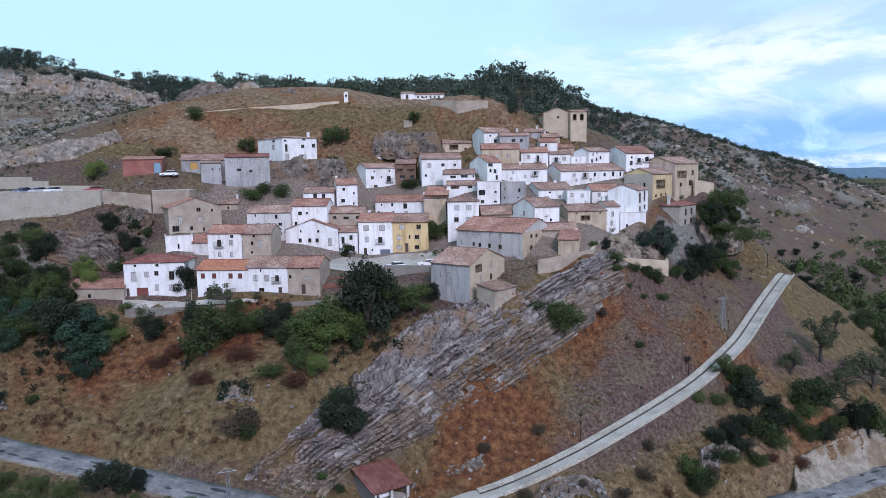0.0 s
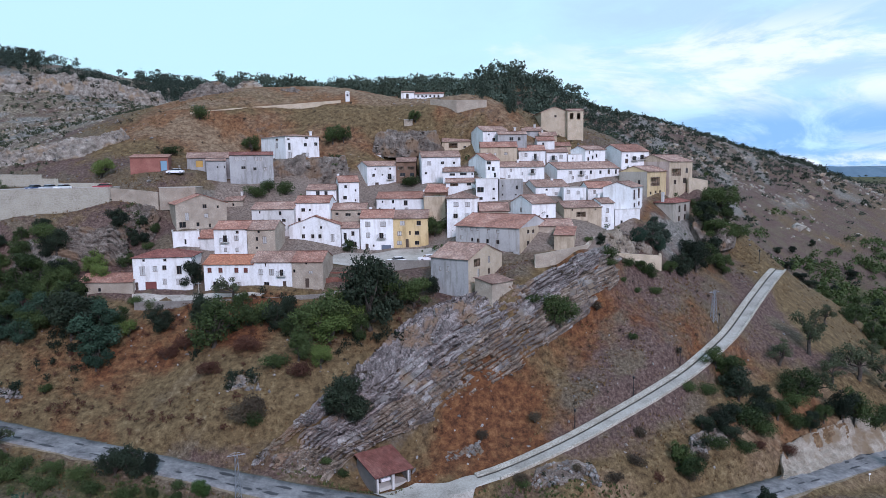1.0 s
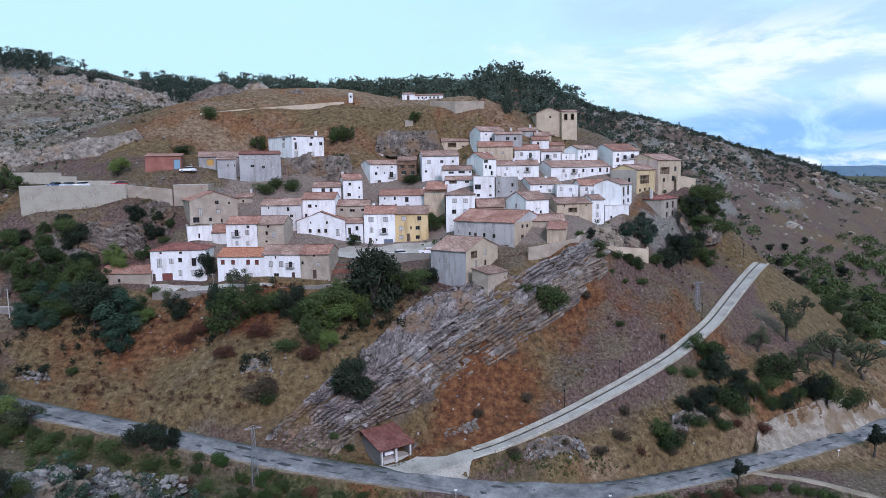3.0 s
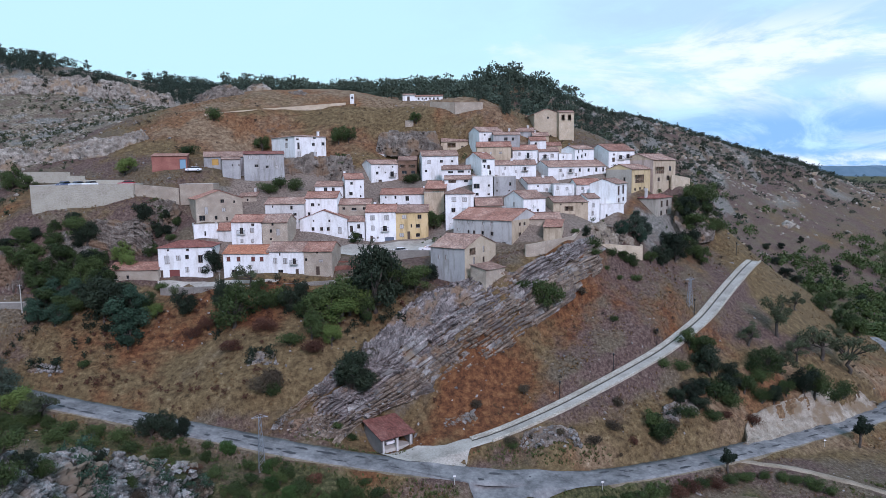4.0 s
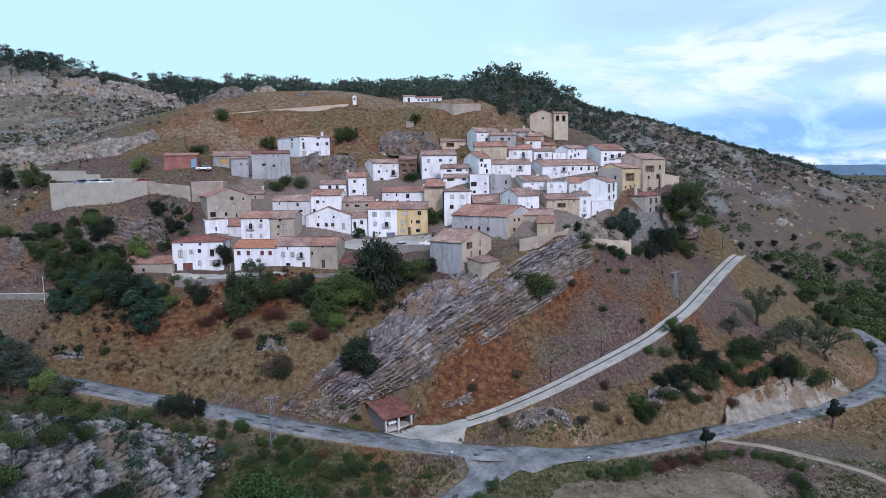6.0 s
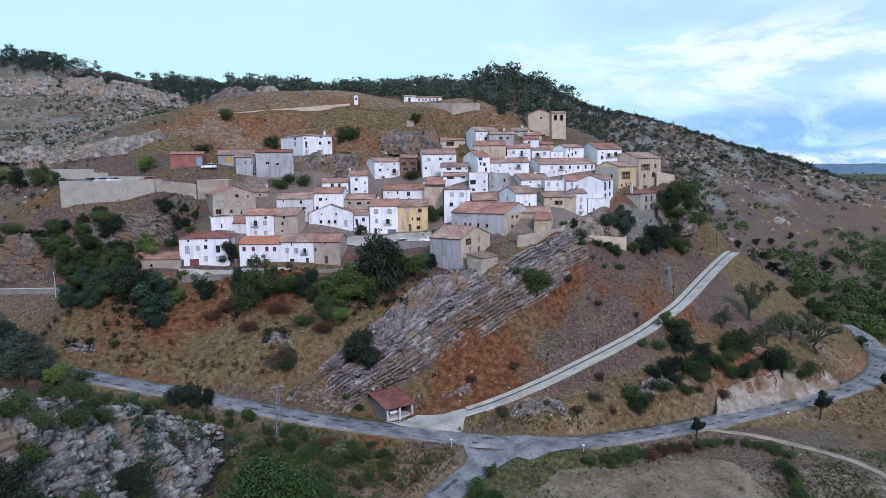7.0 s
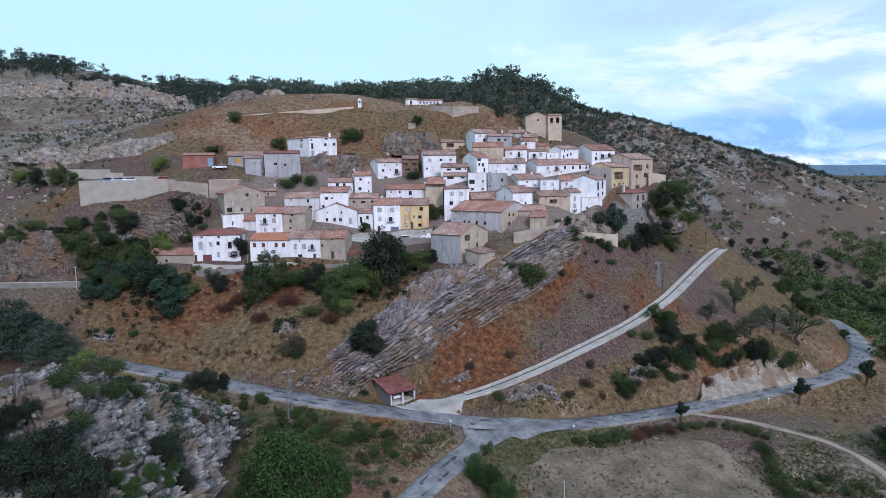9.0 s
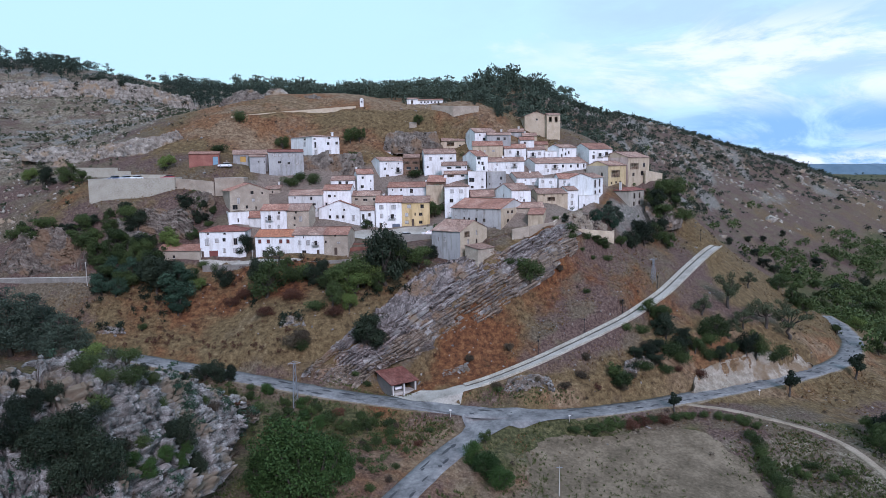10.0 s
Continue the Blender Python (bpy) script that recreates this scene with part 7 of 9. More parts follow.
def top_at(x, y):
    """The height of the ground or of the rock lying on it."""
    z = ground_at(x, y)
    for tree in ROCK_TOPS:
        hit = tree.ray_cast(Vector((x, y, 200)), Vector((0, 0, -1)))
        if hit[0] is not None:
            z = max(z, hit[0].z)
    return z


def plant(kind, x, y, tall):
    shape, leaf, label, category = LOOK[kind]
    turn = random.Random(int(x * 91 + y * 57))
    variant = turn.randrange(5)
    z = top_at(x, y)
    m = pose(x, y, z, turn.uniform(-3, 3), turn.uniform(-3, 3), turn.uniform(0, 360))
    wide = turn.uniform(0.8, 1.2)
    if (kind, variant) not in MADE:
        name = category.replace(" ", "_")
        ob = thing(name, label, category, m, group="trees and bushes of the hillside")
        wood, crown = tree_shape(shape, hash_of(kind) + variant)
        part("trunk", mesh_np("trunk", *wood, [BARK], smooth=True), None, ob)
        part("crown", mesh_np("crown", *crown, [LEAF[leaf]]), None, ob)
        ob.scale = (1, 1, 1)
        MADE[kind, variant] = ob
        ob.matrix_basis = m @ Matrix.Diagonal((tall * wide, tall * wide, tall, 1))
        return
    src = MADE[kind, variant]
    keep = tuple(src.scale)
    copy_thing(src, m @ Matrix.Diagonal((tall * wide / keep[0], tall * wide / keep[1], tall / keep[2], 1)))


def hash_of(text):
    return sum(ord(c) * (i + 3) for i, c in enumerate(text)) * 7


# kind, place, height: bank, rows under the houses, rock, rim, spur, roadside, near trees, field, left, village
for kind, x, y, tall in [("oak", -96.4, 134.9, 7.3), ("oak", -92.0, 138.5, 7.3), ("oak", -85.4, 139.2, 6.7), ("oak", -89.7, 128.4, 6.1), ("blue", -83.6, 129.6, 7.3), ("oak", -79.8, 135.1, 6.1), ("oak", -90.2, 143.7, 7.3), ("oak", -100.0, 137.7, 6.1), ("blue", -89.3, 124.6, 5.5), ("oak", -79.4, 130.2, 4.9), ("oak", -89.2, 135.4, 6.1), ("bush", -122.8, 141.6, 3.7), ("bush", -110.7, 140.3, 3.7), ("bush", -114.7, 138.8, 3.2), ("bush", -75.0, 132.4, 3.7)]:
    plant(kind, x, y, tall)
for kind, x, y, tall in [("dark", -18.8, 105.5, 8.5), ("dark", -20.0, 105.1, 6), ("dark", -17.2, 106.2, 6), ("bush", -34.6, 104.8, 3.7), ("oak", 19.6, 125.9, 7.9), ("bush", 14.7, 125.6, 2.4)]:
    plant(kind, x, y, tall)
for kind, x, y, tall in [("oak", 66.4, 172.9, 7.3), ("dark", 65.1, 175.0, 8.5), ("oak", 40.1, 145.6, 3.0), ("bush", 42.6, 146.4, 3.0), ("oak", 74.1, 183.2, 6.1), ("oak", 73.6, 187.8, 9.8), ("bush", 78.3, 187.3, 4.9), ("bush", 32.3, 141.5, 3.7), ("bush", 37.5, 144.7, 2.4), ("oak", 65.6, 169.0, 4.9), ("bush", 74.2, 180.3, 3.7)]:
    plant(kind, x, y, tall)
for kind, x, y, tall in [("oak", 37.5, 104.8, 6.1), ("bush", 55.2, 117.8, 3.7), ("bush", 44.5, 111.4, 3.0)]:
    plant(kind, x, y, tall)
for kind, x, y, tall in [("bush", 24.7, 88.3, 2), ("oak", 28.8, 89.0, 3.2), ("rust", 37.0, 92.1, 2.6), ("rust", 39.9, 94.2, 2.4), ("bush", 42.0, 95.3, 2.4), ("rust", 44.8, 96.6, 2.4), ("bush", 47.6, 97.8, 2.2), ("bush", 50.3, 98.8, 2.2), ("bush", 54.2, 99.5, 1.8), ("bush", 57.1, 98.9, 2), ("bush", 59.2, 98.2, 2), ("bush", 61.3, 97.6, 2.2), ("small", 47.9, 99.7, 4.6), ("small", 80.2, 114.8, 6.8), ("small", 106.3, 132.5, 8), ("oak", 32.7, 90.9, 4.0), ("bush", 27.2, 89.7, 1.6), ("bush", 38.8, 94.4, 2.0), ("bush", 43.6, 96.8, 1.5), ("bush", 23.6, 88.6, 1.4), ("bush", 34.7, 92.2, 1.8), ("bush", 51.9, 99.8, 1.4), ("bush", 30.1, 89.8, 2.0)]:
    plant(kind, x, y, tall)
for kind, x, y, tall in [("lush", -26.0, 61.2, 15), ("lush", -22.1, 62.5, 13), ("lush", -31.2, 61.8, 8), ("lush", -19.8, 68.1, 7), ("lush", -25.0, 67.4, 10), ("lush", 3.8, 74.5, 5), ("lush", 6.2, 71.7, 5.5), ("lush", 8.1, 68.8, 5), ("oak", 9.6, 70.0, 3), ("oak", 6.1, 80.3, 3), ("lush", -38.0, 92.6, 2.0), ("oak", -27.8, 88.5, 3.5), ("oak", -16.8, 83.4, 3.0), ("bush", -11.0, 79.3, 2.0), ("oak", -21.5, 78.3, 3.0), ("bush", -14.7, 79.0, 2.2), ("oak", -33.0, 86.4, 3.0), ("bush", -4.7, 84.1, 1.2), ("bush", -42.4, 93.6, 1.6), ("lush", -29.4, 85.6, 3.0), ("bush", -19.9, 82.1, 2.0), ("bush", -12.4, 83.0, 2.0)]:
    plant(kind, x, y, tall)
for kind, x, y, tall in [("bush", 62.2, 96.2, 2.6), ("bush", 61.4, 90.8, 2.8), ("bush", 61.1, 86.1, 2.8), ("bush", 60.3, 81.4, 3), ("bush", 59.9, 76.8, 3), ("bush", 59.1, 72.5, 3), ("oak", 84.1, 85.8, 7), ("dark", 90.8, 95.6, 7), ("bush", 70.3, 78.5, 2), ("bush", 73.5, 78.7, 2.2), ("bush", 66.5, 79.3, 2), ("bush", 61.6, 92.5, 2.2), ("bush", 61.5, 88.2, 2.0), ("bush", 61.2, 83.8, 2.2), ("bush", 60.7, 79.2, 2.2), ("bush", 59.5, 74.3, 2.0), ("oak", 65.0, 80.4, 3.0), ("bush", 69.3, 82.6, 2.0), ("bush", 64.0, 95.3, 2.0), ("oak", 87.1, 91.5, 6.0), ("oak", 89.2, 97.8, 5.0)]:
    plant(kind, x, y, tall)
for kind, x, y, tall in [("tall", -95.7, 105.5, 15), ("tall", -100.6, 104.9, 16), ("tall", -87.1, 101.8, 12), ("tall", -105.2, 102.3, 16), ("tall", -84.9, 103.7, 9), ("tall", -92.0, 104.6, 13), ("thin", -74.1, 99.8, 8), ("light", -79.6, 100.7, 7), ("dark", -82.4, 102.5, 5), ("bush", -74.8, 114.3, 2), ("dark", -124.7, 163.9, 7), ("light", -133.7, 168.4, 6), ("light", -127.9, 166.3, 5), ("oak", -118.6, 164.2, 8), ("oak", -112.8, 161.6, 5), ("oak", -75.9, 98.5, 4)]:
    plant(kind, x, y, tall)
for kind, x, y, tall in [("oak", -60.9, 199.5, 6.1), ("oak", -36.2, 198.6, 7.3), ("light", -90.7, 170.0, 6.1), ("dark", -56.6, 139.0, 7.3), ("oak", -33.0, 198.8, 6.1), ("bush", -76.3, 201.6, 4.9), ("oak", -12.1, 207.6, 4.9), ("bush", -47.8, 170.4, 3.7), ("bush", -43.8, 171.2, 4.3), ("bush", -50.8, 168.5, 3.7), ("oak", -32.4, 189.1, 3.7), ("cypress", 8.5, 212.0, 7.3), ("cypress", 18.2, 211.2, 8.5), ("cypress", 16.8, 209.4, 7.3), ("bush", -77.5, 181.5, 3.7), ("oak", -5.3, 159.2, 6.1), ("oak", -4.7, 165.7, 6.1), ("oak", -28.1, 165.1, 3.7), ("oak", -25.4, 155.3, 3.7), ("bush", -11.9, 184.0, 3.7)]:
    plant(kind, x, y, tall)
for kind, x, y, tall in [("oak", -93.3, 131.5, 6), ("oak", -85.6, 135.9, 6), ("oak", -83.3, 137.9, 6), ("oak", -78.9, 136.6, 5), ("light", -76.1, 139.6, 5), ("oak", -91.7, 135.9, 7), ("dark", -87.4, 142.5, 6), ("oak", -84.1, 127.4, 6), ("blue", -85.6, 124.3, 6), ("oak", -101.7, 134.9, 3), ("bush", -117.2, 137.7, 3), ("dark", -100.8, 139.6, 4)]:
    plant(kind, x, y, tall)
for kind, x, y, tall in [("bush", 33.9, 128.3, 1.8), ("brown", 12.9, 111.1, 2), ("brown", 28.0, 133.0, 2), ("bush", 42.6, 142.3, 2), ("bush", 38.4, 140.7, 1.5), ("brown", 43.2, 128.6, 1.5), ("brown", 9.4, 98.6, 2), ("brown", 3.5, 107.4, 2), ("brown", 24.2, 99.8, 2), ("brown", 28.6, 103.3, 2), ("bush", 9.4, 98.2, 2), ("brown", 45.9, 116.8, 2.5), ("bush", 50.2, 112.6, 2), ("brown", 18.2, 100.8, 1.6), ("dark", 43.7, 113.2, 3), ("oak", 113.7, 174.0, 5), ("oak", 109.1, 174.1, 5)]:
    plant(kind, x, y, tall)
for kind, x, y, tall in [("oak", 207.5, 311.1, 7), ("oak", 207.0, 295.3, 7), ("oak", 210.4, 327.1, 7), ("oak", 206.2, 336.9, 7), ("oak", 232.3, 332.3, 9), ("oak", 146.3, 185.9, 6), ("oak", 194.0, 338.4, 7), ("oak", 111.5, 185.1, 6), ("dark", 181.5, 354.1, 8), ("dark", 183.5, 370.4, 7), ("dark", 164.5, 362.4, 6), ("dark", 188.3, 354.2, 7), ("oak", 194.6, 349.7, 6), ("oak", 234.4, 358.3, 8), ("oak", 261.9, 375.5, 9), ("dark", 194.3, 404.1, 6), ("dark", 213.2, 425.4, 6), ("dark", 237.9, 448.9, 6), ("dark", 246.0, 416.2, 9)]:
    plant(kind, x, y, tall)
for kind, x, y, tall in [("rust", 53.2, 113.8, 2), ("rust", 48.1, 114.7, 2), ("brown", 37.7, 104.7, 2), ("brown", 41.1, 108.1, 2), ("rust", 32.1, 102.3, 1.8)]:
    plant(kind, x, y, tall)
for kind, x, y, tall in [("oak", 197.0, 308.4, 7), ("oak", 215.0, 316.2, 8), ("oak", 200.3, 277.5, 7), ("oak", 236.2, 349.6, 8), ("oak", 237.4, 330.3, 9), ("oak", 188.4, 314.8, 6), ("oak", 197.5, 317.6, 7), ("dark", 231.9, 366.0, 8), ("dark", 268.3, 398.2, 9), ("oak", 215.8, 361.5, 7), ("oak", 269.2, 378.7, 9), ("dark", 207.7, 366.1, 7), ("oak", 127.0, 156.3, 6), ("light", 141.5, 192.6, 6), ("oak", 120.9, 168.3, 5)]:
    plant(kind, x, y, tall)
for kind, x, y, tall in [("oak", -19.1, 84.0, 2.5), ("oak", -16.0, 85.4, 2.6), ("bush", -12.6, 85.8, 2), ("bush", -18.4, 87.0, 2), ("rust", -23.1, 88.0, 1.8), ("bush", -15.2, 88.3, 1.6), ("bush", -30.5, 90.8, 2), ("rust", -21.3, 83.7, 2), ("bush", -16.0, 77.1, 1.6), ("bush", -16.6, 73.5, 1.5), ("bush", -18.1, 69.9, 1.6), ("brown", -11.5, 85.0, 1.6)]:
    plant(kind, x, y, tall)
for kind, x, y, tall in [("bush", -19.2, 101.9, 1.6), ("bush", -21.6, 100.4, 1.4), ("brown", -18.1, 106.8, 1.6)]:
    plant(kind, x, y, tall)
for kind, x, y, tall in [("rust", 59.2, 116.1, 2.4)]:
    plant(kind, x, y, tall)
for kind, x, y, tall in [("bush", -8.7, 77.5, 1.4), ("rust", -6.7, 79.4, 1.4), ("bush", -10.4, 72.1, 1.5), ("brown", -11.1, 68.8, 1.4), ("bush", -14.1, 65.3, 1.8), ("brown", -17.3, 78.8, 1.4), ("bush", -19.9, 75.0, 2)]:
    plant(kind, x, y, tall)

# below the lower houses
for kind, x, y, tall in [("dark", -58.4, 126.6, 6.1), ("dark", -50.5, 125.8, 6.6), ("oak", -46.0, 121.0, 11.4), ("dark", -49.2, 126.4, 7.3), ("thin", -45.5, 131.7, 7.4), ("bush", -40.3, 125.3, 4.9), ("dark", -35.4, 124.3, 6.4), ("dark", -33.2, 127.3, 5.9), ("oak", -27.7, 120.9, 9.7), ("oak", -28.7, 115.0, 7.8), ("light", -24.5, 113.7, 5.6), ("light", -24.1, 119.9, 8.2), ("oak", -22.3, 122.9, 10.1), ("light", -20.1, 123.2, 7.7), ("dark", -16.9, 123.8, 16.7), ("dark", -14.6, 127.4, 12.8), ("oak", -12.8, 128.9, 8.9), ("oak", -8.7, 128.0, 7.3), ("dark", -5.0, 129.8, 4.6), ("brown", -34.4, 105.3, 5.2), ("brown", -35.7, 105.3, 3.6), ("oak", -43.0, 128.8, 4.8), ("oak", -25.6, 126.9, 6.1), ("bush", -37.6, 127.0, 4.7), ("oak", -31.4, 121.1, 6.0), ("rust", -38.7, 118.8, 3.6), ("rust", -55.1, 120.6, 3.1), ("rust", -51.8, 121.8, 3.4), ("bush", -32.7, 113.3, 3.4), ("bush", -66.2, 133.6, 2.4), ("bush", -62.5, 132.5, 2.6), ("dark", -75.5, 125.1, 11.8), ("dark", -72.3, 125.0, 10.3), ("blue", -68.9, 125.0, 8.5), ("blue", -69.0, 121.6, 9.1), ("blue", -67.8, 119.4, 5.8), ("light", -64.5, 125.9, 4.0), ("oak", -67.5, 127.8, 5.0), ("dark", -78.4, 128.7, 8.6), ("oak", -18.7, 121.1, 5.9), ("rust", -27.9, 112.0, 3.1), ("rust", -44.8, 114.8, 2.6)]:
    plant(kind, x, y, tall)
# on the spur between lane and road
for kind, x, y, tall in [("oak", 36.2, 105.6, 5.2), ("oak", 52.0, 126.2, 6.7), ("oak", 49.9, 126.5, 4.5), ("dark", 52.7, 122.5, 7.9), ("dark", 55.2, 119.1, 6.8), ("thin", 65.9, 134.2, 6.7), ("thin", 75.5, 140.3, 11.8), ("oak", 66.4, 126.7, 8.7), ("thin", 71.1, 128.8, 6.8), ("thin", 76.7, 133.9, 6.2), ("thin", 84.7, 138.0, 9.6), ("thin", 90.7, 137.3, 10.1), ("oak", 77.0, 126.3, 8.7), ("dark", 74.1, 125.1, 6.8), ("thin", 88.7, 159.4, 5.7), ("oak", 106.1, 177.1, 6.7), ("oak", 112.4, 170.8, 7.1), ("oak", 60.1, 122.0, 5.6), ("dark", 65.9, 121.1, 5.1), ("bush", 85.9, 131.1, 4.7), ("bush", 52.6, 118.1, 4.8), ("dark", 49.1, 116.6, 5.2), ("bush", 46.4, 121.1, 2.9), ("bush", 63.4, 121.1, 4.0), ("thin", 97.8, 154.5, 6.4), ("oak", 109.0, 172.0, 7.1), ("bush", 42.2, 119.2, 2.1), ("dark", 57.8, 124.0, 4.7), ("oak", 69.6, 123.5, 5.0), ("bush", 83.0, 129.2, 4.0), ("dark", 47.5, 113.3, 4.0), ("bush", 50.0, 112.4, 2.9), ("dark", 42.9, 113.4, 3.6), ("dark", 46.4, 114.4, 4.5), ("brown", 30.2, 108.0, 2.1), ("brown", 9.5, 98.5, 1.7), ("bush", 65.1, 125.1, 3.7)]:
    plant(kind, x, y, tall)
# on the crag
for kind, x, y, tall in [("dark", -48.2, 27.7, 5.0), ("dark", -46.8, 29.3, 5.7), ("dark", -45.4, 31.3, 5.8), ("dark", -43.5, 32.8, 5.8), ("dark", -46.0, 27.9, 5.6), ("dark", -44.1, 29.8, 6.0), ("dark", -42.3, 31.3, 6.4), ("dark", -41.0, 31.9, 6.5), ("dark", -42.7, 28.2, 6.0), ("dark", -40.8, 29.4, 6.7), ("dark", -39.7, 30.5, 6.4), ("dark", -47.1, 34.1, 3.6), ("dark", -48.6, 32.2, 4.0), ("dark", -49.5, 30.5, 4.3), ("dark", -36.7, 45.3, 5.7), ("dark", -37.3, 43.9, 4.5), ("dark", -36.4, 48.0, 4.7), ("lush", -39.0, 35.9, 2.4), ("lush", -37.8, 37.5, 2.9), ("lush", -37.0, 40.4, 3.0), ("lush", -36.1, 42.7, 3.0), ("lush", -36.2, 45.1, 2.5), ("bush", -38.9, 38.5, 2.1), ("dark", -36.4, 47.2, 3.2), ("dark", -36.5, 49.0, 2.7), ("dark", -52.2, 35.1, 2.1), ("bush", -45.7, 39.6, 3.0), ("bush", -44.7, 46.9, 2.8), ("dark", -43.6, 48.4, 3.2), ("bush", -42.4, 43.8, 3.1), ("bush", -43.1, 50.9, 2.5), ("dark", -39.6, 74.2, 2.9), ("bush", -40.8, 64.1, 2.2), ("brown", -39.1, 45.9, 2.5), ("bush", -43.4, 36.5, 3.2), ("bush", -43.2, 38.5, 2.5), ("bush", -41.3, 36.7, 2.1), ("brown", -40.2, 37.0, 2.0), ("bush", -41.1, 48.2, 2.0), ("brown", -37.8, 59.0, 2.2), ("bush", -46.0, 37.9, 2.5), ("dark", -41.8, 59.2, 2.0)]:
    plant(kind, x, y, tall)
# at the village end, and on the bank under the terrace
for kind, x, y, tall in [("pine", 45.1, 154.2, 7.1), ("blue", 41.6, 151.0, 5.3), ("blue", 46.6, 153.8, 4.9), ("dark", 31.2, 144.4, 3.2), ("bush", 32.3, 139.9, 2.0), ("dark", 52.3, 154.5, 6.4), ("dark", 57.6, 160.5, 8.4), ("oak", 60.3, 164.2, 7.8), ("dark", 65.2, 170.2, 8.9), ("oak", 66.9, 167.3, 5.6), ("oak", 48.3, 150.2, 4.1), ("bush", 40.9, 145.6, 2.3), ("bush", 42.8, 145.7, 1.7), ("oak", 66.6, 187.3, 4.3), ("oak", 70.5, 185.9, 6.3), ("dark", 75.0, 189.4, 5.9), ("bush", 28.8, 143.9, 1.8), ("pine", 49.0, 158.8, 5.8), ("dark", 56.1, 162.6, 6.5), ("bush", 75.2, 183.5, 3.2), ("oak", 65.4, 175.8, 6.9), ("bush", 35.2, 140.5, 1.4), ("dark", -89.0, 142.6, 5.9), ("oak", -94.7, 141.5, 5.4), ("oak", -97.8, 138.0, 5.9), ("oak", -90.7, 139.0, 6.4), ("dark", -85.4, 139.2, 6.6), ("oak", -94.2, 135.0, 6.4), ("oak", -87.2, 136.0, 6.5), ("light", -78.4, 141.4, 5.8), ("blue", -88.1, 129.7, 6.7), ("blue", -90.6, 127.2, 5.5), ("dark", -79.9, 135.1, 5.6), ("oak", -98.5, 134.5, 5.9), ("oak", -83.3, 139.9, 5.2), ("dark", -75.1, 145.8, 4.9), ("oak", -71.7, 142.7, 4.2), ("bush", -108.9, 136.9, 3.9), ("bush", -112.9, 135.6, 3.3), ("oak", -83.4, 130.8, 5.0), ("dark", -72.7, 148.2, 4.4), ("dark", -105.3, 139.1, 3.9), ("dark", -70.6, 148.6, 3.4), ("oak", -69.2, 151.4, 3.6), ("dark", -71.8, 151.0, 3.2), ("bush", -69.4, 146.6, 2.4), ("dark", -73.2, 149.6, 3.0)]:
    plant(kind, x, y, tall)
for kind, x, y, tall in [("dark", -114.6, 138.7, 4.6), ("dark", -110.2, 139.1, 4.9), ("dark", -106.5, 139.3, 4.5), ("oak", -116.6, 138.3, 4.2), ("dark", -103.4, 137.6, 3.7), ("oak", -111.2, 136.7, 3.5), ("dark", -99.3, 141.5, 3.8), ("bush", -102.7, 142.4, 2.8), ("dark", -92.4, 146.3, 4.5), ("oak", -95.9, 144.1, 3.8)]:
    plant(kind, x, y, tall)
# on the bank between road and crag
for kind, x, y, tall in [("oak", -79.8, 97.0, 3.7), ("bush", -76.3, 98.1, 3.0), ("oak", -71.9, 97.6, 3.2), ("bush", -67.4, 96.9, 2.6), ("oak", -62.6, 95.6, 3.3), ("bush", -58.1, 94.6, 3.0), ("dark", -52.9, 95.5, 5.4), ("dark", -50.2, 95.3, 5.8), ("dark", -47.6, 95.1, 4.4), ("oak", -46.0, 92.1, 2.4), ("lush", -38.8, 92.7, 3.2), ("oak", -41.8, 91.3, 3.0), ("oak", -34.6, 90.0, 2.7), ("lush", -31.1, 89.5, 2.7), ("oak", -28.5, 86.7, 3.5), ("bush", -24.9, 85.4, 2.6), ("lush", -26.3, 83.0, 3.4), ("oak", -21.3, 83.3, 3.3), ("oak", -18.7, 84.1, 2.8), ("oak", -15.6, 84.9, 2.6), ("bush", -23.5, 87.5, 1.8), ("bush", -18.3, 87.8, 1.8), ("bush", -35.0, 84.8, 2.4), ("oak", -79.7, 93.6, 3.7), ("oak", -75.0, 94.2, 3.6), ("bush", -68.7, 93.7, 3.1), ("bush", -61.9, 92.2, 2.5), ("bush", -54.8, 91.7, 2.5), ("bush", -49.6, 91.0, 2.4), ("rust", -43.0, 88.9, 1.9), ("bush", -39.3, 87.9, 2.3), ("oak", -33.4, 82.4, 3.0), ("oak", -29.7, 82.2, 3.4)]:
    plant(kind, x, y, tall)


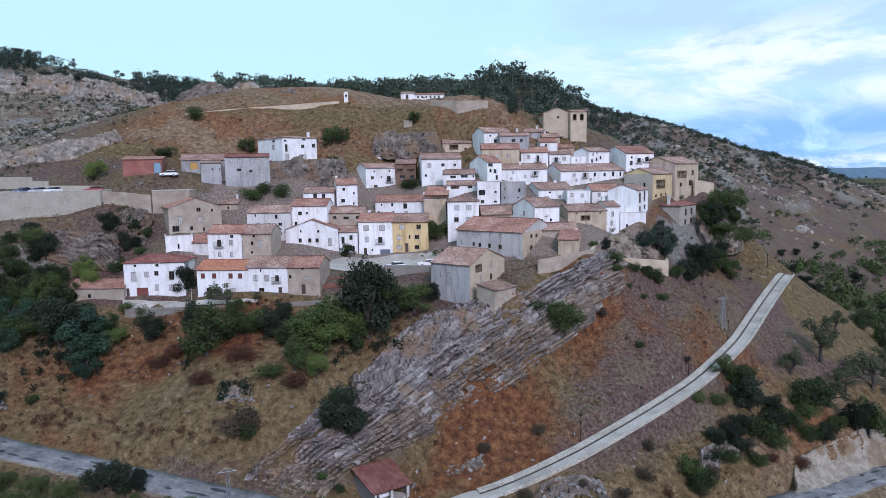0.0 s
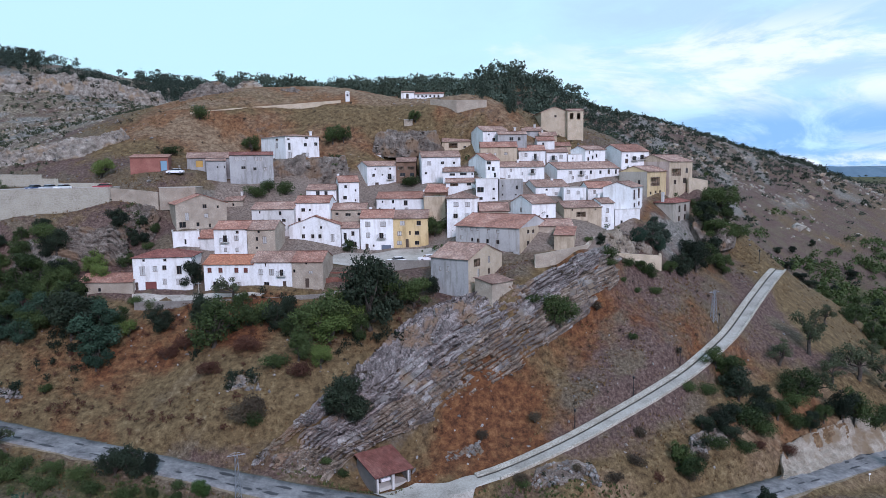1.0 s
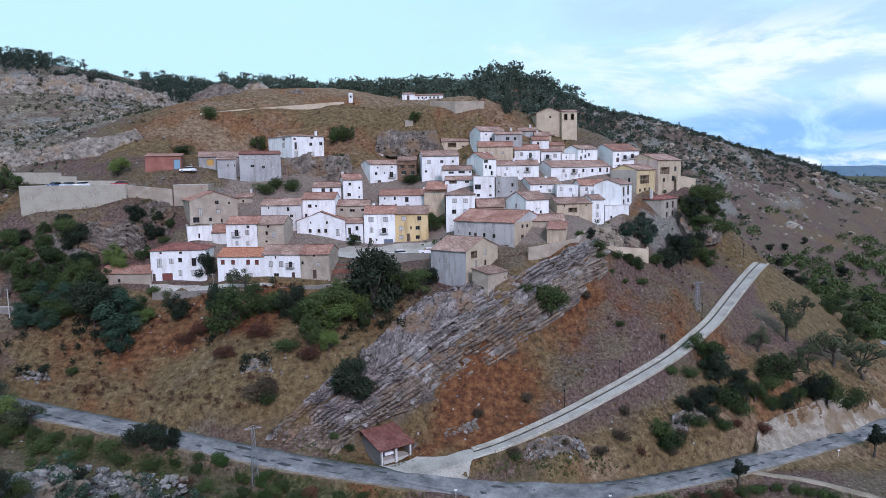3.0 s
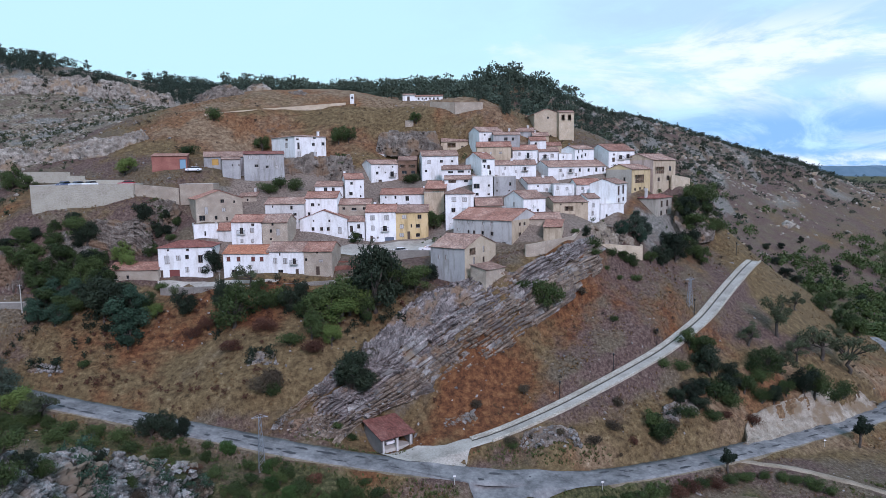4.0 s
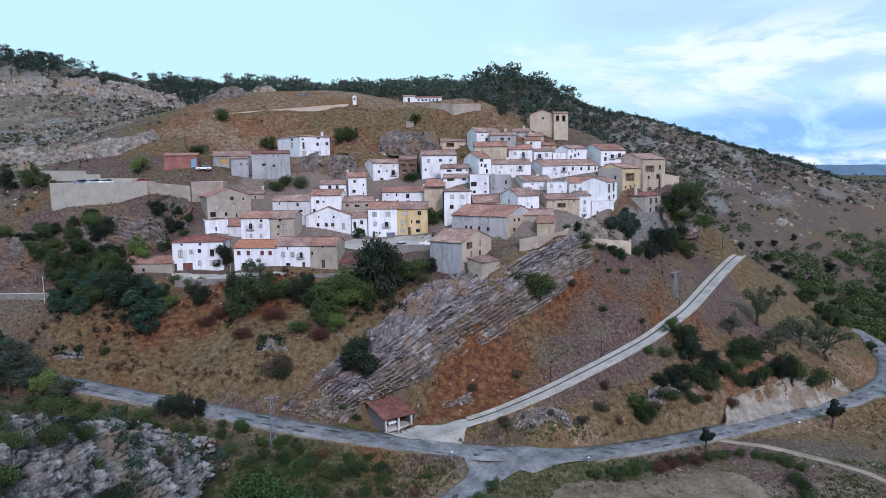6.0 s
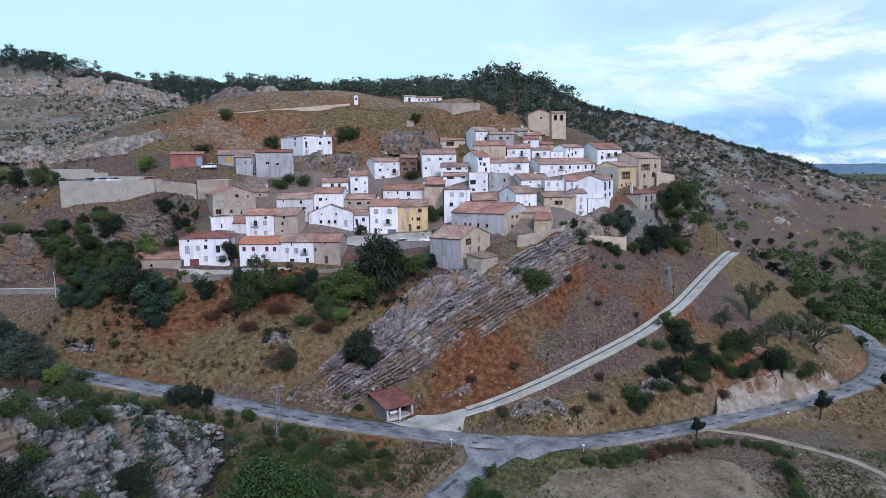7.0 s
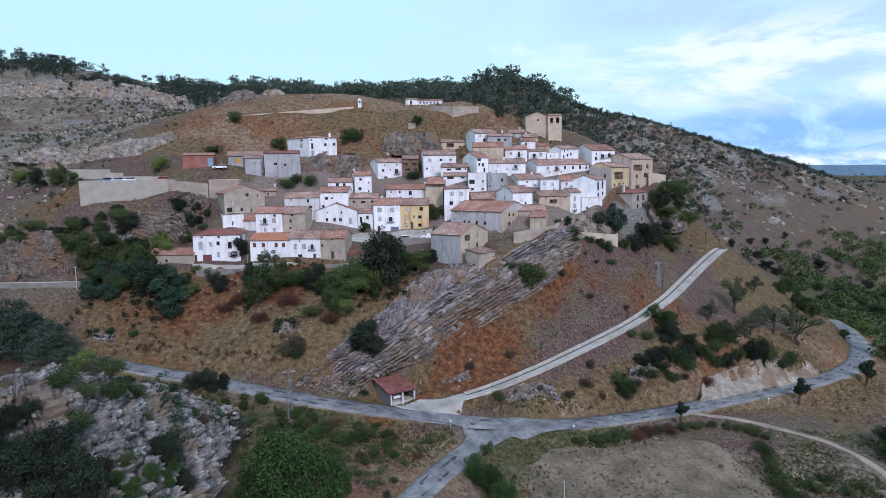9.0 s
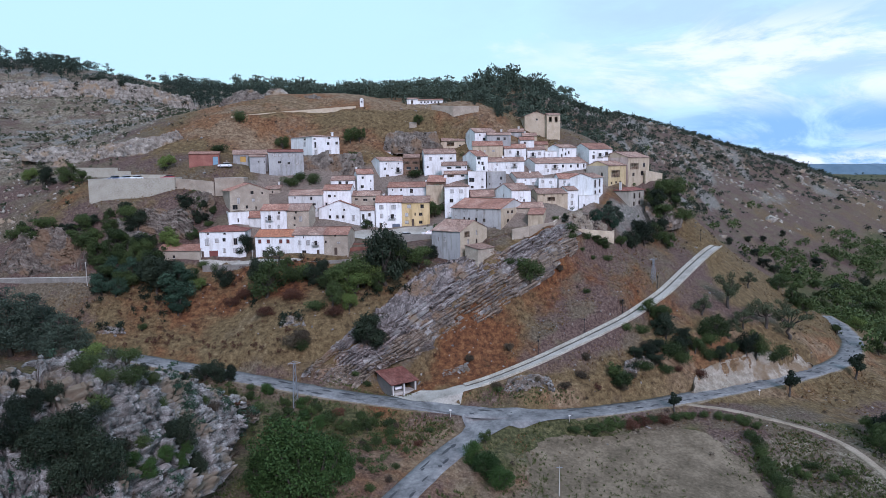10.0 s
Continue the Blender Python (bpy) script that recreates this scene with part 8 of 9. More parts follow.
# far woods and scrub
def low_tree(seed, kind):
    rnd = np.random.default_rng(seed)
    if kind == "pine":
        wood = limb((0, 0, -0.1), (0.02, 0, 0.75), 0.03, 0.012, sides=4, bends=1)
        base = rnd.uniform(0.12, 0.38)
        c = [(rnd.normal(0, 0.19), rnd.normal(0, 0.19), rnd.uniform(base, 0.9)) for _ in range(8)]
        r = [rnd.uniform(0.13, 0.24) for _ in c]
        crown = leaves(c, r, 150, 0.06, rnd, flat=0.65)
    elif kind == "shrub":
        wood = limb((0, 0, -0.1), (0.02, 0, 0.4), 0.03, 0.012, sides=3, bends=1)
        c = [(rnd.normal(0, 0.26), rnd.normal(0, 0.26), rnd.uniform(0.15, 0.6)) for _ in range(5)]
        r = [rnd.uniform(0.18, 0.34) for _ in c]
        crown = leaves(c, r, 40, 0.12, rnd, flat=0.75, hollow=0.2)
    else:
        wood = limb((0, 0, -0.1), (0.02, 0, 0.5), 0.03, 0.012, sides=4, bends=1)
        c = [(rnd.normal(0, 0.2), rnd.normal(0, 0.2), rnd.uniform(0.3, 0.7)) for _ in range(6)]
        r = [rnd.uniform(0.22, 0.34) for _ in c]
        crown = leaves(c, r, 75, 0.095, rnd, flat=0.8)
    return joined([wood, crown])


def lifted(x, y):
    return height(x, y) + 5 * soft(np.hypot(x, y - 100), 300, 900) * rough_noise(x, y, 160, 5)


def wood(name, label, n, area, seed, kind, leaf, lo, hi, wanted, category="wood"):
    x, y = sown(n, area, seed, wanted)
    s = lo + (hi - lo) * np.random.default_rng(seed + 1).random(len(x)) ** 1.6
    v, f = scatter([low_tree(seed * 10 + k, kind) for k in range(7)], np.c_[x, y, lifted(x, y)], s, seed)
    return tagged(new(name, mesh_np(name, v, f, [LEAF[leaf]])), label, category, kind="stuff")


RIDGE = [(-390, 930), (-180, 700), (-60, 600), (10, 560), (48, 545), (90, 560), (164, 640), (210, 640), (277, 655), (350, 690), (440, 760), (560, 860)]


def near_ridge(x, y, wide):
    d, _, _ = along([(*p, 0) for p in RIDGE], x, y)
    return 1 - soft(d, wide * 0.5, wide)


wood("pine_wood", "dark pine wood along the far ridge", 5600, (-420, 150, 430, 960), 41, "pine", "pine", 6, 18, lambda x, y: np.clip(near_ridge(x, y, 150) * (1 - soft(x, 40, 130)) * (0.95 + 0.9 * rough_noise(x, y, 26, 3)), 0, 1))
wood("knoll_wood", "pines and oaks covering the pointed knoll", 1900, (-30, 170, 430, 620), 42, "pine", "pine", 4, 8, lambda x, y: np.clip(1.15 - np.hypot(x - 40, y - 530) / 105, 0, 1))
wood("hilltop_pines", "tall dark pines on the rocky hilltop", 1500, (-360, -125, 345, 480), 43, "pine", "pine", 4, 11, lambda x, y: np.clip(0.04 + 0.6 * soft(-x - 0.25 * (y - 345), 150, 190), 0, 1) * (0.25 + 0.75 * soft(y - 345, 20, 60)) * soft(rough_noise(x, y, 26, 3) + 0.25, -0.1, 0.4))
wood("saddle_wood", "dark pine wood in the saddle behind the brow", 900, (-250, -70, 375, 520), 59, "pine", "pine", 4, 9, lambda x, y: np.clip(soft(x + 0.35 * (y - 375), -190, -150) * (0.8 + 0.6 * rough_noise(x, y, 24, 2)), 0, 1))
wood("brow_pines", "umbrella pines behind the bare brow", 260, (-110, 40, 275, 340), 53, "pine", "pine", 3, 7, lambda x, y: np.clip(0.5 + 1.2 * rough_noise(x, y, 16, 2), 0, 1))
wood("juniper_scrub", "dark juniper scrub covering the far hillside", 30000, (50, 640, 245, 900), 44, "shrub", "juniper", 1.4, 6.2, lambda x, y: np.clip(0.48 * soft(lifted(x, y) + 10 * rough_noise(x, y, 60, 3), 10, 42) + 0.5 * rough_noise(x, y, 28, 4) * soft(lifted(x, y), -10, 25), 0.012, 1))
wood("hillside_oaks", "round dark oaks scattered over the far hillside", 1100, (80, 560, 260, 820), 58, "oak", "dark", 4, 8.5, lambda x, y: np.clip(0.5 * soft(lifted(x, y), 0, 40) + 0.7 * rough_noise(x, y, 50, 3), 0.03, 1))
wood("skyline_trees", "scattered trees on the skyline of the far hill", 300, (120, 560, 600, 880), 48, "oak", "pine", 3, 7.0, lambda x, y: near_ridge(x, y, 40))
wood("valley_wood", "green trees filling the valley bottom", 3600, (110, 420, 150, 520), 45, "oak", "oak", 3.5, 9.5, lambda x, y: np.clip((1 - soft(height(x, y), -16, -5)) * (0.75 + 0.8 * rough_noise(x, y, 40, 3)) + 0.05, 0, 1))
wood("far_scrub", "scattered scrub on the rocky hill", 7500, (-340, -110, 130, 345), 46, "shrub", "almond", 0.8, 2.4, lambda x, y: np.clip(0.25 + 0.5 * rough_noise(x, y, 35, 3) + 0.3 * ledge_at(x, y), 0.03, 1))
wood("slope_scrub", "small dry shrubs dotted over the slopes", 1000, (-110, 125, 60, 225), 47, "oak", "brown", 0.5, 1.4, lambda x, y: clear_of_houses(x, y) * np.clip(0.35 + 0.9 * rough_noise(x, y, 16, 3), 0.03, 1))
wood("rust_scrub", "rust-brown shrubs and brambles below the houses", 800, (-92, -4, 104, 133), 55, "oak", "rust", 0.5, 1.7, lambda x, y: np.clip(0.15 + 1.1 * rough_noise(x + 80, y, 13, 3) + 0.35 * soft(y, 116, 126), 0, 1))
wood("dark_scrub", "dark green brambles below the houses", 900, (-92, -8, 112, 134), 56, "oak", "dark", 0.8, 2.4, lambda x, y: np.clip(soft(y, 114, 124) * (0.3 + 1.1 * rough_noise(x, y + 60, 12, 3)), 0, 1))
wood("village_weeds", "bushes and weeds between the houses", 700, (-60, 62, 142, 205), 57, "oak", "oak", 0.6, 2.2, lambda x, y: (1 - clear_of_houses(x, y)) * np.clip(0.25 + rough_noise(x, y, 9, 3), 0, 1), "bushes")
wood("bank_scrub", "green brambles and weeds between road and crag", 1500, (-88, -12, 70, 103), 61, "oak", "oak", 0.5, 1.9, lambda x, y: np.clip(soft(88 - y - 0.17 * x, 0.5, 2.5) * (0.45 + 0.9 * rough_noise(x, y, 9, 3)) * (1 - soft(84 - y, 0, 6) * soft(-x, 34, 40)), 0, 1), "brambles")
wood("distant_wood", "woods on the distant plain", 2500, (350, 2600, 500, 3600), 49, "oak", "dark", 6, 14, lambda x, y: np.clip(0.3 + 0.9 * rough_noise(x, y, 200, 3), 0, 1))


def rock_scrub(name, label, plain, n, seed, leaf, lo, hi, shift=0.0):
    """Low shrubs rooted in the cracks of the rock faces."""
    at = []
    for rock in [o for o in scene.objects if o.parent is None and o.name.split(".")[0] == plain]:
        face = next(c for c in rock.children if c.name.split(".")[0] == "rock_face")
        co = np.empty(len(face.data.vertices) * 3, np.float32)
        face.data.vertices.foreach_get("co", co)
        at.append(co.reshape(-1, 3))
    at = np.concatenate(at)
    rnd = np.random.default_rng(seed)
    thick = np.clip(rough_noise(at[:, 0] + at[:, 1], at[:, 2] + shift, 8, 3), 0.03, 1) ** 2
    pick = rnd.choice(len(at), n, p=thick / thick.sum())
    v, f = scatter([low_tree(seed * 10 + k, "oak") for k in range(6)], at[pick], lo + (hi - lo) * rnd.random(n) ** 1.8, seed)
    return tagged(new(name, mesh_np(name, v, f, [LEAF[leaf]])), label, "scrub", kind="stuff")


rock_scrub("rim_scrub", "dark scrub in the cracks of the rim", "rim_rock", 90, 71, "dark", 1.2, 4.0)
rock_scrub("rib_scrub", "dark scrub on the rock ribs", "rock_rib", 70, 72, "dark", 0.7, 2.4)
rock_scrub("crag_scrub", "grey-green scrub in the cracks of the crag", "crag", 420, 73, "blue", 0.5, 1.9)
rock_scrub("crag_thorn", "dry brown thorn scrub on the crag", "crag", 260, 74, "brown", 0.4, 1.4, 30.0)
rock_scrub("strata_scrub", "dry brown weeds between the strata", "rock_outcrop", 260, 75, "brown", 0.3, 1.1)
rock_scrub("cliff_scrub", "green scrub on the village cliffs", "cliff", 130, 76, "oak", 0.6, 2.0)


def tuft(seed):
    rnd = np.random.default_rng(seed)
    v = []
    for _ in range(4):
        a, r, lean = rnd.uniform(0, 6.28), rnd.uniform(0, 0.3), rnd.normal(0, 0.35, 2)
        c, t = np.array([r * math.cos(a), r * math.sin(a), -0.1]), rnd.uniform(0, 3.14)
        w = np.array([math.cos(t), math.sin(t), 0]) * 0.22
        v += [c - w, c + w, c + np.array([lean[0], lean[1], rnd.uniform(0.5, 1.0)])]
    return np.array(v), np.arange(12).reshape(-1, 3)


TUFTS = [tuft(s) for s in range(6)]


def grass(name, label, n, area, seed, leaf, lo, hi, wanted):
    x, y = sown(n, area, seed, wanted)
    s = np.random.default_rng(seed).uniform(lo, hi, len(x))
    v, f = scatter(TUFTS, np.c_[x, y, height(x, y)], s, seed)
    return tagged(new(name, mesh_np(name, v, f, [LEAF[leaf]])), label, "grass", kind="stuff")


def field(x, y):
    return soft(x, 14, 18) * (1 - soft(x, 56, 60)) * (1 - soft(y - 0.28 * x, 82, 84))


grass("dry_grass", "dry straw-coloured grass on the slopes", 60000, (-115, 128, 78, 228), 51, "straw", 0.25, 0.6, lambda x, y: clear_of_houses(x, y) * np.clip(0.45 + 0.9 * rough_noise(x, y, 18, 4), 0, 1) * (1 - 0.8 * field(x, y)) * (1 - 0.7 * soft(y, 172, 190)))
grass("green_grass", "green grass and weeds on the low banks", 44000, (-60, 110, 40, 100), 52, "weed", 0.3, 0.8, lambda x, y: np.clip(0.4 + 0.9 * rough_noise(x, y, 12, 4), 0, 1) * (1 - 0.72 * field(x, y)))


# ---------------------------------------------------------------- walls, shed, vehicles, poles
CREAM = masonry_material("cream_block_wall", [(0.27, 0.245, 0.19), (0.36, 0.335, 0.265), (0.44, 0.41, 0.335)], (0.7, 0.35), (0.40, 0.375, 0.32))
GREY_WALL = masonry_material("grey_rubble_wall", [(0.15, 0.14, 0.125), (0.24, 0.225, 0.20), (0.32, 0.30, 0.27)], (0.4, 0.28), (0.20, 0.18, 0.155))


def wall_run(name, label, line, thick, drop, mat, cap=None, category="wall", kind="structure"):
    """A free or retaining wall along a line of (x, y, top), reaching drop metres down, with a coping."""
    pts = [Vector(p) for p in line]
    ob = thing(name, label, category, Matrix.Translation(pts[0]), kind=kind)
    for a, b in zip(pts, pts[1:]):
        d = Vector((b.x - a.x, b.y - a.y, 0))
        n = Vector((-d.y, d.x, 0)).normalized() * thick / 2
        steps = max(1, int(d.length / 2.5))
        bm = bmesh.new()
        rows = []
        for i in range(steps + 1):
            p = a.lerp(b, i / steps) - pts[0]
            dz = random.uniform(-0.05, 0.05) if 0 < i < steps else 0
            rows.append([bm.verts.new(q) for q in (p - n + Vector((0, 0, -drop)), p - n + Vector((0, 0, dz)), p + n + Vector((0, 0, dz)), p + n + Vector((0, 0, -drop)))])
        for r, s in zip(rows, rows[1:]):
            for j in range(3):
                bm.faces.new((r[j], s[j], s[j + 1], r[j + 1]))
        bm.faces.new(rows[0]), bm.faces.new(rows[-1][::-1])
        bmesh.ops.recalc_face_normals(bm, faces=bm.faces)
        part("masonry", bm, mat, ob)
        if cap:
            m = n * 1.25
            bm = bmesh.new()
            rows = [[bm.verts.new(p - pts[0] + o) for o in (-m + Vector((0, 0, 0.05)), -m + Vector((0, 0, 0.17)), m + Vector((0, 0, 0.17)), m + Vector((0, 0, 0.05)))] for p in (a, b)]
            for j in range(4):
                bm.faces.new((rows[0][j], rows[1][j], rows[1][(j + 1) % 4], rows[0][(j + 1) % 4]))
            bm.faces.new(rows[0]), bm.faces.new(rows[1][::-1])
            bmesh.ops.recalc_face_normals(bm, faces=bm.faces)
            part("coping", bm, cap, ob)
    return ob


wall_run("wall_terrace", "tall cream block retaining wall of the parking terrace", [(-103.0, 168, 47.3), (-103.0, 147.7, 47.3), (-83.0, 158.2, 47.3), (-82.4, 162, 47.3)], 0.6, 7.5, CREAM, CONCRETE)
wall_run("wall_upper_lane", "long brown rubble wall beside the terrace", [(-82.6, 158.6, 47.2), (-71.2, 158.4, 46.0)], 0.5, 4.5, WALL["stone"])
wall_run("wall_terrace_back", "low pale concrete wall behind the parked cars", [(-118, 167, 50.8), (-104.2, 167, 50.6), (-104.2, 167, 49.6), (-100.2, 167, 49.5), (-100.2, 167, 48.4), (-84.5, 167, 48.2)], 0.35, 3.0, CREAM)
wall_run("wall_lower_road", "grey rubble wall along the lower street", [(-128, 128, 22.4), (-118, 128, 22.3), (-94, 127.3, 22.5), (-90, 128.5, 22.5)], 0.5, 3.2, GREY_WALL, CONCRETE)
wall_run("wall_row_terrace", "low rubble wall below the white houses", [(-66, 132.2, 24.5), (-54, 132.6, 24.7), (-40, 132.4, 25.0), (-27, 133.2, 25.6), (-21, 135.5, 26.6)], 0.5, 3.4, GREY_WALL)
wall_run("wall_square", "grey rendered parapet of the small square", [(-15.5, 141.5, 31.2), (-6, 141.8, 31.0), (-2.5, 136.5, 30.4)], 0.35, 4.0, GREY_WALL)
wall_run("wall_rock_garden", "tan rubble wall above the tilted strata", [(15.8, 136.0, 32.6), (20.5, 137.6, 33.2), (27.5, 141.6, 33.9), (30, 146, 35.2)], 0.5, 3.2, WALL["stone"])
wall_run("wall_orchard", "tan rubble retaining wall on the slope", [(31.8, 144.5, 31.9), (38.5, 146.6, 31.2), (45.6, 148.9, 30.4), (46.6, 153, 30.4)], 0.5, 5.0, WALL["beige"])
wall_run("wall_burial_ground", "stone wall of the hilltop burial ground", [(-7.5, 214, 72.2), (0.5, 207.5, 71.2), (9.5, 208, 71.1), (10.5, 222, 72)], 0.5, 4.5, WALL["stone"])
wall_run("wall_hill_path", "low pale wall beside the hill path", [(-80, 204, 68.6), (-70, 209.5, 70.0), (-57, 215.3, 71.3), (-36.5, 217.6, 72.7)], 0.6, 3.0, WALL["beige"])
wall_run("wall_end_house", "tan rubble wall of the last house", [(66.5, 193, 47.0), (74, 199, 45.8), (76, 206, 45.6)], 0.5, 6.5, WALL["beige"])
LANE_WALL = masonry_material("lane_rubble", [(0.30, 0.27, 0.22), (0.46, 0.42, 0.355), (0.58, 0.545, 0.48)], (0.55, 0.4), (0.30, 0.27, 0.22))
# dark colour for the shadow line at the foot of the ledge
LEDGE_SHADOW = material("mossy_gutter", [(0.035, 0.033, 0.026), (0.06, 0.056, 0.045), (0.10, 0.095, 0.08)], 1.5, bump=0.4)


def beside(bed, off, up, first, step):
    """A line along a road bed, set off to its right and raised."""
    q = np.array(bed)
    d = np.gradient(q[:, :2], axis=0)
    d /= np.hypot(d[:, 0], d[:, 1])[:, None]
    return [tuple(p) for p in np.c_[q[:, 0] + d[:, 1] * off, q[:, 1] - d[:, 0] * off, q[:, 2] + up][first::step]]


wall_run("wall_lane_kerb", "low stone wall along the lower edge of the lane", beside(LANE_BED, 1.85, 0.42, 4, 1), 0.35, 2.0, LANE_WALL)
wall_run("wall_lane_upper", "broad stony ledge along the upper side of the lane", beside(LANE_BED, -1.25, 0.42, 3, 1), 1.3, 1.4, LANE_WALL)
# the ledge's shadow on the lane, laid as a strip of dark colour
wall_run("lane_gutter", "dark strip standing in for the ledge's shadow on the lane", beside(LANE_BED, -0.46, 0.24, 3, 1), 0.3, 0.4, LEDGE_SHADOW, category="gutter")


def patch(name, corners, mat, label, category, lift, frayed=0.0):
    """A paved area laid on the ground, cut into small faces."""
    bm = bmesh.new()
    bm.faces.new([bm.verts.new((x, y, 0)) for x, y in corners])
    bm.normal_update()
    bmesh.ops.triangulate(bm, faces=bm.faces, ngon_method="EAR_CLIP")
    for _ in range(5):
        bmesh.ops.subdivide_edges(bm, edges=[e for e in bm.edges if e.calc_length() > 1.2], cuts=1)
        bmesh.ops.triangulate(bm, faces=[f for f in bm.faces if len(f.verts) > 3])
    for v in bm.verts:
        if frayed and v.is_boundary:
            v.co += Vector((float(rough_noise(np.array(v.co.x), np.array(v.co.y), 4, 3)), float(rough_noise(np.array(v.co.x + 50), np.array(v.co.y), 4, 3)), 0)) * frayed
    co = np.array([v.co for v in bm.verts])
    for v, z in zip(bm.verts, height(co[:, 0], co[:, 1])):
        v.co.z = z + lift
    bmesh.ops.recalc_face_normals(bm, faces=bm.faces)
    me = bpy.data.meshes.new(name)
    bm.to_mesh(me), bm.free()
    me.materials.append(mat)
    return tagged(new(name, me), label, category, kind="structure")


patch("junction", [(-10, 91.8), (-2, 89.8), (1.6, 88.9), (2.4, 86.8), (1.4, 84.2), (-1.2, 81.0), (3.0, 78.6), (6.6, 82.0), (11, 86.2), (17, 88.6), (23, 90.6), (32, 94), (20, 95.5), (5, 94.5), (-8, 94.5)], ASPHALT, "worn asphalt where the roads meet", "road", 0.2)
patch("apron", [(-15.0, 97.6), (-10.5, 95.4), (-2, 94.4), (1.5, 94.6), (2.6, 97.6), (4.2, 99.0), (2, 101.0), (-2, 100.3), (-7.5, 101.0), (-9, 100.0)], LANE_STONE, "pale concrete apron at the foot of the lane", "pavement", 0.16, frayed=0.5)
patch("street_square", [(-33.6, 148.0), (-26.6, 154.5), (-14.6, 155.5), (-6.4, 155.5), (-2.2, 149.6), (-8.0, 147.1), (-14.7, 146.6), (-25.1, 145.9)], LANE_STONE, "pale concrete street before the yellow house", "street", 0.22, frayed=0.4)
patch("street_row", [(-68.5, 136.5), (-57.5, 136.8), (-53.0, 134.6), (-46.6, 133.9), (-38.5, 133.6), (-38.3, 132.9), (-46.2, 132.9), (-56.2, 133.0), (-67.2, 134.1)], LANE_STONE, "pale concrete street before the white houses", "street", 0.22, frayed=0.3)
FIELD = material("stubble_field", [(0.06, 0.046, 0.028), (0.13, 0.099, 0.066), (0.22, 0.172, 0.12)], 0.55, bump=0.8, fine=1.4)
patch("field", [(16, 84.5), (22, 86.5), (34, 90), (47, 94.5), (53, 94), (56, 86), (57.5, 76), (58, 66), (40, 58), (22, 62), (13, 72)], FIELD, "flat fallow field with sparse weeds", "field", 0.1, frayed=1.3)


SHED_GREY = material("dark_block_wall", [(0.11, 0.105, 0.10), (0.17, 0.162, 0.155), (0.23, 0.22, 0.21)], 1.2, bump=0.4)


def garage():
    """Open-fronted double garage with a single sloping tiled roof."""
    w, d, h, back = 6.3, 6.8, 2.05, 3.25
    ob = thing("garage_shed", "open double garage with grey walls and red tiles", "garage", pose(-13.4, 98.5, 0.45, 0, 0, 34))
    t = 0.25
    part("side_wall", mesh_of("side_wall", [(0, 0, -1.5), (t, 0, -1.5), (t, d, -1.5), (0, d, -1.5), (0, 0, h), (t, 0, h), (t, d, back), (0, d, back)], [(3, 2, 1, 0), (4, 5, 6, 7), (0, 1, 5, 4), (1, 2, 6, 5), (2, 3, 7, 6), (3, 0, 4, 7)], [SHED_GREY]), None, ob)
    part("side_wall", ob.children[0].data, None, ob, at=Matrix.Translation((w - t, 0, 0)))
    part("back_wall", boxes((t, w - t, d - t, d, -1.5, back)), SHED_GREY, ob)
    part("pillar", boxes((w / 2 - 0.2, w / 2 + 0.2, 0, 0.4, -1.0, h)), WALL["plaster"], ob, "pale pillar between the bays")
    part("pillar", boxes((t, t + 0.25, 0, 0.4, -1.0, h)), WALL["plaster"], ob)
    part("pillar", boxes((w - t - 0.25, w - t, 0, 0.4, -1.0, h)), WALL["plaster"], ob)
    part("lintel", boxes((0, w, 0.0, 0.35, h - 0.05, h + 0.22)), DOOR_WOOD, ob)
    part("floor_slab", boxes((t, w - t, 0.4, d - t, -0.6, 0.02)), CONCRETE, ob)
    k = (back - h) / d
    roof_part(ob, [((-0.35, -0.5, h + 0.22 - 0.5 * k), (w + 0.35, -0.5, h + 0.22 - 0.5 * k), (w + 0.35, d + 0.3, back + 0.22 + 0.3 * k), (-0.35, d + 0.3, back + 0.22 + 0.3 * k))], TILES["dark"], 77, label="red barrel tiles with pale spots")
    return ob


garage()
RUBBER = material("tyre_rubber", [(0.015, 0.015, 0.016), (0.03, 0.03, 0.03)], 3, rough=0.8)
PAINT = {c: material("car_paint_" + c, [v, tuple(min(1, q * 1.1) for q in v)], 1, rough=0.3, bump=0, spec=0.5) for c, v in {"white": (0.72, 0.72, 0.73), "red": (0.30, 0.03, 0.04), "blue": (0.05, 0.08, 0.16), "silver": (0.42, 0.44, 0.48)}.items()}


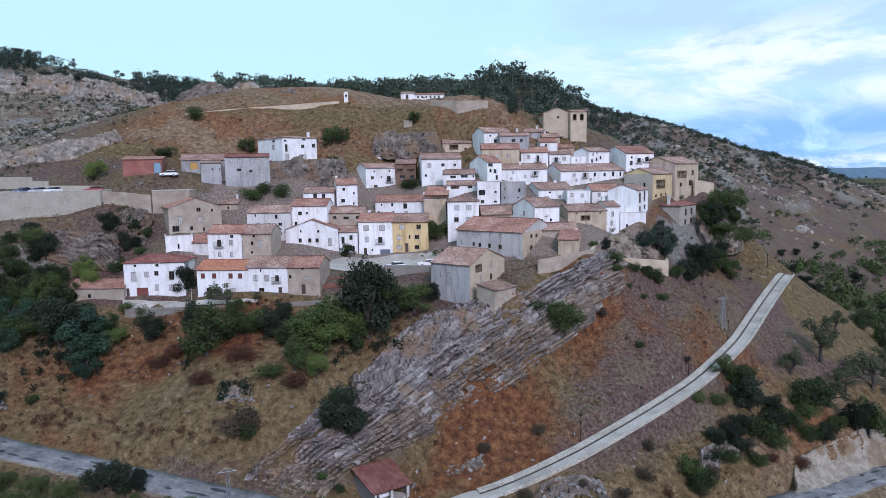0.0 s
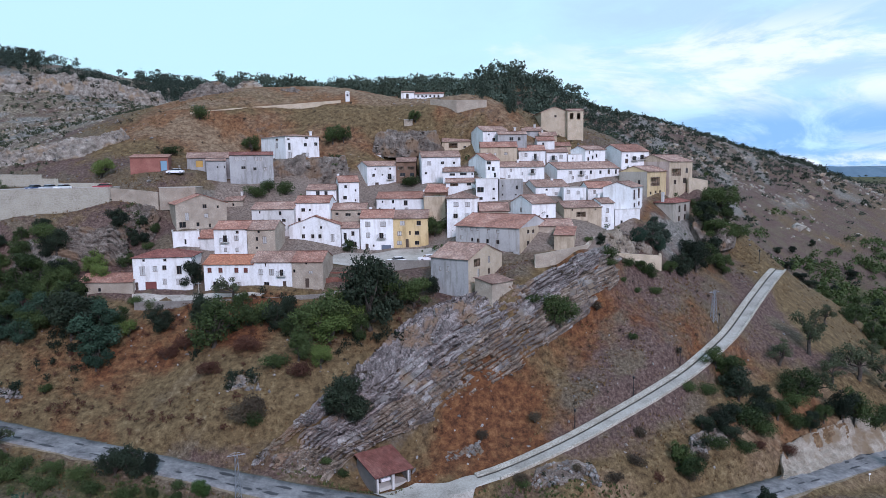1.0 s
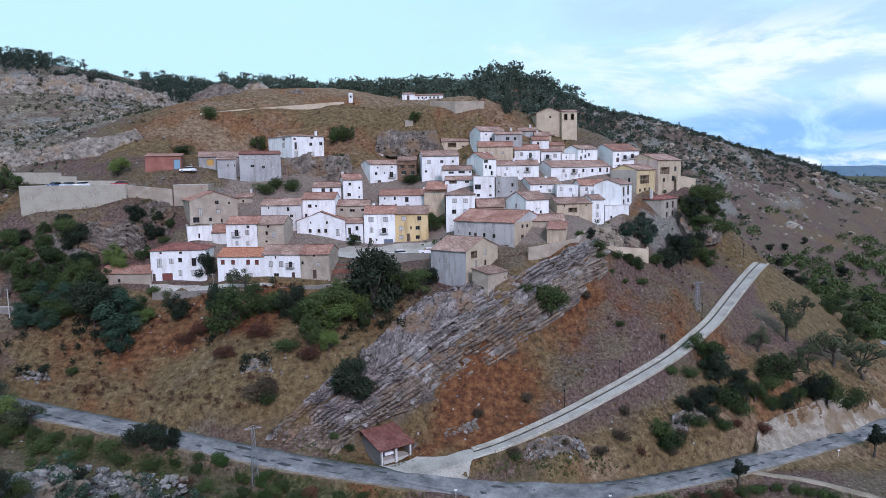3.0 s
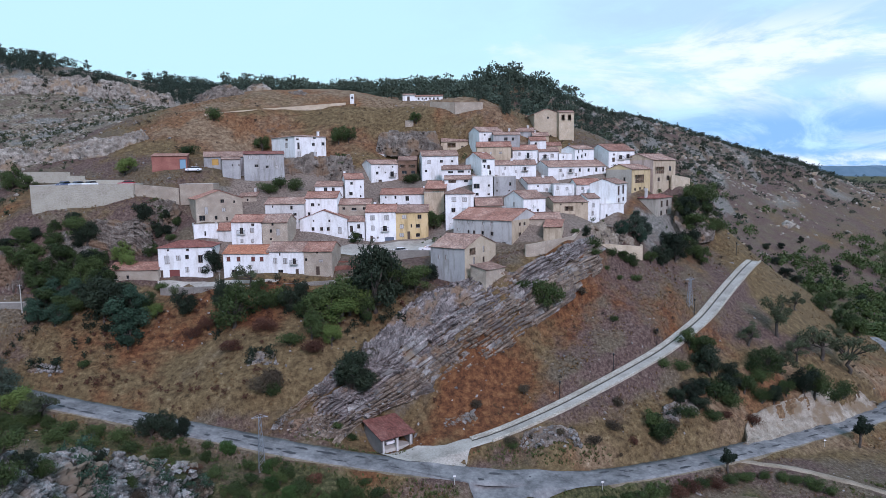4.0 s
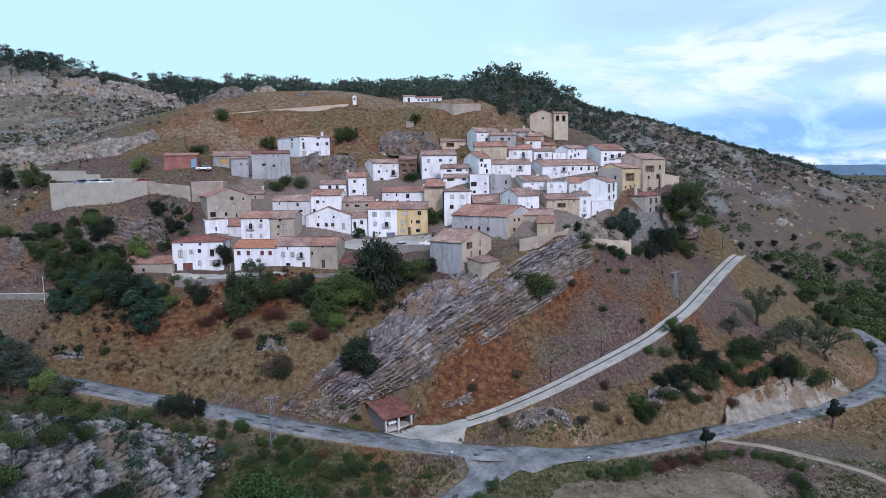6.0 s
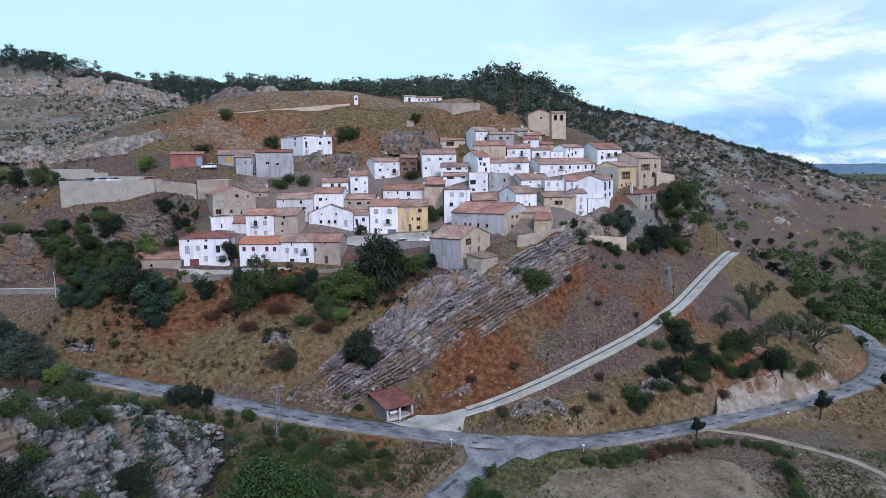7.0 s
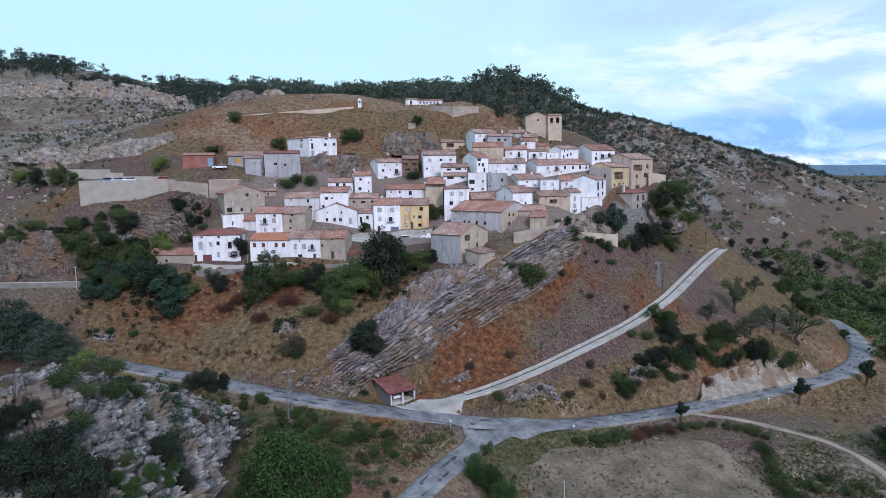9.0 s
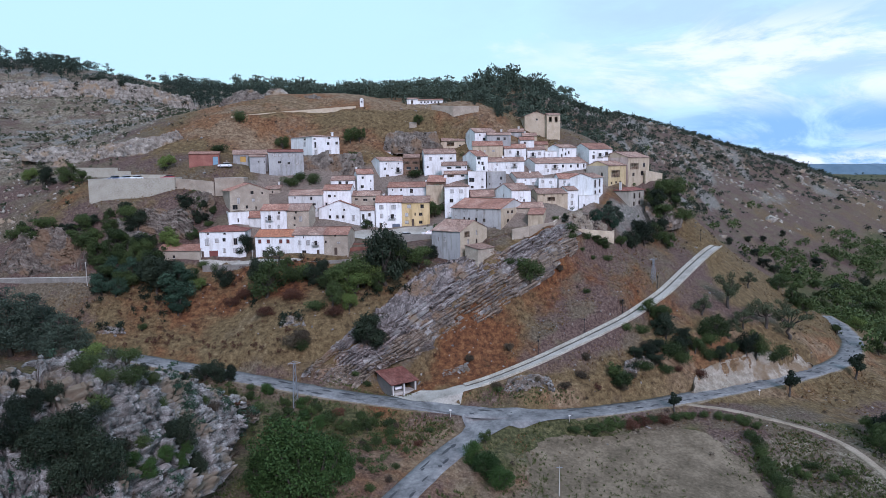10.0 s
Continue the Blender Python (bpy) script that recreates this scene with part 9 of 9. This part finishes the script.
def car(label, colour, x, y, z, yaw, long=4.2):
    ob = thing("car", label, "car", pose(x, y, z, 0, 0, yaw), group="parked cars")
    w = 0.86
    lower = [(-2.08, 0.32), (-2.12, 0.62), (-2.0, 0.86), (-0.95, 0.95), (1.55, 0.98), (2.02, 0.92), (2.08, 0.6), (2.05, 0.32)]
    cabin = [(-1.05, 0.93), (-0.42, 1.40), (0.25, 1.48), (1.25, 1.44), (1.85, 0.97)]

    def solid(profile, half, inset):
        bm = bmesh.new()
        a = [bm.verts.new((px, -half + (inset if pz > 1.1 else 0), pz)) for px, pz in profile]
        b = [bm.verts.new((px, half - (inset if pz > 1.1 else 0), pz)) for px, pz in profile]
        n = len(profile)
        for i in range(n):
            bm.faces.new((a[i], a[(i + 1) % n], b[(i + 1) % n], b[i]))
        bm.faces.new(a[::-1]), bm.faces.new(b)
        bmesh.ops.recalc_face_normals(bm, faces=bm.faces)
        bmesh.ops.bevel(bm, geom=bm.edges[:], offset=0.045, segments=2, affect="EDGES")
        return bm
    part("body", solid(lower, w, 0), PAINT[colour], ob)
    part("cabin_glass", solid([(px * 0.985 + 0.01, pz * 0.975) for px, pz in cabin], w - 0.05, 0.13), GLASS, ob, "dark glass")
    part("roof", boxes((-0.4, 1.22, -0.66, 0.66, 1.41, 1.48)), PAINT[colour], ob)
    for px in (-1.3, 1.32):
        for side in (-1, 1):
            bm = bmesh.new()
            bmesh.ops.create_cone(bm, cap_ends=True, segments=16, radius1=0.31, radius2=0.31, depth=0.2, matrix=Matrix.Translation((px, side * (w - 0.08), 0.31)) @ Matrix.Rotation(math.pi / 2, 4, "X"))
            wheel = part("wheel", bm, RUBBER, ob)
            bm = bmesh.new()
            bmesh.ops.create_cone(bm, cap_ends=True, segments=12, radius1=0.19, radius2=0.17, depth=0.22, matrix=Matrix.Translation((px, side * (w - 0.08), 0.31)) @ Matrix.Rotation(math.pi / 2, 4, "X"))
            part("rim", bm, PAINT["silver"], wheel)
    for side in (-0.6, 0.6):
        part("headlight", boxes((-2.14, -2.05, side - 0.16, side + 0.16, 0.62, 0.74)), WHITE_PAINT, ob)
        part("tail_light", boxes((2.0, 2.07, side - 0.12, side + 0.12, 0.68, 0.84)), PAINT["red"], ob)
    return ob


car("white estate car parked outside the barns", "white", -71.2, 169.2, ground_at(-71.2, 169.2) + 0.05, 8)
car("white car parked on the village square", "white", -13.6, 146.5, ground_at(-13.6, 146.5) + 0.05, 20)
car("white car parked beside the street", "white", -6.6, 145.6, ground_at(-6.6, 145.6) + 0.05, 10)
car("dark blue car parked on the terrace", "blue", -101.2, 158.5, 46.75, 80)
car("silver car parked on the terrace", "silver", -98.3, 159.5, 46.75, 78)
car("white car parked on the terrace", "white", -95.4, 160.5, 46.75, 78)
car("red car parked by the terrace wall", "red", -86.6, 162.4, 46.75, 10)
car("white car inside the open garage", "white", -13.2, 102.6, 0.6, 124)
patch("terrace_paving", [(-102.8, 148.3), (-83.2, 158.6), (-82.6, 166), (-102.8, 169)], CONCRETE, "pale concrete parking terrace", "pavement", 0.0)
for v in bpy.data.objects["terrace_paving"].data.vertices:
    v.co.z = 46.7


def street_lamp(x, y):
    ob = thing("street_lamp", "slim dark iron street lamp beside the lane", "street lamp", pose(x, y, ground_at(x, y)), group="street lamps")
    bm = bmesh.new()
    bmesh.ops.create_cone(bm, cap_ends=True, segments=8, radius1=0.09, radius2=0.05, depth=3.6, matrix=Matrix.Translation((0, 0, 1.6)))
    part("pole", bm, IRON, ob)
    bm = bmesh.new()
    bmesh.ops.create_cone(bm, cap_ends=True, segments=6, radius1=0.14, radius2=0.22, depth=0.4, matrix=Matrix.Translation((0, 0, 3.55)))
    head = part("lantern", bm, GLASS, ob)
    bm = bmesh.new()
    bmesh.ops.create_cone(bm, cap_ends=True, segments=6, radius1=0.28, radius2=0.03, depth=0.2, matrix=Matrix.Translation((0, 0, 3.85)))
    part("cap", bm, IRON, head)


for x, y in ((19.6, 109.6), (31.7, 117.8), (43.2, 127.2), (81.0, 178.6), (56.0, 141.0)):
    street_lamp(x, y)


def pylon(x, y, tall, label):
    """Lattice pylon with four corner legs, braces and a cross-arm."""
    ob = thing("pylon", label, "pylon", pose(x, y, ground_at(x, y), 0, 0, 20), group="electricity pylons")
    steel = PYLON_STEEL
    foot, top = 0.55, 0.16

    def rod(p, q, r=0.035):
        v, f = limb(p, q, r, r, sides=4, bends=1)
        return v, f
    legs = [(sx_, sy_) for sx_ in (-1, 1) for sy_ in (-1, 1)]
    for a, b in legs:
        part("leg", mesh_np("leg", *rod((a * foot, b * foot, -0.3), (a * top, b * top, tall), 0.05), [steel]), None, ob)
    rods = []
    n = 8
    for i in range(n):
        z0, z1 = tall * i / n, tall * (i + 1) / n
        r0, r1 = foot + (top - foot) * i / n, foot + (top - foot) * (i + 1) / n
        for s in (-1, 1):
            rods += [rod((s * r0, -r0, z0), (s * r1, r1, z1)), rod((-r0, s * r0, z0), (r1, s * r1, z1))]
    part("bracing", mesh_np("bracing", *joined(rods), [steel]), None, ob)
    part("cross_arm", mesh_np("cross_arm", *joined([rod((-1.3, 0, tall - 0.2), (1.3, 0, tall - 0.2), 0.06), rod((-1.3, 0, tall - 0.2), (0, 0, tall + 0.3)), rod((1.3, 0, tall - 0.2), (0, 0, tall + 0.3))]), [steel]), None, ob)
    for s in (-1.2, 0, 1.2):
        part("insulator", boxes((s - 0.06, s + 0.06, -0.06, 0.06, tall - 0.6, tall - 0.25)), FRAME, ob)


TAR = material("tar_patch", [(0.035, 0.036, 0.04), (0.065, 0.067, 0.07)], 1.5, rough=0.75, bump=0.2)


def tar_patches():
    """Dark repairs on the road, thin irregular plates lying on the asphalt."""
    rnd = random.Random(21)
    verts, faces = [], []
    for bed, lift in ((ROAD_BED, 0.145), (BRANCH_BED, 0.15)):
        for i in range(len(bed) - 2):
            for _ in range(2):
                if rnd.random() < 0.45:
                    continue
                d = bed[i + 1] - bed[i]
                d = d / np.hypot(d[0], d[1])
                s = rnd.choice((-1.3, -0.9, 0.9, 1.3)) + rnd.uniform(-0.3, 0.3)
                c = bed[i] + d * rnd.uniform(0, 3) + np.array([d[1], -d[0], 0]) * s
                lx, ly = rnd.uniform(0.5, 2.0), rnd.uniform(0.15, 0.5)
                o, k = len(verts), 9
                for j in range(k):
                    a = 2 * math.pi * j / k
                    r = rnd.uniform(0.65, 1.1)
                    px, py = lx * r * math.cos(a), ly * r * math.sin(a)
                    verts.append((c[0] + d[0] * px + d[1] * py, c[1] + d[1] * px - d[0] * py, c[2] + d[2] * px + lift + 0.035 - 0.012 * s * s))
                faces.append(tuple(range(o + k - 1, o - 1, -1)))
    tagged(new("tar_patches", mesh_of("tar_patches", verts, faces, [TAR])), "dark tar repairs on the worn road", "road patches", kind="stuff")


tar_patches()
PYLON_STEEL = material("galvanised_steel", [(0.25, 0.27, 0.30), (0.34, 0.36, 0.39)], 3, rough=0.5, metal=0.5)
pylon(-32.3, 90.2, 9.5, "grey lattice electricity pylon beside the road")
pylon(55.0, 141.5, 6.5, "grey lattice electricity pylon on the slope")


def pole(x, y, tall, label, category="utility pole", thick=0.11, arm=True):
    ob = thing(category.replace(" ", "_"), label, category, pose(x, y, ground_at(x, y)))
    v, f = limb((0, 0, -0.4), (0, 0, tall), thick, thick * 0.7, sides=8, bends=1)
    part("post", mesh_np("post", v, f, [CONCRETE], smooth=True), None, ob)
    if arm:
        part("cross_arm", boxes((-0.5, 0.5, -0.05, 0.05, tall - 0.35, tall - 0.25)), PYLON_STEEL, ob)
    else:
        part("plate", boxes((-0.22, 0.22, -0.1, -0.08, tall - 0.25, tall)), WHITE_PAINT, ob)


pole(-93.8, 126.3, 6.2, "pale concrete utility pole by the lower wall")
pole(18.3, 68.6, 5.5, "pale concrete utility pole in the field")
pole(23.6, 90.0, 1.5, "short pale marker post at the road edge", "marker post", 0.06, False)
pole(-0.6, 88.4, 1.5, "short pale marker post at the junction", "marker post", 0.06, False)
pole(72.0, 112.6, 1.4, "short pale marker post at the bend", "marker post", 0.06, False)
pole(-52.5, 131.9, 4.5, "thin dark pole before the white houses", "utility pole", 0.07)


def shrine():
    ob = thing("shrine", "small white wayside shrine on the hill", "shrine", pose(-34.4, 218.4, ground_at(-34.4, 218.4), 0, 0, 10))
    part("body", boxes((-0.65, 0.65, -0.5, 0.5, -0.4, 2.6), (-0.75, 0.75, -0.6, 0.6, 2.6, 2.75)), WALL["white"], ob)
    part("niche", boxes((-0.3, 0.3, -0.51, -0.45, 1.4, 2.1)), GLASS, ob)
    part("cap", mesh_of("cap", [(-0.75, -0.6, 2.75), (0.75, -0.6, 2.75), (0.75, 0.6, 2.75), (-0.75, 0.6, 2.75), (0, 0, 3.15)], [(0, 1, 4), (1, 2, 4), (2, 3, 4), (3, 0, 4)], [WALL["white"]]), None, ob)


shrine()


RUIN_BRICK = material("weathered_ruin_brick", [(0.09, 0.04, 0.03), (0.17, 0.07, 0.05), (0.25, 0.13, 0.10)], 1.6, bump=0.5)


def brick_ruin():
    ob = thing("brick_ruin", "roofless low red brick ruin beside the houses", "ruin", pose(-28.4, 137.2, 26.2, 0, 0, 6))
    for run, lab in (((0, 5.6, 0, 0.3, -1.5, 2.0), "front_wall"), ((0, 0.3, 0.3, 4, -1.5, 2.3), "side_wall"), ((5.3, 5.6, 0.3, 4, -1.5, 1.7), "side_wall"), ((0.3, 5.3, 3.7, 4, -1.5, 2.6), "back_wall")):
        bm = boxes(run)
        bmesh.ops.subdivide_edges(bm, edges=bm.edges[:], cuts=5, use_grid_fill=True)
        for v in bm.verts:
            if v.co.z > 1.0:
                v.co.z += random.uniform(-0.5, 0.1)
        part(lab, bm, RUIN_BRICK, ob)


brick_ruin()
